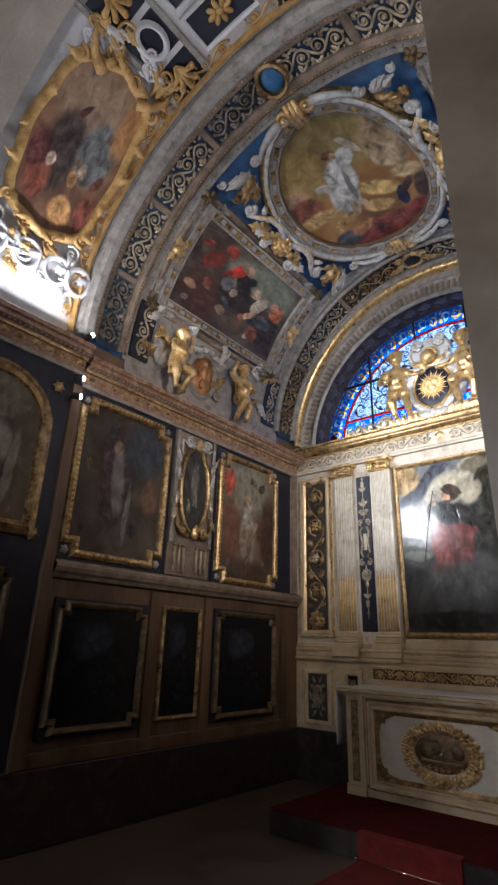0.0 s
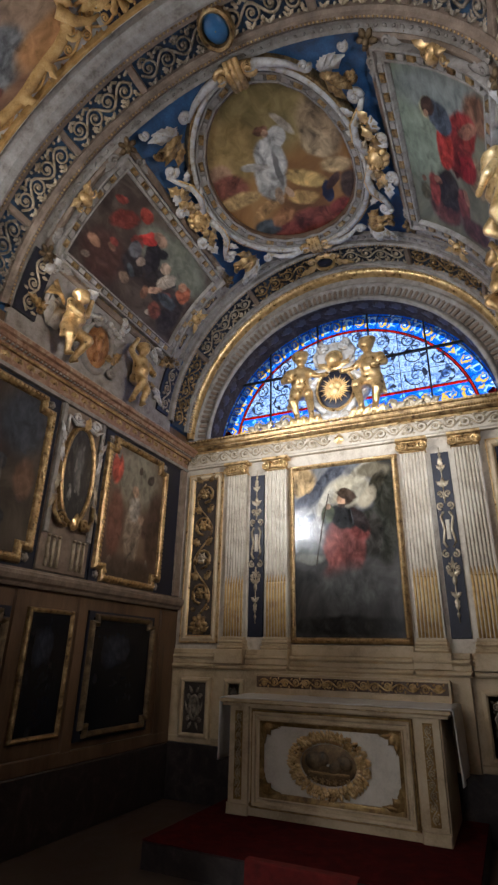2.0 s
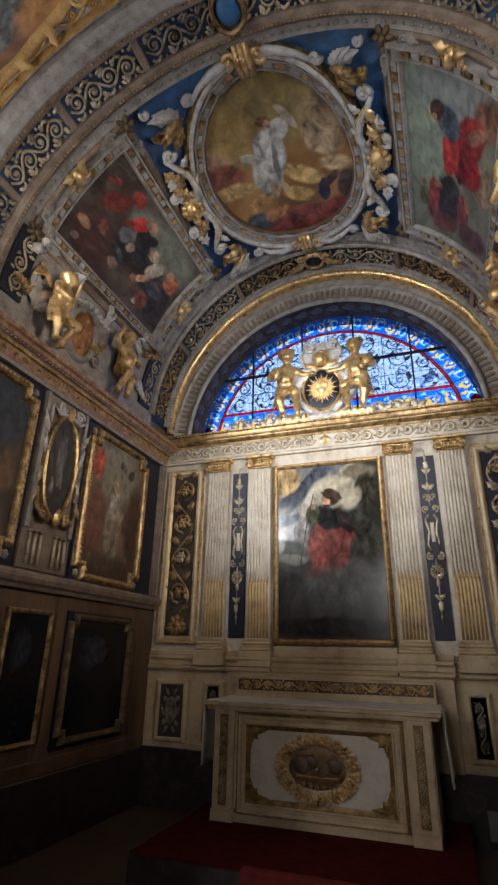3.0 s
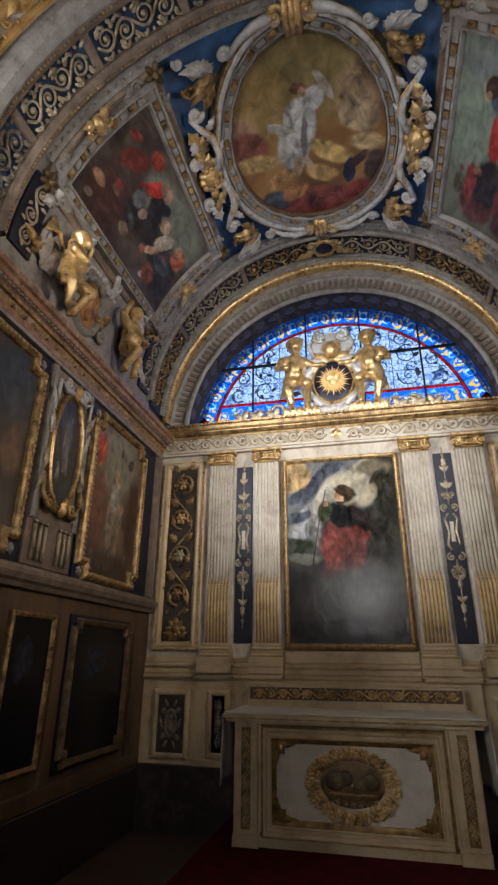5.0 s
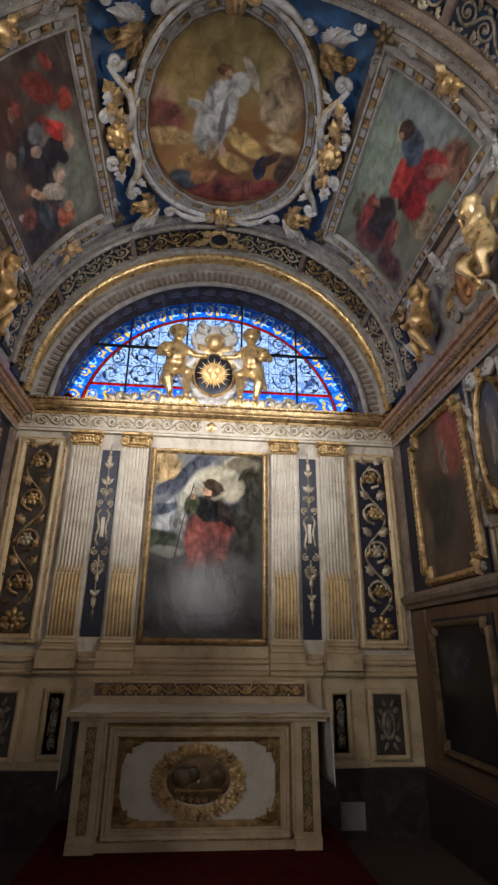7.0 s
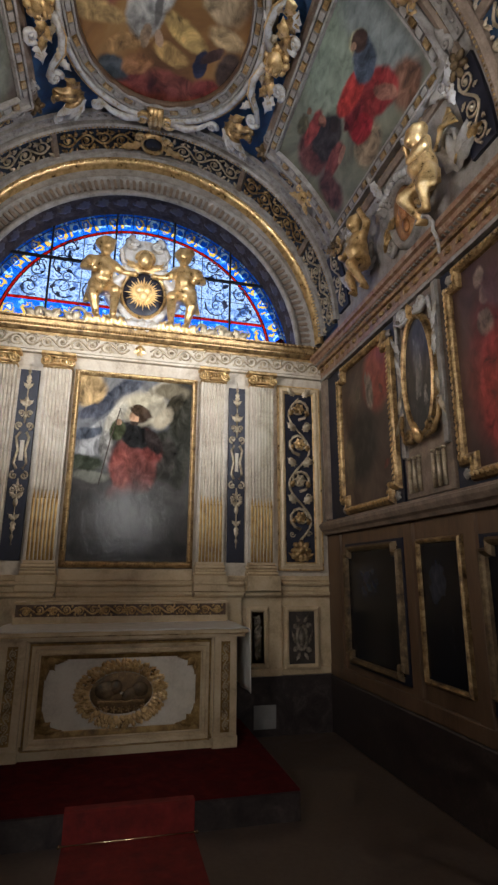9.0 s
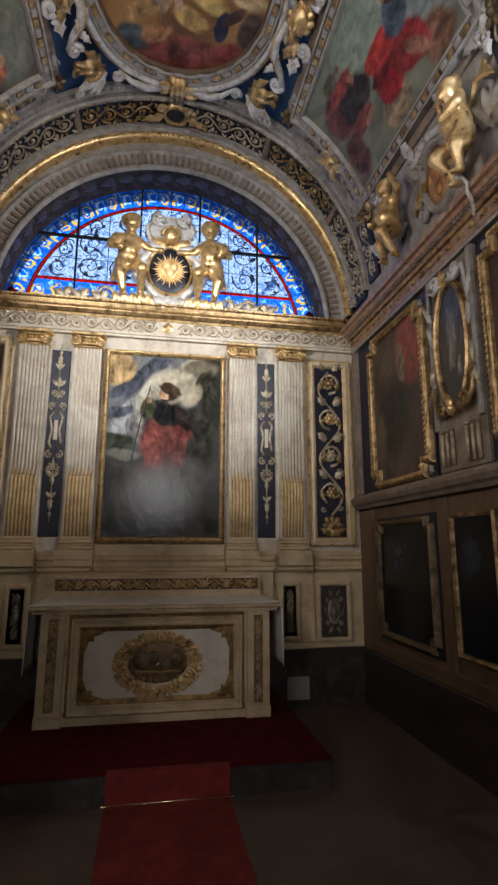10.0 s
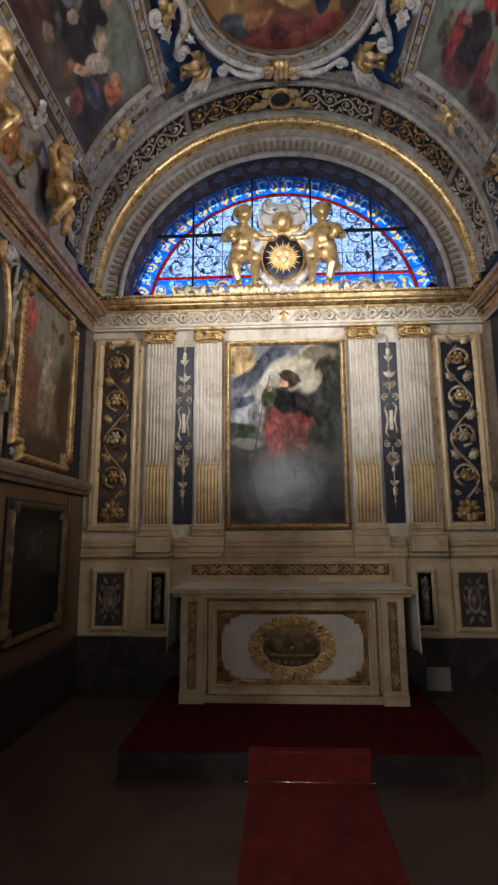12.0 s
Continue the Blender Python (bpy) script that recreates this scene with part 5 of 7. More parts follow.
def cartouche():
    t = thing("cartouche", (0, 0.0, CT), "silvered and gilded shield with a flaming sunburst before the window", "cartouche")
    g = G()
    zc = 4.87
    pts = [(0.41 * math.cos(a) * (1 + 0.1 * math.cos(4 * a)), zc + 0.4 * math.sin(a) * (1 + 0.06 * math.cos(4 * a))) for a in (k * math.tau / 40 for k in range(40))]
    rows = [[MC(u, v, -0.04) for u, v in pts], [MC(u, v, 0.05) for u, v in pts], [MC(u * 0.93, zc + (v - zc) * 0.93, 0.09) for u, v in pts], [MC(u * 0.8, zc + (v - zc) * 0.8, 0.085) for u, v in pts], [MC(u * 0.74, zc + (v - zc) * 0.74, 0.05) for u, v in pts]]
    g.grid(rows, closed_u=True)
    g.face(rows[-1])
    g.face(rows[0])
    for s in (-1, 1):
        g.spiral(MC, s * 0.39, zc + 0.33, 0.07, 0.09, s * 1.6, 0, 0.03, 0.018)
        g.spiral(MC, s * 0.3, zc - 0.36, 0.07, 0.07, -s * 1.6, 0, 0.028, 0.016)
        for k in range(3):
            g.leaf(MC, s * 0.33, zc - 0.1 + 0.12 * k, 0.06, 1.57 - s * 0.35, 0.2, 0.08, 0.03)
    part("shield", g, SILVER, t, "silver-white scrolled shield")
    g = G()
    g.blob(MC, 0, zc, 0.05, 0.24, 0.29, 0.035, 0, 28, 8)
    disc = part("disc", g, NAVY, t, "dark oval disc")
    mould("disc_rim", MC, oval(0, zc, 0.247, 0.297, 40), [(-0.012, 0.05), (-0.01, 0.09), (0.012, 0.1), (0.022, 0.08), (0.025, 0.04)], GOLD, disc, "gilded rim", True)
    for k in range(32):
        g = G()
        a = k * math.tau / 32
        r1 = 0.225 if k % 2 == 0 else 0.18
        c, s = math.cos(a), math.sin(a)
        b = [(0.09 * c - 0.022 * s, 0.09 * s + 0.022 * c), (r1 * c, r1 * s), (0.09 * c + 0.022 * s, 0.09 * s - 0.022 * c)]
        mid = MC(0.1 * c, zc + 0.1 * s, 0.115)
        P = [MC(u, zc + v, 0.085) for u, v in b]
        g.face([P[0], P[1], mid])
        g.face([P[1], P[2], mid])
        part("sun_ray", g, SUNGOLD, disc)
    g = G()
    g.blob(MC, -0.038, zc + 0.03, 0.1, 0.06, 0.06, 0.045)
    g.blob(MC, 0.038, zc + 0.03, 0.1, 0.06, 0.06, 0.045)
    g.blob(MC, 0, zc - 0.03, 0.1, 0.062, 0.075, 0.045)
    g.blob(MC, 0, zc, 0.085, 0.13, 0.13, 0.03, 0, 16, 6)
    part("heart", g, SUNGOLD, disc, "gilded heart in relief")
    # crest
    g = G()
    for s in (-1, 1):
        g.spiral(MC, s * 0.14, 5.52, 0.08, 0.085, -s * 1.7, 1.57, 0.035, 0.02)
        g.tube(MC, [(s * 0.12, 5.18, 0.04), (s * 0.25, 5.28, 0.05), (s * 0.28, 5.42, 0.05), (s * 0.2, 5.57, 0.05)], 0.035, 0.03, 8)
        g.leaf(MC, s * 0.08, 5.12, 0.08, 1.57 - s * 1.25, 0.22, 0.1, 0.04)
    plate = [(0.27 * math.cos(a), 5.33 + 0.27 * math.sin(a) * (1.0 if math.sin(a) > 0 else 0.8)) for a in (k * math.tau / 28 for k in range(28))]
    back, face = [MC(u, v, -0.02) for u, v in plate], [MC(u, v, 0.05) for u, v in plate]
    g.grid([back, face], closed_u=True, smooth=False)
    g.face(face)
    g.face(back)
    part("crest_scroll", g, SILVER, t, "silver-white scrolled crest")
    g = G()
    g.blob(MC, 0, 5.29, 0.11, 0.095, 0.115, 0.1, 0, 12, 8)
    for k in range(11):
        a = math.pi * (k - 1) / 9
        g.blob(MC, 0.09 * math.cos(a), 5.34 + 0.08 * math.sin(a), 0.08, 0.035, 0.035, 0.04)
    for s in (-1, 1):
        for k in range(4):
            g.leaf(MC, s * 0.05, 5.17 + 0.02 * k, 0.09, 1.57 - s * (1.0 + 0.28 * k), 0.22 - 0.02 * k, 0.07, 0.03)
    part("crest_mask", g, GOLD, t, "gilded winged mask")
    g = G()
    g.leaf(MC, 0, 4.41, 0.1, 1.57, 0.13, 0.2, 0.04)
    for s in (-1, 1):
        g.leaf(MC, 0, 4.43, 0.1, 1.57 - s * 1.3, 0.25, 0.12, 0.04)
        g.spiral(MC, s * 0.13, 4.46, 0.1, 0.05, s * 1.4, 0, 0.02, 0.012)
    part("foot_shell", g, SILVER, t, "silver-white shell at the foot")
    g = G()
    g.box(MC, -0.66, 0.66, CT - 0.01, CT + 0.075, -0.1, 0.11, 1, 0.03)
    part("plinth", g, SILVER, t, "silver-white plinth under the cherubs")
    for s in (-1, 1):
        for k in range(5):
            g = G()
            g.leaf(MC, s * (0.2 + 0.09 * k), CT + 0.015, 0.115, 1.57 - s * 0.5, 0.14, 0.1, 0.03)
            part("plinth_leaf", g, GOLD, t, "gilded acanthus leaf")
    for s in (-1, 1):
        g = G()
        for k, (x, r) in enumerate(((0.72, 0.1), (0.93, 0.085), (1.12, 0.07))):
            g.spiral(MC, s * x, CT + 0.02 + r, 0.05, r, s * (1.4 if k % 2 else -1.4), 0, 0.026, 0.014)
            g.leaf(MC, s * x, CT + 0.03, 0.06, 1.57 - s * 1.1, 0.2, 0.1, 0.04)
            g.leaf(MC, s * (x + 0.05), CT + 0.03, 0.07, 1.57 + s * 0.6, 0.16, 0.09, 0.04)
        g.tube(MC, [(s * 0.5, CT + 0.03, 0.06), (s * 0.8, CT + 0.05, 0.06), (s * 1.25, CT + 0.03, 0.05)], 0.03, 0.015)
        part("acanthus_scroll", g, surface_gold_dull, t, "silvered acanthus lying along the cornice")


cartouche()
figure("cherub_statue", (-0.46, -0.04, CT + 0.07), -75, -1, 1.06, GOLD, "gilded standing cherub beside the sunburst shield", "cherubs beside the shield", False, 3, False)
figure("cherub_statue", (0.46, -0.04, CT + 0.07), -105, 1, 1.06, GOLD, "gilded standing cherub beside the sunburst shield", "cherubs beside the shield", False, -3, False)

# ---- vault ornament ----


def deg(a):
    return radians(a) * R


VAULT_OVAL = painted("vault_oval_fresco", [(0.28, (0.08, 0.036, 0.012)), (0.45, (0.2, 0.098, 0.032)), (0.6, (0.29, 0.15, 0.05)), (0.75, (0.35, 0.21, 0.08))], [
    (0.5, 0.16, 0.6, 0.24, 0, (0.25, 0.19, 0.075), 0.45), (0.24, 0.3, 0.2, 0.18, 0, (0.29, 0.2, 0.075), 0.45), (0.83, 0.33, 0.13, 0.17, 0, (0.27, 0.19, 0.11), 0.35), (0.78, 0.42, 0.1, 0.08, 30, (0.34, 0.25, 0.15), 0.3), (0.1, 0.38, 0.09, 0.07, 0, (0.26, 0.16, 0.1), 0.3),
    (0.13, 0.47, 0.12, 0.08, 20, (0.17, 0.06, 0.04), 0.35), (0.14, 0.57, 0.16, 0.05, 10, (0.36, 0.24, 0.1), 0.35), (0.5, 0.93, 0.45, 0.09, 0, (0.14, 0.03, 0.02), 0.35), (0.62, 0.87, 0.2, 0.06, 10, (0.17, 0.045, 0.03), 0.35), (0.82, 0.86, 0.12, 0.08, 0, (0.16, 0.03, 0.022), 0.3),
    (0.22, 0.83, 0.1, 0.06, 20, (0.05, 0.06, 0.065), 0.3), (0.36, 0.8, 0.09, 0.05, -20, (0.3, 0.14, 0.055), 0.3), (0.3, 0.7, 0.14, 0.04, -15, (0.42, 0.24, 0.09), 0.35), (0.56, 0.72, 0.1, 0.05, 10, (0.45, 0.28, 0.1), 0.35), (0.62, 0.6, 0.14, 0.05, 25, (0.46, 0.31, 0.11), 0.35), (0.86, 0.56, 0.11, 0.05, 0, (0.38, 0.27, 0.14), 0.35),
    (0.73, 0.72, 0.04, 0.075, 10, (0.014, 0.018, 0.04), 0.2), (0.79, 0.66, 0.08, 0.025, -35, (0.05, 0.025, 0.02), 0.25), (0.9, 0.7, 0.07, 0.1, 20, (0.05, 0.032, 0.024), 0.3),
    (0.4, 0.53, 0.1, 0.15, 12, (0.34, 0.33, 0.3), 0.2), (0.46, 0.42, 0.1, 0.12, -10, (0.44, 0.43, 0.4), 0.18), (0.53, 0.33, 0.09, 0.055, -30, (0.42, 0.41, 0.38), 0.2), (0.34, 0.43, 0.09, 0.025, 20, (0.36, 0.33, 0.29), 0.25), (0.62, 0.26, 0.025, 0.085, -30, (0.4, 0.34, 0.27), 0.25),
    (0.4, 0.66, 0.03, 0.06, 12, (0.32, 0.22, 0.14), 0.25), (0.48, 0.66, 0.025, 0.04, -20, (0.3, 0.2, 0.13), 0.25), (0.47, 0.5, 0.02, 0.12, 10, (0.16, 0.15, 0.14), 0.4), (0.475, 0.255, 0.045, 0.028, 0, (0.16, 0.075, 0.045), 0.25), (0.49, 0.275, 0.025, 0.022, 0, (0.36, 0.22, 0.14), 0.3)], 2.6, 0.5, 0.03, 1.0, 0)
VAULT_LEFT = painted("vault_left_fresco", [(0.3, (0.022, 0.015, 0.013)), (0.5, (0.06, 0.042, 0.034)), (0.68, (0.12, 0.1, 0.08))], [
    (0.8, 0.72, 0.2, 0.3, 10, (0.16, 0.17, 0.13), 0.4), (0.75, 0.45, 0.18, 0.16, 0, (0.14, 0.145, 0.115), 0.4), (0.25, 0.2, 0.25, 0.16, 0, (0.06, 0.028, 0.022), 0.4), (0.3, 0.88, 0.25, 0.1, 0, (0.03, 0.022, 0.02), 0.35),
    (0.62, 0.5, 0.2, 0.07, -18, (0.018, 0.015, 0.018), 0.22), (0.42, 0.42, 0.12, 0.1, 10, (0.02, 0.016, 0.017), 0.25), (0.5, 0.6, 0.12, 0.05, 25, (0.025, 0.02, 0.02), 0.25), (0.68, 0.18, 0.14, 0.06, 25, (0.12, 0.025, 0.018), 0.3), (0.88, 0.28, 0.07, 0.06, 0, (0.26, 0.045, 0.03), 0.25),
    (0.74, 0.39, 0.12, 0.05, 30, (0.36, 0.035, 0.028), 0.2), (0.55, 0.36, 0.08, 0.05, 0, (0.1, 0.1, 0.11), 0.25), (0.5, 0.45, 0.05, 0.035, 0, (0.2, 0.15, 0.12), 0.3), (0.56, 0.7, 0.12, 0.05, 15, (0.4, 0.34, 0.27), 0.25), (0.66, 0.63, 0.06, 0.045, 0, (0.34, 0.25, 0.18), 0.25), (0.38, 0.66, 0.09, 0.035, 30, (0.36, 0.22, 0.15), 0.25),
    (0.28, 0.6, 0.07, 0.04, 0, (0.2, 0.1, 0.06), 0.3), (0.6, 0.88, 0.1, 0.07, 0, (0.3, 0.09, 0.04), 0.22), (0.66, 0.83, 0.05, 0.04, 20, (0.38, 0.2, 0.12), 0.25), (0.4, 0.8, 0.07, 0.09, 0, (0.05, 0.06, 0.07), 0.3), (0.2, 0.75, 0.09, 0.06, 0, (0.18, 0.06, 0.04), 0.3), (0.24, 0.4, 0.06, 0.04, 0, (0.2, 0.14, 0.1), 0.3)], 4, 0.5, 0.04, 5.0, 14)
VAULT_RIGHT = painted("vault_right_fresco", [(0.3, (0.07, 0.07, 0.052)), (0.5, (0.15, 0.155, 0.115)), (0.7, (0.24, 0.24, 0.17))], [
    (0.25, 0.3, 0.35, 0.4, 0, (0.2, 0.235, 0.18), 0.45), (0.5, 0.12, 0.5, 0.12, 0, (0.19, 0.21, 0.2), 0.4), (0.85, 0.15, 0.16, 0.1, 0, (0.16, 0.08, 0.05), 0.35), (0.84, 0.5, 0.14, 0.12, 0, (0.22, 0.16, 0.1), 0.35), (0.3, 0.22, 0.085, 0.055, 0, (0.38, 0.34, 0.2), 0.3),
    (0.64, 0.3, 0.2, 0.12, -24, (0.2, 0.022, 0.022), 0.18), (0.6, 0.44, 0.17, 0.12, 0, (0.15, 0.018, 0.018), 0.2), (0.44, 0.4, 0.09, 0.15, 8, (0.3, 0.03, 0.024), 0.18), (0.7, 0.48, 0.1, 0.08, 0, (0.2, 0.012, 0.016), 0.2), (0.56, 0.5, 0.035, 0.08, 10, (0.1, 0.008, 0.01), 0.3), (0.42, 0.25, 0.13, 0.085, 20, (0.055, 0.07, 0.095), 0.2), (0.3, 0.21, 0.07, 0.05, 0, (0.045, 0.024, 0.018), 0.22), (0.28, 0.245, 0.025, 0.022, 0, (0.3, 0.17, 0.11), 0.3),
    (0.72, 0.26, 0.12, 0.04, -20, (0.22, 0.1, 0.07), 0.25), (0.36, 0.8, 0.2, 0.16, 0, (0.09, 0.03, 0.026), 0.25), (0.42, 0.7, 0.14, 0.16, 8, (0.022, 0.018, 0.018), 0.2), (0.43, 0.6, 0.055, 0.04, 0, (0.03, 0.02, 0.017), 0.2), (0.25, 0.72, 0.06, 0.12, 0, (0.2, 0.035, 0.03), 0.22), (0.3, 0.64, 0.045, 0.03, 0, (0.18, 0.08, 0.05), 0.25), (0.6, 0.76, 0.07, 0.13, -10, (0.14, 0.035, 0.03), 0.22), (0.64, 0.68, 0.03, 0.06, -30, (0.24, 0.12, 0.08), 0.25),
    (0.4, 0.88, 0.12, 0.06, 0, (0.1, 0.03, 0.025), 0.3), (0.75, 0.9, 0.2, 0.09, 0, (0.08, 0.03, 0.026), 0.35), (0.13, 0.75, 0.06, 0.06, 0, (0.07, 0.065, 0.035), 0.35), (0.14, 0.66, 0.025, 0.025, 0, (0.2, 0.1, 0.06), 0.3)], 3, 0.5, 0.035, 9.0, 0)


def block_frame(M, path, w, h, step, parent, n_alt=2):
    """A raised stucco frame along a closed path with alternating gilded and white blocks on it."""
    g = G()
    g.sweep(M, path, [(0.0, 0.0), (0.0, h * 0.7), (0.012, h), (0.03, h), (0.036, h * 0.75), (w - 0.036, h * 0.75), (w - 0.03, h * 1.1), (w - 0.008, h * 1.1), (w, 0.0)], True, False)
    edge = part("frame", g, STUCCO, parent, "grey-white moulded stucco frame")
    n = len(path)
    count = 0
    for i in range(n):
        a, b = Vector(path[i]), Vector(path[(i + 1) % n])
        L = (b - a).length
        k = max(1, round(L / step))
        d = (b - a) / L
        o = Vector((d.y, -d.x))
        ang = math.atan2(d.y, d.x)
        for j in range(k):
            p = a + d * (L * (j + 0.5) / k) + o * w * 0.5
            count += 1
            e = G()
            e.brick(M, p.x, p.y, h * 0.7, h * 1.02, step * 0.43, w * 0.22, ang)
            part("block", e, OLDGOLD if count % 2 else STUCCO, edge)


def oval_fresco():
    t = thing("ceiling_painting", (0, -1.95, ZC + R), "oval ceiling fresco of a white-robed figure in golden clouds", "ceiling painting", "ceiling paintings")
    g = G()
    ru, rv, n = 0.87, 1.085, 56
    rows = []
    for k in range(9):
        q = max(0.001, k / 8)
        rows.append([MV(q * ru * math.cos(a), -1.95 + q * rv * math.sin(a), 0.03) for a in (i * math.tau / n for i in range(n))])
    base = g.grid(rows, closed_u=True)
    for k in range(9):
        for i in range(n):
            q, a = max(0.001, k / 8), i * math.tau / n
            g.uv[base + k * n + i] = (0.5 + 0.5 * q * math.cos(a), 0.5 + 0.5 * q * math.sin(a))
    part("fresco", g, VAULT_OVAL, t, "fresco in gold, white and dark red")
    g = G()
    g.sweep(MV, oval(0, -1.95, 0.85, 1.065, 64), [(-0.03, 0.03), (-0.025, 0.06), (0.0, 0.085), (0.012, 0.06)], True, True)
    part("inner_rim", g, BROWN, t, "dark brown inner rim")
    path = oval(0, -1.95, 0.85, 1.065, 22)
    block_frame(MV, path, 0.13, 0.1, 0.12, t)
    g = G()
    g.sweep(MV, oval(0, -1.95, 0.98, 1.195, 64), [(-0.005, 0.02), (0.0, 0.12), (0.02, 0.14), (0.05, 0.13), (0.06, 0.09), (0.07, 0.02)], True, True)
    part("silver_rim", g, SILVER, t, "silver-white outer moulding")
    g = G()
    g.sweep(MV, oval(0, -1.95, 1.04, 1.255, 64), [(-0.02, 0.02), (-0.015, 0.1), (0.005, 0.12), (0.02, 0.1), (0.025, 0.0)], True, True)
    part("outer_rim", g, OLDGOLD, t, "gilded outer rim")


oval_fresco()


def side_fresco(s):
    u0, u1 = (deg(-65.5), deg(-38)) if s < 0 else (deg(38), deg(65.5))
    um = (u0 + u1) / 2
    t = thing("ceiling_painting", MV(um, -1.9, 0), "ceiling fresco of %s" % ("riders and fallen figures in red and grey" if s < 0 else "two red-cloaked figures on pale green"), "ceiling painting", "ceiling paintings")
    part("fresco", canvas(MV, u0, u1, -2.97, -1.06, 0.05, 14), VAULT_LEFT if s < 0 else VAULT_RIGHT, t)
    g = G()
    a, b = sorted((s * deg(34.6), s * deg(68.2)))
    g.box(MV, a, b, -3.3, -0.6, 0.0, 0.016, 14)
    part("border_ground", g, STUCCO, t, "grey stucco ground round the frame")
    for v in (-3.185, -0.81):
        for du in (-0.34, 0.34):
            g = G()
            g.box(MV, um + du - 0.12, um + du + 0.12, v - 0.05, v + 0.05, 0.016, 0.03, 2, 0.004)
            part("inset", g, NAVY, t, "small dark inset panel")
            g = G()
            g.rinceau(MV, (um + du - 0.1, v), (um + du + 0.1, v), 0.035, 2, 0.008, 0.035)
            part("inset_scroll", g, OLDGOLD, t)
    path = [(u0, -2.97), (u1, -2.97), (u1, -1.06), (u0, -1.06)]
    dense = []
    for i in range(4):
        a, b = Vector(path[i]), Vector(path[(i + 1) % 4])
        dense += [tuple(a.lerp(b, k / 10)) for k in range(10)]
    block_frame(MV, dense, 0.14, 0.1, 0.098, t)
    g = G()
    d2 = []
    q = 0.19
    path2 = [(u0 - q, -2.97 - q), (u1 + q, -2.97 - q), (u1 + q, -1.06 + q), (u0 - q, -1.06 + q)]
    for i in range(4):
        a, b = Vector(path2[i]), Vector(path2[(i + 1) % 4])
        d2 += [tuple(a.lerp(b, k / 10)) for k in range(10)]
    g.sweep(MV, d2, [(-0.045, 0.0), (-0.04, 0.045), (0.0, 0.06), (0.03, 0.045), (0.04, 0.0)], True, False)
    part("outer_band", g, DARKST, t, "darker stucco outer band")
    # corner and mid clasps
    for (cu, cv) in ((u0, -2.97), (u1, -2.97), (u1, -1.06), (u0, -1.06)):
        g = G()
        eu, ev = cu + (0.17 if cu > um else -0.17), cv + (-0.17 if cv < -2.0 else 0.17)
        g.blob(MV, eu, ev, 0.075, 0.036, 0.036, 0.045, 0, 8, 5)
        heart = part("corner_rosette", g, DIMGILT, t, "dull gilded rosette")
        for k in range(6):
            g = G()
            a = k * math.tau / 6
            g.blob(MV, eu + 0.062 * math.cos(a), ev + 0.062 * math.sin(a), 0.06, 0.05, 0.03, 0.032, a, 7, 4)
            part("petal", g, DIMGILT, heart)
        for q in (0, 1):
            g = G()
            su, sv = (1 if cu > um else -1), (-1 if cv < -2.0 else 1)
            pu, pv = (eu - su * 0.2, ev) if q else (eu, ev - sv * 0.2)
            g.spiral(MV, pu, pv, 0.06, 0.06, su * sv * (1.4 if q else -1.4), 0, 0.02, 0.012)
            g.leaf(MV, pu, pv, 0.05, math.atan2(0, -su) if q else math.atan2(-sv, 0), 0.16, 0.09, 0.04)
            part("corner_scroll", g, STUCCO, t)
    for cv, q in ((-3.06, -1), (-0.97, 1)):
        g = G()
        g.blob(MV, um, cv + q * 0.08, 0.12, 0.07, 0.09, 0.06)
        for s2 in (-1, 1):
            g.leaf(MV, um, cv + q * 0.1, 0.1, q * 1.57 + s2 * 1.2, 0.2, 0.1, 0.05)
            g.spiral(MV, um + s2 * 0.1, cv + q * 0.05, 0.1, 0.05, s2 * 1.3, 0, 0.018, 0.011)
        part("clasp_mask", g, GOLD, t, "gilded mask clasp on the frame")


side_fresco(-1)
side_fresco(1)


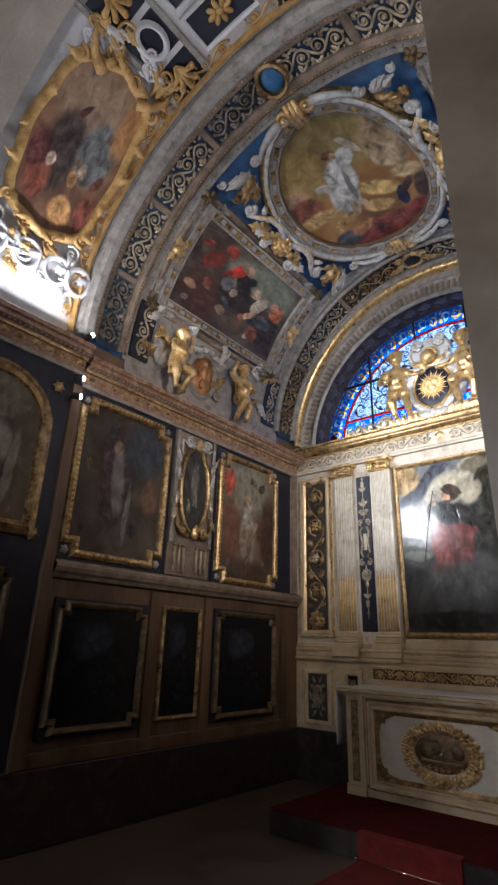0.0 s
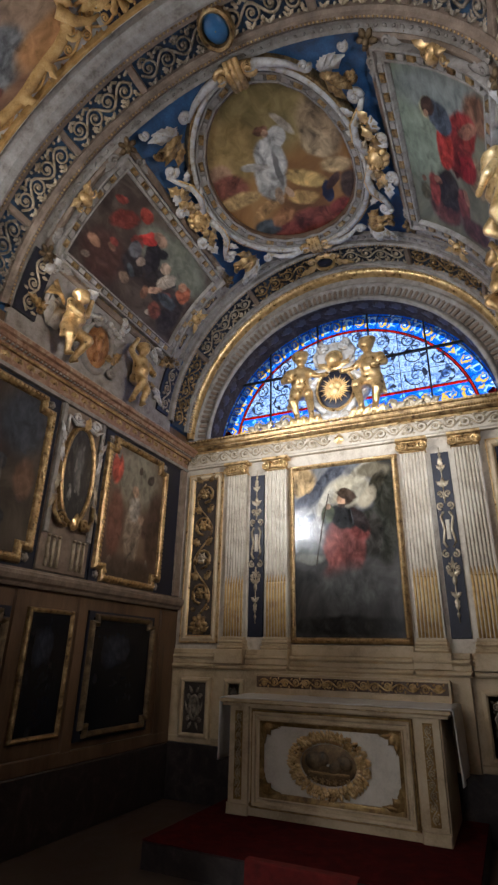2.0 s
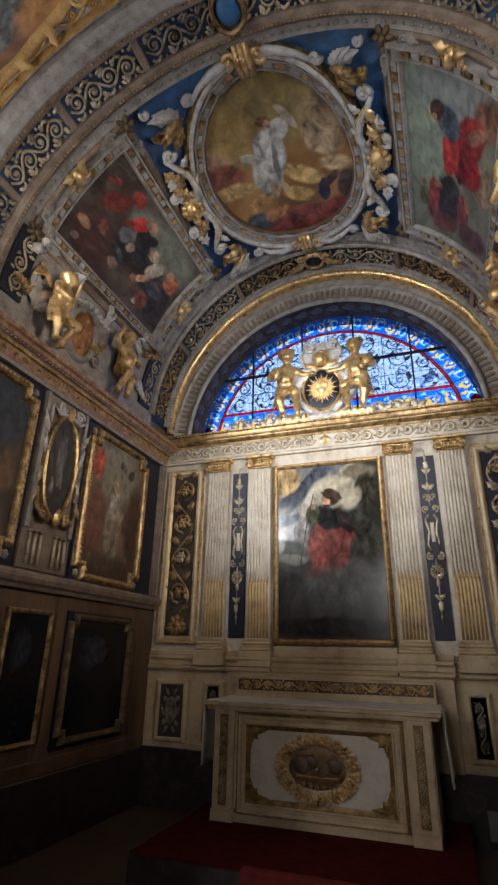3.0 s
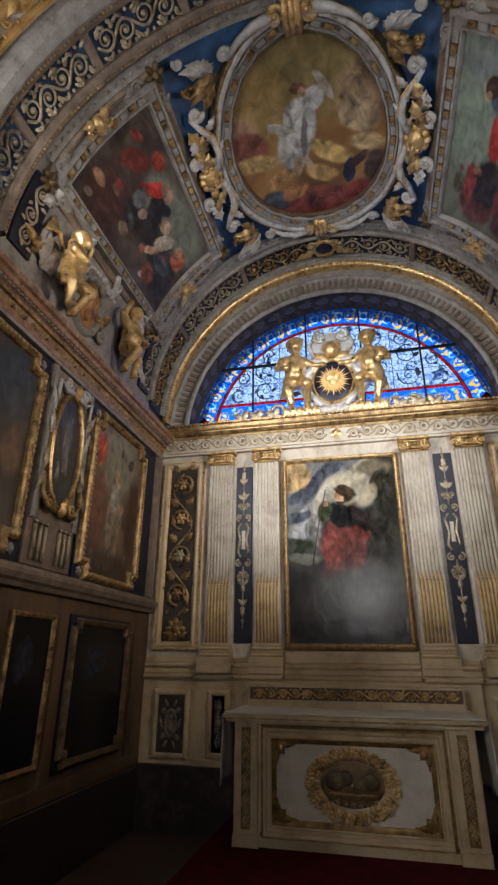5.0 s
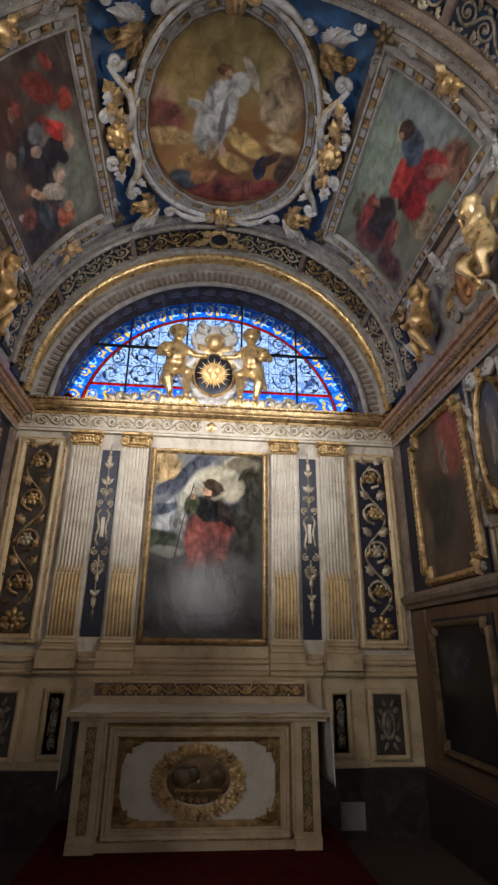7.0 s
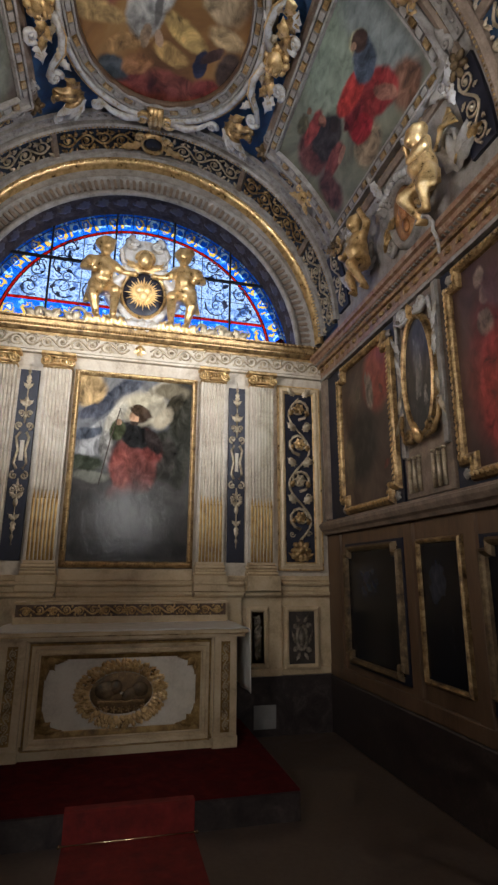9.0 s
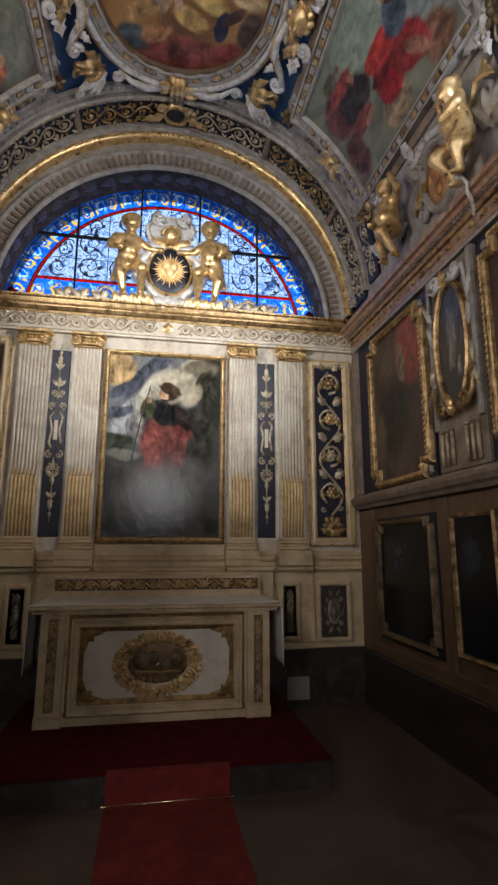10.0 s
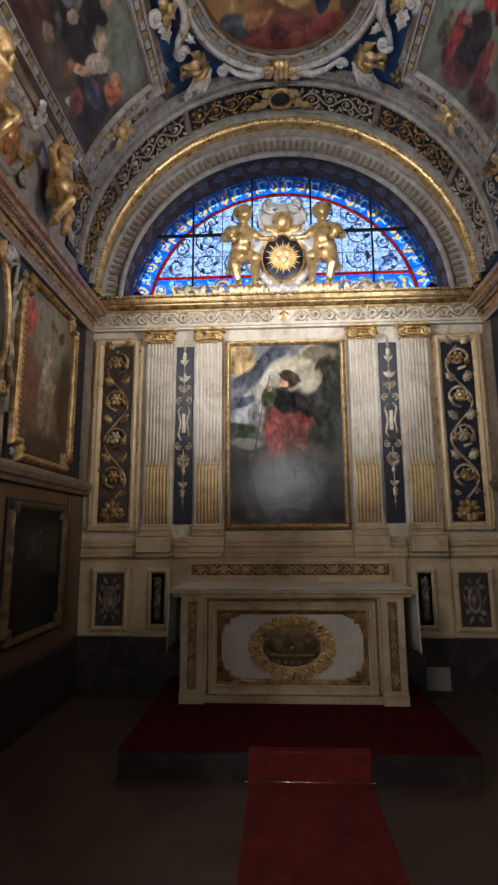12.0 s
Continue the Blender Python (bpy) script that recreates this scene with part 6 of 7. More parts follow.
def winged_mask(s):
    u, v = s * deg(29.5), -1.95
    t = thing("stucco_mask", MV(u, v, 0), "gilded winged mask amid silver-white stucco scrolls", "ceiling ornament", "stucco masks")
    g = G()
    g.blob(MV, u, v, 0.12, 0.1, 0.125, 0.1, 0, 12, 8)
    g.blob(MV, u, v + 0.02, 0.21, 0.03, 0.04, 0.04)
    for k in (-1, 1):
        g.blob(MV, u + 0.045 * k, v + 0.05, 0.185, 0.035, 0.03, 0.03)
    for k in range(10):
        a = k * 0.628
        g.blob(MV, u + 0.105 * math.cos(a), v - 0.02 + 0.12 * math.sin(a), 0.11, 0.045, 0.045, 0.045, 0, 7, 5)
    part("mask", g, GOLD, t, "gilded mask")
    for k in range(7):
        g = G()
        if k < 4:
            g.leaf(MV, u + s * 0.01, v - 0.12 - 0.1 * k, 0.11, -1.57 + 0.35 * (-1) ** k, 0.22, 0.14, 0.05)
        else:
            g.leaf(MV, u, v - 0.16 + 0.07 * k, 0.11, 1.57 + 0.4 * (-1) ** k, 0.17, 0.11, 0.05)
        part("drop_leaf", g, GOLD if k % 2 else OLDGOLD, t, "gilded leaf")
    for q in (-1, 1):
        g = G()
        g.tube(MV, [(u - s * 0.1, v + q * 0.08, 0.12), (u - s * 0.17, v + q * 0.26, 0.15), (u - s * 0.15, v + q * 0.44, 0.14), (u - s * 0.05, v + q * 0.58, 0.12), (u + s * 0.01, v + q * 0.7, 0.12)], 0.042, 0.026, 9)
        g.spiral(MV, u - s * 0.06, v + q * 0.72, 0.12, 0.075, s * q * 1.4, 0, 0.035, 0.02)
        part("scroll", g, SILVER, t, "silver-white stucco scroll")
        g = G()
        g.tube(MV, [(u - s * 0.13, v + q * 0.1, 0.14), (u - s * 0.2, v + q * 0.27, 0.17), (u - s * 0.18, v + q * 0.45, 0.16), (u - s * 0.07, v + q * 0.6, 0.14)], 0.014, 0.01, 6)
        part("scroll_edge", g, GOLD, t, "gilded edge of the scroll")
        for k in range(4):
            g = G()
            g.leaf(MV, u - s * (0.13 + 0.03 * math.sin(k)), v + q * (0.14 + 0.13 * k), 0.12, math.atan2(q * 0.9, -s * (0.8 if k % 2 else -0.6)), 0.15, 0.08, 0.05)
            part("scroll_leaf", g, SILVER if k % 2 else surface_gold_dull, t)
        g = G()
        g.spiral(MV, u + s * 0.12, v + q * 0.25, 0.12, 0.075, -s * q * 1.5, 1, 0.034, 0.02)
        g.leaf(MV, u + s * 0.06, v + q * 0.34, 0.1, q * 1.57, 0.2, 0.13, 0.06)
        part("scroll", g, SILVER, t, "silver-white stucco scroll")
        # large two-lobed horn in the blue corner field
        hu, hv = u - s * 0.36, v + q * 1.0
        for w, (du, dv, mat, lab) in enumerate(((0.3, 0.12, SILVER, "silver-white curled horn"), (0.3, -0.03, OLDGOLD, "gilded curled horn"))):
            g = G()
            for k in range(3):
                g.leaf(MV, hu + s * 0.02, hv + q * (dv * 0.4 - 0.02), 0.09 + 0.02 * k, math.atan2(q * (dv * 1.6 + 0.09 * (k - 1)), s * 0.3), 0.34 - 0.05 * k, 0.15 - 0.03 * k, 0.09)
            tip = (hu + s * 0.31, hv + q * (dv * 1.7))
            g.spiral(MV, tip[0], tip[1], 0.13, 0.05, -s * q * 1.3, math.atan2(q, s), 0.022, 0.012)
            part("horn", g, mat, t, lab)
        g = G()
        g.leaf(MV, hu + s * 0.05, hv - q * 0.12, 0.1, math.atan2(-q * 0.7, s * 0.7), 0.24, 0.12, 0.06)
        g.spiral(MV, u - s * 0.08, v + q * 0.9, 0.1, 0.06, -s * q * 1.3, 0, 0.03, 0.018)
        part("leaf", g, OLDGOLD, t, "gilded leaf")


winged_mask(-1)
winged_mask(1)
for v, q, name in ((-0.72, 1, "far"), (-3.18, -1, "near")):
    t = thing("stucco_clasp", MV(0, v, 0), "gilded scrolled clasp on the oval frame", "ceiling ornament", "oval frame clasps")
    g = G()
    for k in (-1, 0, 1):
        g.tube(MV, [(k * 0.05, v - q * 0.16, 0.12), (k * 0.06, v, 0.16), (k * 0.05, v + q * 0.12, 0.1)], 0.035, 0.03, 7)
    for s in (-1, 1):
        g.spiral(MV, s * 0.15, v, 0.12, 0.085, s * 1.5, 0, 0.032, 0.018)
    part("clasp", g, GOLD, t)
    for s in (-1, 1):
        g = G()
        g.tube(MV, [(s * 0.2, v, 0.1), (s * 0.36, v - q * 0.01, 0.14), (s * 0.52, v - q * 0.08, 0.13), (s * 0.66, v - q * 0.2, 0.1)], 0.05, 0.02, 8)
        g.spiral(MV, s * 0.68, v - q * 0.15, 0.11, 0.06, -s * q * 1.3, 0, 0.03, 0.016)
        part("side_scroll", g, SILVER, t, "silver-white side scroll")


RIBGROUND = surface("dark_blue_brown_ground", [(0.35, (0.025, 0.02, 0.018)), (0.5, (0.02, 0.03, 0.05)), (0.68, (0.03, 0.055, 0.1))], 3, (0.5, 0.7), 0, 0.2, 60)

RIBBLUE = surface("dusty_dark_blue_ground", [(0.35, (0.02, 0.02, 0.026)), (0.5, (0.02, 0.045, 0.09)), (0.68, (0.035, 0.1, 0.2))], 3, (0.5, 0.7), 0, 0.2, 60)


def vault_rib(y0, y1, material, label, amp, pieces):
    """A transverse band of the vault: mouldings at both edges and a running scroll between."""
    t = thing("vault_rib", (0, (y0 + y1) / 2, ZC + R), label, "ceiling rib", "vault ribs", "structure")
    U = deg(89)
    for y, q in ((y0, 1), (y1, -1)):
        g = G()
        us = [-U + 2 * U * i / 64 for i in range(65)]
        prof = [(0.0, 0.0), (0.0, 0.07), (0.02, 0.09), (0.05, 0.09), (0.06, 0.06), (0.09, 0.05), (0.1, 0.0)]
        g.grid([[MV(u, y + q * o, h) for o, h in prof] for u in us], smooth=False)
        part("moulding", g, DARKST if material is RIBBLUE else STUCCO, t, "grey stucco moulding")
        g = G()
        for i in range(170):
            u = -U + 2 * U * (i + 0.5) / 170
            g.blob(MV, u, y + q * 0.033, 0.09, 0.015, 0.013, 0.012, 0, 5, 3)
        part("bead_row", g, OLDGOLD, t)
    ground = G()
    us = [-U + 2 * U * i / 64 for i in range(65)]
    ground.grid([[MV(u, y, 0.012) for y in (y0 + 0.08, y1 - 0.08)] for u in us])
    part("ground", ground, material, t)
    ym = (y0 + y1) / 2
    for k in range(pieces):
        a, b = -U + 2 * U * k / pieces, -U + 2 * U * (k + 1) / pieces
        g = G()
        g.rinceau(MV, (a + 0.06, ym), (b - 0.06, ym), amp, max(2, int((b - a) / (amp * 1.7))), 0.013, 0.03)
        for w in range(9):
            uu = a + 0.08 + (b - a - 0.16) * w / 8
            for q in (-1, 1):
                g.leaf(MV, uu, ym + q * amp * 0.75, 0.03, q * (0.6 + 1.9 * (w % 2)), amp * 0.55, amp * 0.26, 0.03)
                g.blob(MV, uu + 0.05, ym + q * amp * 0.95, 0.035, 0.016, 0.016, 0.016, 0, 6, 4)
        part("scroll_panel", g, (surface_gold_dull if k % 3 else TARNISH) if material is RIBBLUE else (surface_gold_dull if k % 2 else OLDGOLD), t, "gilded running scroll")
        if k:
            g = G()
            g.box(MV, a - 0.04, a + 0.04, y0 + 0.09, y1 - 0.09, 0.0, 0.05, 1, 0.012)
            part("cross_block", g, DARKST, t)
    return t


vault_rib(-0.56, -0.02, RIBGROUND, "dark vault rib with gilded scrolls before the altar wall", 0.13, 6)
vault_rib(-3.78, -3.32, RIBBLUE, "blue vault rib with silvery gilded scrolls between the bays", 0.12, 8)
# blue boss at the crown of the inner rib
t = thing("boss", MV(0, -3.56, 0), "blue oval boss in a gilded ring", "ceiling ornament")
g = G()
g.blob(MV, 0, -3.56, 0.04, 0.12, 0.14, 0.07, 0, 20, 10)
part("disc", g, surface("bright_blue_boss", [(0.3, (0.02, 0.09, 0.22)), (0.7, (0.05, 0.17, 0.36))], 8, (0.3, 0.5)), t, "blue domed disc")
mould("ring", MV, oval(0, -3.56, 0.125, 0.145, 30), [(0, 0.02), (0, 0.1), (0.02, 0.12), (0.04, 0.1), (0.045, 0.02)], OLDGOLD, t, "gilded ring", True)
t = thing("keystone_ornament", MV(0, -0.3, 0), "dark heart-shaped cartouche in a gilded surround", "ceiling ornament")
g = G()
g.blob(MV, 0, -0.3, 0.05, 0.11, 0.1, 0.05, 0, 16, 8)
part("disc", g, NAVY, t)
g = G()
g.sweep(MV, oval(0, -0.3, 0.12, 0.11, 24), [(0, 0.02), (0, 0.08), (0.02, 0.1), (0.035, 0.02)], True, True)
for s in (-1, 1):
    g.spiral(MV, s * 0.17, -0.4, 0.08, 0.06, s * 1.4, 0, 0.022, 0.012)
    g.leaf(MV, s * 0.15, -0.28, 0.06, math.atan2(0.2, s), 0.28, 0.12, 0.05)
part("surround", g, GOLD, t, "gilded leaf surround")

for y in (-3.25, -0.64):
    g = G()
    us = [deg(-66) + deg(132) * i / 120 for i in range(121)]
    g.grid([[MV(u, y + o, h) for o, h in ((-0.06, 0.0), (-0.05, 0.05), (-0.02, 0.04), (0.02, 0.04), (0.05, 0.05), (0.06, 0.0))] for u in us], smooth=False)
    for i in range(60):
        g.blob(MV, deg(-65) + deg(130) * i / 59, y, 0.045, 0.024, 0.014, 0.014, 0.6 if i % 2 else -0.6, 6, 4)
    one("guilloche_band", g, STUCCO, "grey stucco guilloche band along the vault rib", "ceiling ornament", "guilloche bands", "structure")

# white arch between the bays
g = G()
us = [deg(-90) + deg(180) * i / 64 for i in range(65)]
g.grid([[MV(u, y, h) for y, h in ((-3.76, 0.0), (-3.765, 0.1), (-3.79, 0.12), (-3.87, 0.12), (-3.9, 0.09), (-3.93, 0.08), (-3.95, 0.0))] for u in us], smooth=False)
one("arch_band", g, STUCCO, "smooth white stucco arch between the two bays", "arch", "", "structure")


g = G()
g.grid([[MV(u, y, h) for y, h in ((-3.97, 0.0), (-3.975, 0.05), (-4.0, 0.06), (-4.02, 0.0))] for u in us], smooth=False)
one("gilded_fillet", g, OCHRE, "ochre-gilt fillet along the white arch", "ceiling ornament", "", "structure")
for s in (-1, 1):
    g = G()
    g.rinceau(MV, (s * 0.1, -4.07), (s * deg(86), -4.07), 0.06, 16, 0.013, 0.02)
    one("running_scroll", g, OCHRE, "ochre-gilt running scroll beside the white arch", "ceiling ornament", "running scrolls", "structure")


CZ = 4.325   # top of the side cornice


def attic(s):
    """Stuccoed zone between the side cornice and the vault painting."""
    M = MV
    t = thing("attic_stucco", MV(s * deg(78), -1.9, 0), "grey-white stucco zone above the side cornice", "wall trim", "", "structure")
    g = G()
    us = [s * (deg(67.5) + deg(22.4) * i / 8) for i in range(9)]
    g.grid([[M(u, y, 0.02) for y in (-3.34, -2.5, -1.9, -1.2, -0.54)] for u in us])
    part("ground", g, STUCCO, t)
    W = ML if s < 0 else MR
    g = G()
    g.box(W, -3.3, -0.5, CZ - 0.03, 4.6, 0.0, 0.022)
    part("foot_course", g, STUCCO, t, "plain stucco strip above the cornice")
    for v, w in ((-3.14, 0.26), (-0.74, 0.26)):
        g = G()
        g.box(M, *sorted((s * deg(70), s * deg(88))), v - w / 2, v + w / 2, 0.02, 0.05, 4)
        part("dark_panel", g, NAVY, t, "dark panel with carved leaves")
        g = G()
        g.rinceau(M, (s * deg(71), v), (s * deg(87), v), w * 0.4, 3, 0.012, 0.06)
        part("panel_scroll", g, surface_gold_dull, t)
    um = s * deg(82.6)
    g = G()
    g.sweep(M, oval(um, -2.14, 0.29, 0.22, 32), [(-0.03, 0.02), (-0.02, 0.07), (0.01, 0.09), (0.04, 0.06), (0.05, 0.0)], True, True)
    for q in (-1, 1):
        g.spiral(M, um - s * 0.27, -2.14 + q * 0.14, 0.07, 0.08, q * s * 1.4, 0, 0.028, 0.015)
        g.spiral(M, um + s * 0.2, -2.14 + q * 0.27, 0.07, 0.08, -q * s * 1.4, 0, 0.028, 0.015)
        g.leaf(M, um - s * 0.2, -2.14 + q * 0.2, 0.05, math.atan2(q, -s * 0.4), 0.24, 0.12, 0.06)
    part("medallion_frame", g, STUCCO, t, "scrolled white medallion frame")
    g = G()
    g.blob(M, um, -2.14, 0.03, 0.27, 0.2, 0.05, 0, 24, 8)
    g.blob(M, um - s * 0.15, -2.14, 0.08, 0.045, 0.04, 0.03)
    g.blob(M, um - s * 0.02, -2.14, 0.075, 0.11, 0.055, 0.035)
    g.blob(M, um + s * 0.13, -2.15, 0.07, 0.08, 0.05, 0.03)
    g.blob(M, um - s * 0.03, -2.07, 0.07, 0.08, 0.025, 0.025, 0.4)
    g.blob(M, um - s * 0.03, -2.21, 0.07, 0.08, 0.025, 0.025, -0.4)
    part("medallion", g, COPPER, t, "gilded relief medallion")
    for v in (-3.0, -2.46, -1.84, -1.2, -0.95):
        for w, uu in enumerate((deg(71), deg(83))):
            g = G()
            g.spiral(M, s * uu, v, 0.05, 0.075, s * (1.4 if w else -1.4), v * 3, 0.024, 0.013)
            g.leaf(M, s * uu, v, 0.04, v * 5 + w, 0.2, 0.11, 0.06)
            g.leaf(M, s * uu, v, 0.04, v * 5 + w + 2.4, 0.17, 0.1, 0.05)
            part("acanthus", g, OLDGOLD if (w + int(v * 10)) % 2 else SILVER, t)
    g = G()
    g.rinceau(M, (s * deg(68.2), -3.1), (s * deg(68.2), -0.64), 0.05, 22, 0.01, 0.03)
    part("running_leaf", g, OLDGOLD, t, "gilded running leaf below the fresco frame")
    g = G()
    for q in (-1, 1):
        for k in range(5):
            g.blob(M, um - s * 0.34 + s * 0.02 * k, -2.14 + q * (0.06 + 0.06 * k), 0.08, 0.04, 0.05, 0.035, 0, 8, 5)
    part("shell", g, SILVER, t, "silver-white shell crest")
    for v in (-2.86, -1.36):
        g = G()
        for k in range(4):
            g.leaf(M, um + s * 0.12, v, 0.04, math.atan2(0.6 * (-1) ** k, -s) + 0.3 * k, 0.34 - 0.03 * k, 0.15, 0.07)
        g.spiral(M, um - s * 0.1, v, 0.06, 0.12, s * 1.5, 0, 0.035, 0.018)
        part("acanthus", g, STUCCO, t, "white stucco acanthus behind the cherub")
    X = s * 2.1
    f = 0 if s < 0 else 180
    figure("cherub_statue", (X - s * 0.06, -2.73, CZ), f + (20 if s < 0 else -20), s, 0.86, GOLD, "gilded winged cherub seated on the side cornice", "cherubs on the side cornice", True, 0)
    figure("cherub_statue", (X - s * 0.06, -1.55, CZ), f - (10 if s < 0 else -10), -s, 0.86, GOLD, "gilded cherub standing on the side cornice", "cherubs on the side cornice", False, 0)


attic(-1)
attic(1)
# no real ribbon: added pale strip that models a bright glint down the cornice
g = G()
g.tube(MF, [(1.98, -2.7, CZ + 0.02), (2.03, -2.71, CZ + 0.015), (2.066, -2.715, CZ - 0.03), (2.068, -2.7, 4.24), (2.08, -2.72, 4.17), (2.1, -2.71, 4.1), (2.09, -2.72, 4.03)], 0.017, 0.012, 7)
one("ribbon", g, SILVER, "pale silvered strip standing in for a glint on the cornice", "ribbon")

# ---- side walls ----
DEEP = painted("blackened_canvas", [(0.3, (0.004, 0.004, 0.007)), (0.55, (0.007, 0.008, 0.012)), (0.72, (0.014, 0.016, 0.022))], [
    (0.4, 0.7, 0.2, 0.15, 0, (0.02, 0.025, 0.04), 0.6), (0.6, 0.4, 0.25, 0.2, 0, (0.006, 0.007, 0.01), 0.5)], 3, 0.25, 0.1, 2.0, 0)
BIGS = {-1: painted("large_saint_canvas_dark", [(0.3, (0.025, 0.018, 0.014)), (0.5, (0.055, 0.042, 0.032)), (0.7, (0.1, 0.08, 0.06))], [
    (0.4, 0.5, 0.17, 0.33, 4, (0.05, 0.03, 0.032), 0.35), (0.45, 0.52, 0.07, 0.24, 6, (0.14, 0.13, 0.13), 0.4), (0.42, 0.74, 0.055, 0.05, 0, (0.24, 0.17, 0.12), 0.35),
    (0.75, 0.8, 0.25, 0.2, 0, (0.045, 0.05, 0.06), 0.5), (0.85, 0.45, 0.1, 0.12, 0, (0.14, 0.08, 0.05), 0.4), (0.58, 0.3, 0.03, 0.2, -4, (0.16, 0.15, 0.14), 0.4)], 3, 0.3, 0.035, 4.0),
    1: painted("large_saint_canvas_red", [(0.3, (0.03, 0.015, 0.013)), (0.5, (0.06, 0.032, 0.028)), (0.7, (0.1, 0.06, 0.05))], [
        (0.5, 0.4, 0.4, 0.4, 0, (0.15, 0.02, 0.02), 0.4), (0.5, 0.52, 0.12, 0.07, 0, (0.34, 0.24, 0.18), 0.35), (0.4, 0.3, 0.2, 0.3, 8, (0.22, 0.02, 0.02), 0.3), (0.5, 0.8, 0.2, 0.12, 0, (0.1, 0.05, 0.05), 0.4)], 3, 0.3, 0.035, 6.0)}
SMALLS = {-1: painted("saint_canvas_pale", [(0.3, (0.07, 0.04, 0.03)), (0.5, (0.15, 0.09, 0.06)), (0.7, (0.22, 0.15, 0.1))], [
    (0.5, 0.8, 0.4, 0.25, 0, (0.24, 0.22, 0.17), 0.5), (0.15, 0.8, 0.09, 0.12, 0, (0.45, 0.08, 0.05), 0.3), (0.5, 0.4, 0.14, 0.3, 0, (0.26, 0.2, 0.15), 0.35), (0.5, 0.55, 0.1, 0.1, 0, (0.36, 0.32, 0.28), 0.35), (0.49, 0.68, 0.05, 0.045, 0, (0.4, 0.26, 0.18), 0.3),
    (0.2, 0.4, 0.12, 0.25, 0, (0.17, 0.07, 0.045), 0.4), (0.88, 0.45, 0.15, 0.3, 0, (0.06, 0.035, 0.025), 0.4), (0.5, 0.05, 0.6, 0.12, 0, (0.07, 0.045, 0.03), 0.5)], 3, 0.35, 0.035, 8.0),
    1: painted("saint_canvas_dark_red", [(0.3, (0.03, 0.02, 0.016)), (0.5, (0.07, 0.045, 0.035)), (0.7, (0.13, 0.09, 0.07))], [
        (0.75, 0.8, 0.25, 0.22, 0, (0.24, 0.05, 0.035), 0.4), (0.6, 0.72, 0.07, 0.12, 12, (0.2, 0.16, 0.13), 0.35), (0.4, 0.4, 0.3, 0.25, 0, (0.03, 0.025, 0.022), 0.4), (0.15, 0.3, 0.1, 0.16, 0, (0.12, 0.09, 0.06), 0.4)], 3, 0.35, 0.035, 11.0)}
MEDAL = painted("dark_medallion_canvas", [(0.3, (0.012, 0.012, 0.014)), (0.55, (0.03, 0.028, 0.028)), (0.72, (0.08, 0.075, 0.07))], [
    (0.5, 0.6, 0.14, 0.2, 0, (0.1, 0.1, 0.1), 0.6), (0.55, 0.45, 0.07, 0.1, 20, (0.16, 0.15, 0.14), 0.5)], 5, 0.3, 0.12, 3.0)
SAINT = painted("arched_saint_canvas", [(0.3, (0.05, 0.035, 0.025)), (0.5, (0.11, 0.08, 0.055)), (0.7, (0.2, 0.15, 0.1))], [
    (0.5, 0.4, 0.25, 0.4, 0, (0.07, 0.03, 0.035), 0.35), (0.6, 0.5, 0.12, 0.14, 0, (0.3, 0.25, 0.2), 0.4), (0.55, 0.74, 0.08, 0.06, 0, (0.24, 0.15, 0.1), 0.35), (0.4, 0.85, 0.4, 0.2, 0, (0.17, 0.15, 0.11), 0.5), (0.75, 0.35, 0.05, 0.25, -8, (0.26, 0.22, 0.18), 0.4)], 3, 0.35, 0.035, 13.0)


def gilt_eared_frame(M, u0, u1, v0, v1, e, w, parent, fine=True):
    leafing = OLDGOLD if fine else DIMGILT
    edge = mould("frame", M, eared(u0, u1, v0, v1, e), [(-0.02, 0.03), (-0.015, 0.06), (0.0, 0.075), (w * 0.4, 0.085), (w * 0.8, 0.065), (w, 0.02), (w, 0)], leafing, parent, "carved gilt frame with stepped corners", True)
    if not fine:
        return
    g = G()
    pts = eared(u0 - w * 0.4, u1 + w * 0.4, v0 - w * 0.4, v1 + w * 0.4, e)
    for i in range(12):
        a, b = Vector(pts[i]), Vector(pts[(i + 1) % 12])
        L = (b - a).length
        k = max(1, int(L / 0.05))
        for j in range(k):
            p = a.lerp(b, (j + 0.5) / k)
            g.leaf(M, p.x, p.y, 0.083, math.atan2((b - a).y, (b - a).x) + 0.6, 0.045, 0.03, 0.012)
    part("frame_leaf", g, GOLD, edge)


def wall_picture(M, s, u0, u1, v0, v1, mat, label, name="painting", e=0.12, fine=True, w=0.07):
    t = thing(name, M((u0 + u1) / 2, v0, 0), label, "painting", "side wall paintings")
    g = G()
    g.box(M, u0 - 0.02, u1 + 0.02, v0 - 0.02, v1 + 0.02, 0.0, 0.03)
    part("backing", g, NAVY, t, "dark backing board with black corners")
    g = canvas(M, u0 + w, u1 - w, v0 + w, v1 - w, 0.036, 2, s > 0)
    part("canvas", g, mat, t)
    gilt_eared_frame(M, u0 + w, u1 - w, v0 + w, v1 - w, e, w, t, fine)
    if fine:
        for a in (u0 + 0.07, u1 - 0.07):
            for b in (v0 + 0.07, v1 - 0.07):
                g = G()
                g.blob(M, a, b, 0.045, 0.035, 0.035, 0.02)
                for k in range(5):
                    g.blob(M, a + 0.028 * math.cos(k * 1.257), b + 0.028 * math.sin(k * 1.257), 0.04, 0.018, 0.018, 0.012, 0, 6, 4)
                part("corner_rosette", g, STUCCO, t, "small pale rosette")
    return t


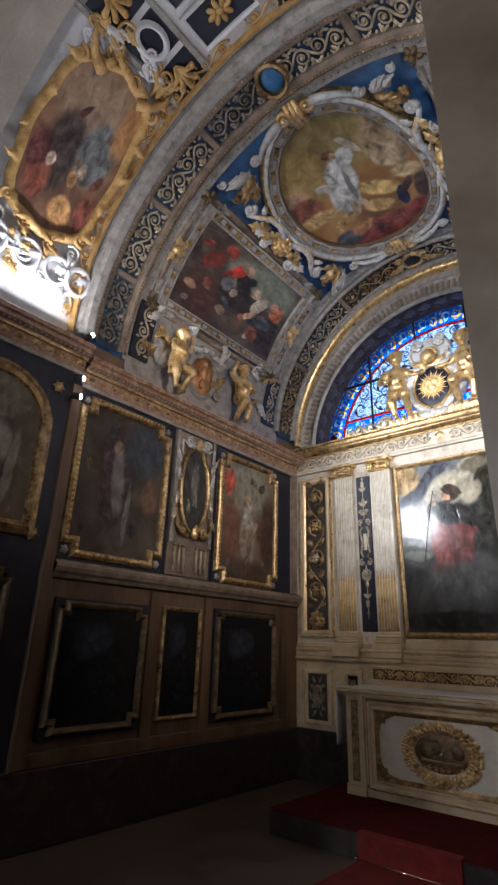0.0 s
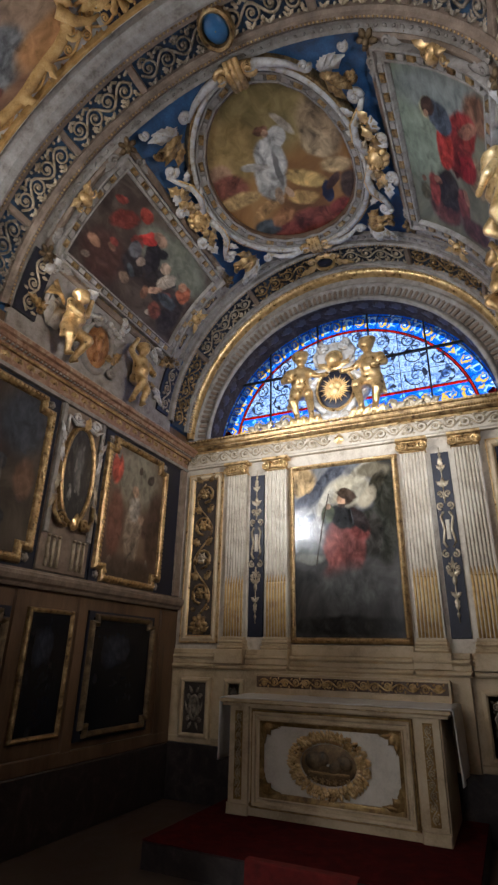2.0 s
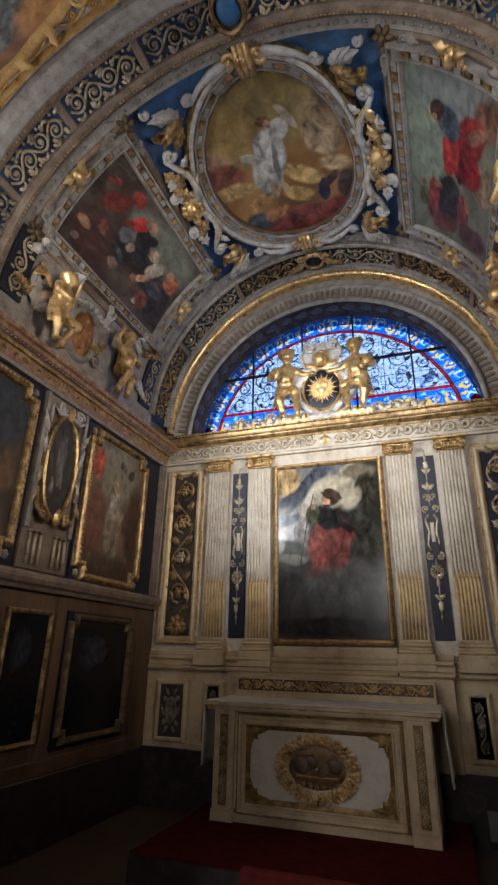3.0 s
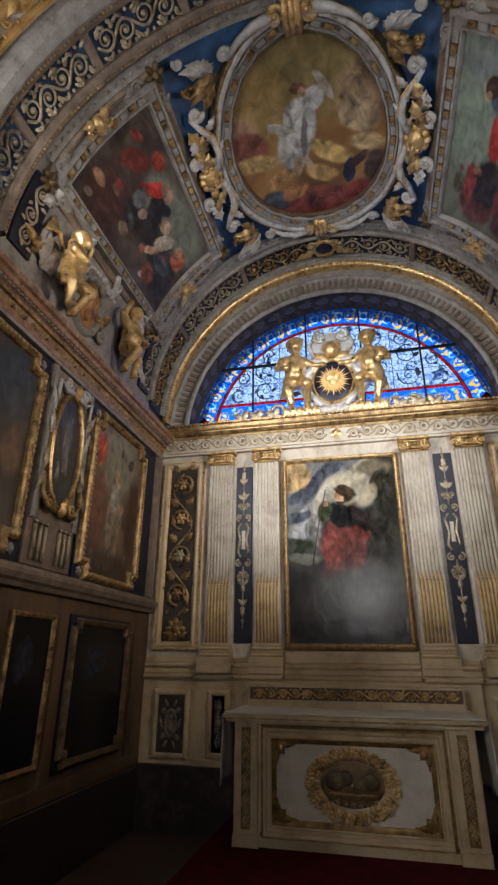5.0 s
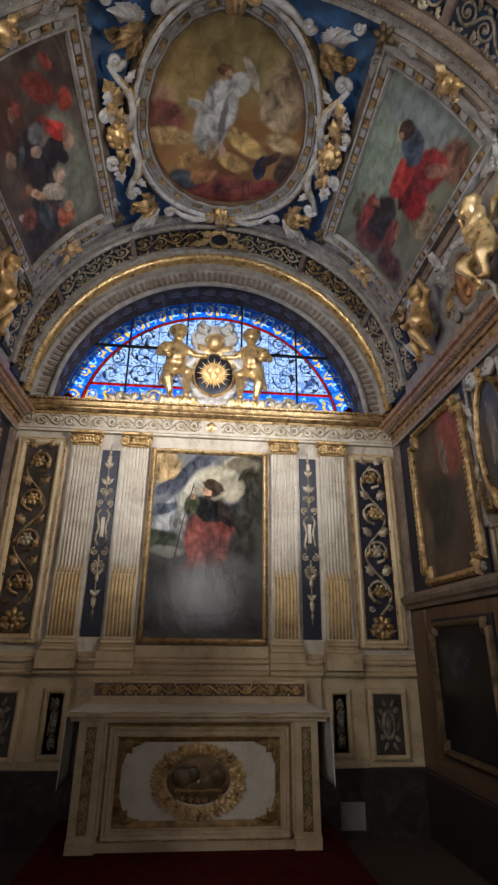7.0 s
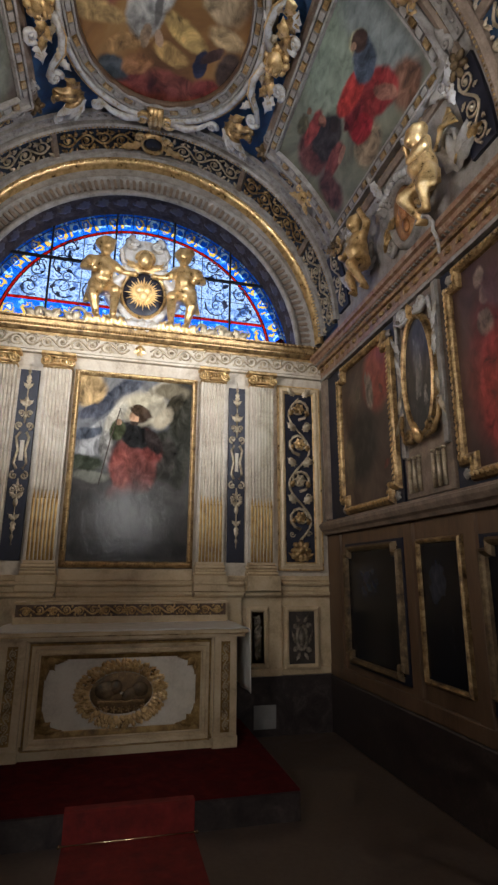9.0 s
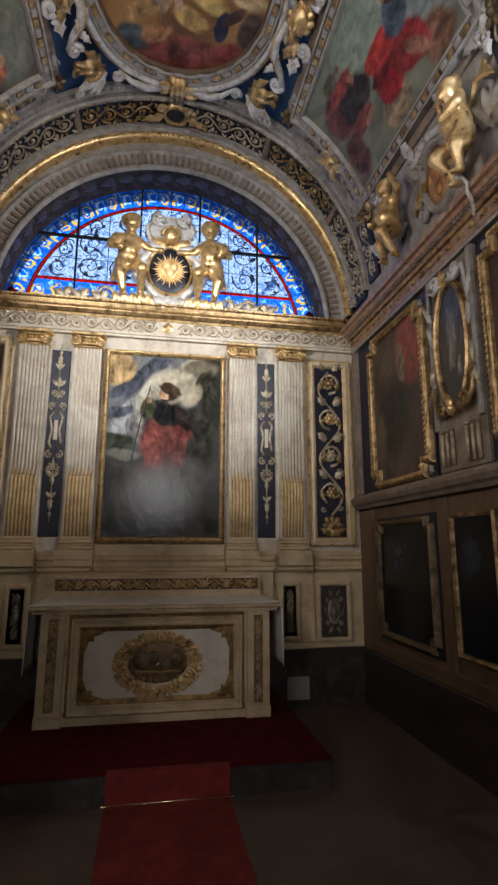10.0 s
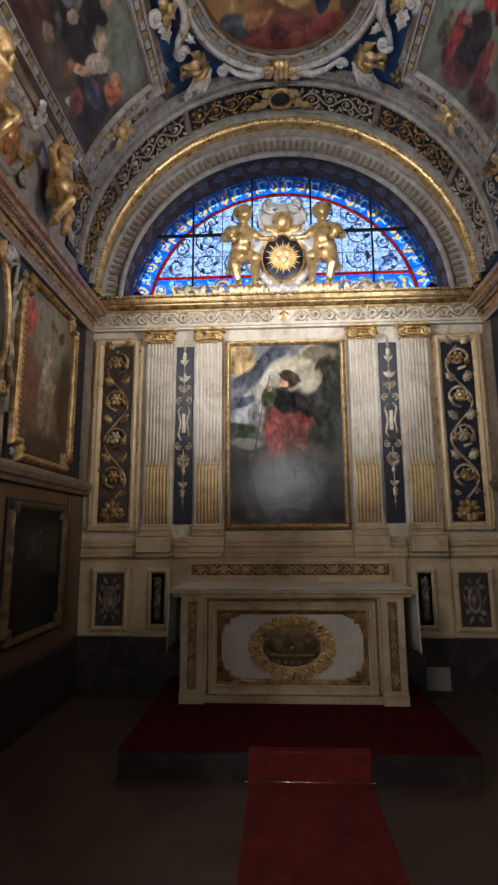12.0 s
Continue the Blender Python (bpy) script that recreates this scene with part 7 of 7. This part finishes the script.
def side_wall(s):
    M = ML if s < 0 else MR
    side = "left" if s < 0 else "right"
    # upper ground and cornices
    g = G()
    g.box(M, RIB, 0.0, 2.27, 4.04, 0.0, 0.012)
    one("panelling_%s_upper" % side, g, NAVY, "dark navy upper wall ground behind the paintings", "wall trim", "", "structure")
    t = thing("side_cornice", M(-2.5, 4.04, 0), "red-brown marble side cornice with a carved frieze", "cornice", "side cornices", "structure")
    for U0, U1, z in ((RIB, 0.0, 4.0), (NEAR, RIB, 4.12)):
        mould("architrave", M, line(U0, U1, z), [(0.0, 0.0), (0.0, 0.06), (-0.03, 0.065), (-0.035, 0.05), (-0.05, 0.045), (-0.05, 0)], STUCCO, t, "grey architrave moulding")
        mould("frieze", M, line(U0, U1, z + 0.05), [(0.0, 0.0), (0.0, 0.05), (-0.12, 0.06), (-0.12, 0)], REDSTONE, t, "red-brown marble frieze")
        mould("corona", M, line(U0, U1, z + 0.17), [(0.0, 0.0), (0.0, 0.08), (-0.03, 0.1), (-0.05, 0.15), (-0.085, 0.16), (-0.095, 0.19), (-0.13, 0.2), (-0.15, 0.18), (-0.155, 0.0)], REDSTONE, t, "projecting red-brown cornice")
        mould("gilded_fillet", M, line(U0, U1, z + 0.165), [(0.0, 0.06), (0.0, 0.09), (-0.02, 0.095), (-0.03, 0.06)], OLDGOLD, t)
        g, h = G(), G()
        k = round((U1 - U0) / 0.15)
        for i in range(k):
            u = U0 + (i + 0.5) * (U1 - U0) / k
            g.leaf(M, u - 0.05, z + 0.11, 0.06, 0.3, 0.09, 0.05, 0.02)
            g.leaf(M, u + 0.05, z + 0.11, 0.06, 2.84, 0.09, 0.05, 0.02)
            g.blob(M, u, z + 0.115, 0.065, 0.018, 0.022, 0.018)
        for i in range(3 * k):
            u = U0 + (i + 0.5) * (U1 - U0) / (3 * k)
            h.box(M, u - 0.012, u + 0.012, z + 0.2, z + 0.232, 0.09, 0.135)
        part("frieze_leaf", g, OLDGOLD, t, "worn gilded leaves on the frieze")
        part("dentil", h, STUCCO, t, "small stone dentils")
    # ledge
    t = thing("side_ledge", M(-2, 2.1, 0), "grey-brown moulded ledge below the large paintings", "wall trim", "side ledges", "structure")
    mould("ledge", M, line(RIB, 0.02, 2.12), [(0.0, 0.0), (0.0, 0.05), (-0.03, 0.07), (-0.05, 0.1), (-0.09, 0.12), (-0.12, 0.12), (-0.13, 0.09), (-0.15, 0.085), (-0.15, 0.0)], DARKST, t)
    # upper pictures
    wall_picture(M, s, -3.76, -2.53, 2.3, 3.96, BIGS[s], "dark oil painting of a %s saint in stepped gilt frame" % ("robed" if s < 0 else "red-robed"))
    wall_picture(M, s, -1.72, -0.48, 2.28, 3.96, SMALLS[s], "painting of a %s, stepped gilt frame" % ("pale figure with red banner" if s < 0 else "figure before red drape"))
    # medallion bay
    c = -2.13
    t = thing("medallion", M(c, 2.3, 0), "dark oval picture in a scrolled stone and gilt surround", "painting", "oval medallions")
    g = G()
    g.box(M, c - 0.33, c + 0.33, 2.29, 3.99, 0.0, 0.04, 1, 0.005)
    part("surround", g, DARKST, t, "grey-brown stone surround")
    for q in (-1, 1):
        g = G()
        g.box(M, c + q * 0.3 - 0.03, c + q * 0.3 + 0.03, 2.64, 3.99, 0.04, 0.07, 1, 0.008)
        part("strip", g, STUCCO, t)
    g = G()
    n, rows = 32, []
    for k in range(4):
        q = max(0.001, k / 3)
        rows.append([M(c + q * 0.2 * math.cos(i * math.tau / n), 3.3 + q * 0.5 * math.sin(i * math.tau / n), 0.06) for i in range(n)])
    g.grid(rows, closed_u=True)
    for k in range(4):
        for i in range(n):
            g.uv[k * n + i] = (0.5 + k / 6 * math.cos(i * math.tau / n), 0.5 + k / 6 * math.sin(i * math.tau / n))
    part("canvas", g, MEDAL, t)
    mould("oval_frame", M, oval(c, 3.3, 0.2, 0.5, 36), [(-0.01, 0.05), (0.0, 0.08), (0.02, 0.095), (0.04, 0.08), (0.05, 0.04)], OLDGOLD, t, "gilt oval frame", True)
    for q in (-1, 1):
        g = G()
        g.spiral(M, c + q * 0.14, 3.88, 0.09, 0.065, q * 1.5, 0, 0.026, 0.014)
        g.tube(M, [(c + q * 0.05, 3.83, 0.09), (c + q * 0.16, 3.8, 0.09), (c + q * 0.26, 3.86, 0.09), (c + q * 0.26, 3.68, 0.08)], 0.024, 0.018)
        part("scroll", g, SILVER, t, "pale carved scroll")
        g = G()
        g.tube(M, [(c + q * 0.27, 3.0, 0.08), (c + q * 0.27, 2.86, 0.09), (c + q * 0.2, 2.76, 0.1), (c + q * 0.1, 2.74, 0.1)], 0.018, 0.026)
        g.spiral(M, c + q * 0.17, 2.8, 0.09, 0.07, -q * 1.5, 0, 0.024, 0.013)
        part("scroll", g, OLDGOLD, t, "gilded lower scroll")
        for z, a in ((3.38, 1.57 - q * 0.2), (3.22, -1.57 + q * 0.2), (3.6, 1.57 - q * 0.5), (3.02, -1.57 + q * 0.5)):
            g = G()
            g.leaf(M, c + q * 0.26, z, 0.07, a, 0.2, 0.06, 0.03)
            part("leaf", g, SILVER if z > 3.3 else surface_gold_dull, t)
    g = G()
    g.leaf(M, c, 2.72, 0.1, 1.57, 0.16, 0.1, 0.05)
    g.blob(M, c, 2.76, 0.11, 0.04, 0.06, 0.04)
    part("gilded_leaf", g, GOLD, t)
    g = G()
    g.leaf(M, c, 3.8, 0.09, 1.57, 0.14, 0.1, 0.04)
    part("gilded_leaf", g, GOLD, t)
    for q in (-1, 1):
        for k in range(3):
            g = G()
            u = c + q * 0.17 + (k - 1) * 0.07
            g.tube(M, [(u, 2.33, 0.055), (u, 2.45, 0.06), (u, 2.6, 0.055)], 0.017, 0.017, 8)
            g.blob(M, u, 2.62, 0.058, 0.022, 0.014, 0.02)
            part("baluster", g, surface_gold_dull, t, "small upright gilded rod")
    # corner strip beside the altar wall
    g = G()
    g.box(M, -0.13, 0.0, 2.29, 4.0, 0.012, 0.05, 1, 0.006)
    one("corner_strip", g, DARKST, "grey-brown stone strip in the wall corner", "wall trim", "corner strips", "structure")
    # lower zone
    for a, b in ((-3.78, -3.72), (-2.6, -2.46), (-1.8, -1.66), (-0.34, 0.0)):
        g = G()
        g.box(M, a, b, 0.62, 2.1, 0, 0.03, 1, 0.006)
        one("panel_stile", g, BROWN, "brown wooden stile of the side panelling", "wall trim", "panel stiles", "structure")
    g = G()
    g.box(M, RIB, 0.0, 0.62, 0.74, 0, 0.035, 1, 0.008)
    one("panel_rail", g, BROWN, "brown wooden rail above the black dado", "wall trim", "panel rails", "structure")
    wall_picture(M, s, -3.66, -2.65, 0.84, 1.93, DEEP, "nearly black old canvas in a thin gilt frame", "dark_painting", 0.07, False, 0.045)
    t = thing("dark_painting", M(-2.13, 0.88, 0), "narrow nearly black canvas in a thin gilt frame", "painting", "side wall paintings")
    part("canvas", canvas(M, -2.39, -1.88, 0.9, 1.93, 0.015, 2, s > 0), DEEP, t)
    mould("frame", M, rect(-2.39, -1.88, 0.9, 1.93), [(-0.01, 0.01), (-0.005, 0.035), (0.015, 0.045), (0.03, 0.03), (0.035, 0.0)], OLDGOLD, t, "thin gilt frame", True)
    wall_picture(M, s, -1.62, -0.5, 0.82, 1.97, DEEP, "nearly black old canvas in a thin gilt frame", "dark_painting", 0.07, False, 0.045)
    # outer bay: arched picture on blue
    g = G()
    g.box(M, NEAR, RIB, 0.62, 4.13, 0.0, 0.02)
    one("panelling_%s_outer" % side, g, NAVY, "dark blue painted wall ground of the outer bay", "wall trim", "", "structure")
    g = G()
    g.box(M, RIB - 0.1, RIB + 0.02, 0.62, 4.0, 0.0, 0.06, 1, 0.01)
    one("pilaster_strip", g, BROWN, "dark brown pilaster strip between the two bays", "wall trim", "pilaster strips", "structure")
    t = thing("arched_painting", M(-4.5, 2.4, 0), "arched painting of a robed saint in a broad gilt wood frame", "painting", "arched paintings")
    a0, a1, zb, zt = -5.0, -4.1, 2.52, 3.42
    arch = [(a0, zb), (a1, zb)] + [((a0 + a1) / 2 + (a1 - a0) / 2 * math.cos(math.pi * k / 16), zt + (a1 - a0) / 2 * math.sin(math.pi * k / 16)) for k in range(17)]
    g = canvas(M, a0, a1, zb, zt + 0.44, 0.024, 2, s > 0)
    part("canvas", g, SAINT, t)
    mould("frame", M, arch, [(-0.03, 0.02), (-0.02, 0.06), (0.02, 0.08), (0.06, 0.06), (0.09, 0.05), (0.1, 0.02)], OLDGOLD, t, "broad gilt wood frame", True)
    for sx in (-1, 1):
        # blue spandrels over the canvas corners
        g = G()
        cu = (a0 + a1) / 2
        pts = [(cu + sx * 0.44, zt + 0.46), (cu, zt + 0.46)] + [(cu + sx * 0.45 * math.sin(math.pi / 2 * k / 8), zt + 0.45 * math.cos(math.pi / 2 * k / 8)) for k in range(9)]
        g.face([M(u, v, 0.03) for u, v in pts])
        part("spandrel", g, NAVY, t)
    for (u, v) in ((-4.02, 3.95), (-4.02, 2.5), (-5.08, 2.5)):
        g = G()
        g.blob(M, u, v - 0.05, 0.05, 0.05, 0.05, 0.03)
        for k in range(6):
            g.leaf(M, u, v - 0.05, 0.04, k * 1.047, 0.075, 0.045, 0.02)
        part("corner_rosette", g, OLDGOLD, t)
    wall_picture(M, s, -5.0, -4.12, 0.9, 2.15, DEEP, "nearly black old canvas in a gilt frame", "dark_painting", 0.08, False, 0.05)


side_wall(-1)
side_wall(1)


def outer_vault(s):
    """Fresco with a wavy gilt frame on the outer bay's vault."""
    u0, u1, v0, v1 = deg(26), deg(68), -5.02, -4.12
    um, vm = s * (u0 + u1) / 2, (v0 + v1) / 2
    t = thing("ceiling_painting", MV(um, vm, 0), "vault fresco of kneeling figures in red by a stone block", "ceiling painting", "outer vault paintings")
    mat = painted("outer_vault_fresco", [(0.3, (0.09, 0.045, 0.028)), (0.5, (0.2, 0.105, 0.06)), (0.7, (0.32, 0.19, 0.11))], [
        (0.5, 0.2, 0.5, 0.2, 0, (0.3, 0.2, 0.13), 0.5), (0.35, 0.55, 0.2, 0.25, 0, (0.05, 0.035, 0.03), 0.35), (0.7, 0.45, 0.2, 0.2, 15, (0.13, 0.13, 0.13), 0.25), (0.25, 0.75, 0.12, 0.13, 10, (0.2, 0.06, 0.035), 0.35),
        (0.15, 0.6, 0.1, 0.12, 0, (0.1, 0.03, 0.028), 0.35), (0.3, 0.62, 0.05, 0.04, 0, (0.5, 0.36, 0.27), 0.35), (0.6, 0.85, 0.12, 0.09, 0, (0.5, 0.26, 0.1), 0.3), (0.85, 0.8, 0.1, 0.12, 0, (0.2, 0.06, 0.04), 0.35), (0.85, 0.2, 0.12, 0.2, 0, (0.4, 0.2, 0.08), 0.4)], 3, 0.55, 0.035, 21.0)
    g = G()
    n, rows = 40, []

    def edge(a):
        k = 1 / (abs(math.cos(a)) ** 3 + abs(math.sin(a)) ** 3) ** (1 / 3)
        return k * (1 + 0.03 * math.cos(8 * a))
    hu, hv = (u1 - u0) / 2, (v1 - v0) / 2
    for k in range(8):
        q = max(0.001, k / 7)
        rows.append([MV(um + q * hu * edge(a) * math.cos(a), vm + q * hv * edge(a) * math.sin(a), 0.03) for a in (i * math.tau / n for i in range(n))])
    g.grid(rows, closed_u=True)
    for k in range(8):
        for i in range(n):
            a = i * math.tau / n
            g.uv[k * n + i] = (0.5 + 0.5 * k / 7 * edge(a) * math.sin(a), 0.5 + 0.5 * k / 7 * edge(a) * math.cos(a) * s)
    part("fresco", g, mat, t)
    path = [(um + hu * edge(a) * math.cos(a), vm + hv * edge(a) * math.sin(a)) for a in (i * math.tau / n for i in range(n))]
    g = G()
    g.sweep(MV, path, [(-0.03, 0.02), (-0.02, 0.06), (0.01, 0.08), (0.05, 0.06), (0.07, 0.02)], True, True)
    for k in range(16):
        p = path[k * len(path) // 16]
        a = math.atan2(p[1] - vm, p[0] - um)
        g.leaf(MV, p[0], p[1], 0.07, a + (0.9 if k % 2 else -0.9), 0.17, 0.08, 0.03)
        if k % 4 == 2:
            g.spiral(MV, p[0] + 0.06 * math.cos(a), p[1] + 0.06 * math.sin(a), 0.06, 0.07, 1.4, a, 0.025, 0.014)
    part("frame", g, OCHRE, t, "wavy ochre-gilt stucco frame")
    # stucco scrolls and gilt leaves around it
    t2 = thing("stucco_scroll", MV(um, vm, 0), "white and gilded stucco strapwork round the vault fresco", "ceiling ornament", "outer vault stucco")
    rnd = random.Random(17 if s < 0 else 18)

    def flourish(u, v, size, ochre):
        g = G()
        turn = rnd.choice((-1.5, 1.5))
        g.spiral(MV, u, v, 0.04, size, turn, rnd.uniform(0, 6), 0.018, 0.01)
        a = rnd.uniform(0, 6.28)
        g.leaf(MV, u, v, 0.03, a, size * 1.9, size * 0.8, 0.04)
        part("flourish", g, OCHRE if ochre else LILAC, t2)
    for k in range(26):
        a = rnd.uniform(0, math.tau)
        q = rnd.uniform(1.2, 1.4)
        u, v = um + hu * q * edge(a) * math.cos(a), vm + hv * q * edge(a) * math.sin(a)
        if NEAR + 0.12 < v < RIB - 0.34 and deg(9) < abs(u) < deg(84):
            flourish(u, v, rnd.uniform(0.06, 0.1), k % 2)
    for uu in (22, 24, 70, 73, 80):
        for v in (-5.0, -4.75, -4.45, -4.2):
            flourish(s * deg(uu) + rnd.uniform(-0.04, 0.04), v, rnd.uniform(0.06, 0.1), rnd.random() < 0.6)
    # blue fields with flowers and shields near the crown
    for v in (-4.15, -4.55, -4.95):
        u = s * deg(16)
        g = G()
        g.box(MV, u - 0.2, u + 0.2, v - 0.17, v + 0.17, 0.0, 0.02, 3, 0.005)
        part("blue_field", g, NAVY, t2, "dark blue field")
        g = G()
        if v == -4.55:
            g.sweep(MV, oval(u, v, 0.11, 0.14, 24), [(-0.02, 0.02), (-0.01, 0.06), (0.015, 0.07), (0.04, 0.02)], True, True)
            part("oval_ring", g, LILAC, t2, "pale oval ring")
        else:
            for k in range(5):
                a = 1.57 + (k - 2) * 0.75
                g.tube(MV, [(u, v - 0.12, 0.04), (u + 0.06 * math.cos(a), v - 0.04 + 0.06 * math.sin(a), 0.06), (u + 0.13 * math.cos(a), v - 0.03 + 0.13 * math.sin(a), 0.05)], 0.018, 0.03, 7)
                g.blob(MV, u + 0.13 * math.cos(a), v - 0.03 + 0.13 * math.sin(a), 0.05, 0.035, 0.035, 0.03, 0, 7, 5)
            part("flower", g, OCHRE, t2, "ochre-gilt flower")
    for v, q in ((-4.25, 1), (-4.85, -1)):
        u = s * deg(25.5)
        g = G()
        g.tube(MV, [(u - s * 0.16, v + q * 0.12, 0.05), (u - s * 0.06, v + q * 0.1, 0.08), (u + s * 0.04, v + q * 0.03, 0.09), (u + s * 0.12, v - q * 0.1, 0.07)], 0.012, 0.06, 9)
        part("horn", g, OCHRE, t2, "ochre-gilt horn of plenty")
    for v in (-4.95, -4.62, -4.3, -4.05):
        g = G()
        u = s * deg(76)
        g.sweep(MV, oval(u, v, 0.14, 0.12, 20), [(-0.03, 0.0), (-0.02, 0.05), (0.02, 0.07), (0.04, 0.0)], True, True)
        g.leaf(MV, u, v, 0.03, 1.0, 0.14, 0.1, 0.04)
        part("oval_ring", g, LILAC, t2, "pale oval ring")
    for uu in (10.5, 22):
        g = G()
        g.grid([[MV(s * deg(uu) + o, y, h) for o, h in ((-0.03, 0), (-0.025, 0.03), (0.025, 0.03), (0.03, 0))] for y in (NEAR, -4.6, -3.95)], smooth=False)
        part("fillet", g, STUCCO, t2)


outer_vault(-1)
outer_vault(1)
for v in (-4.3, -4.7, -5.05):
    t = thing("crown_field", MV(0, v, 0), "dark blue crown field with an ochre-gilt flower", "ceiling ornament", "crown fields")
    g = G()
    g.box(MV, -0.3, 0.3, v - 0.16, v + 0.14, 0.0, 0.018, 4, 0.004)
    part("field", g, NAVY, t)
    g = G()
    g.sweep(MV, rect(-0.3, 0.3, v - 0.16, v + 0.14), [(-0.01, 0.0), (-0.005, 0.035), (0.02, 0.04), (0.035, 0.0)], True)
    part("border", g, LILAC, t)
    g = G()
    for k in range(8):
        a = k * 0.785
        g.blob(MV, 0.09 * math.cos(a), v - 0.01 + 0.06 * math.sin(a), 0.035, 0.05, 0.026, 0.02, a, 8, 5)
    g.blob(MV, 0, v - 0.01, 0.04, 0.04, 0.03, 0.03)
    part("flower", g, OCHRE, t, "ochre-gilt flower")


def lamp_fixture(place, aim, s):
    """A small projector on a bracket."""
    t = thing("spot_lamp", place, "small black spot lamp with a bright lens on the arch corner", "lamp", "spot lamps")
    p, d = Vector(place), (Vector(aim) - Vector(place)).normalized()
    g = G()
    g.tube(MF, [tuple(p - d * 0.09), tuple(p - d * 0.08), tuple(p - d * 0.02), tuple(p)], 0.032, 0.036, 12)
    can = part("housing", g, IRON, t)
    g = G()
    g.blob(MF, *tuple(p + d * 0.004), 0.026, 0.026, 0.026, 0, 10, 6)
    part("lens", g, LENS, can, "glowing lens")
    g = G()
    q = p - d * 0.05
    g.tube(MF, [tuple(q), (q.x + s * 0.06, q.y, q.z - 0.02), (s * (HW - 0.07), q.y, q.z - 0.03)], 0.008, 0.008, 6)
    part("bracket", g, IRON, t)


LENS = glow("lamp_lens", (1.0, 0.95, 0.88), 14)
for s in (-1, 1):
    for z in (3.82, 4.02):
        lamp_fixture((s * 2.1, -3.86, z), (0, 0.5, 4.2), s)
    lamp_fixture((s * 2.06, -3.86, 4.5), (0, -1.5, 6.6), s)
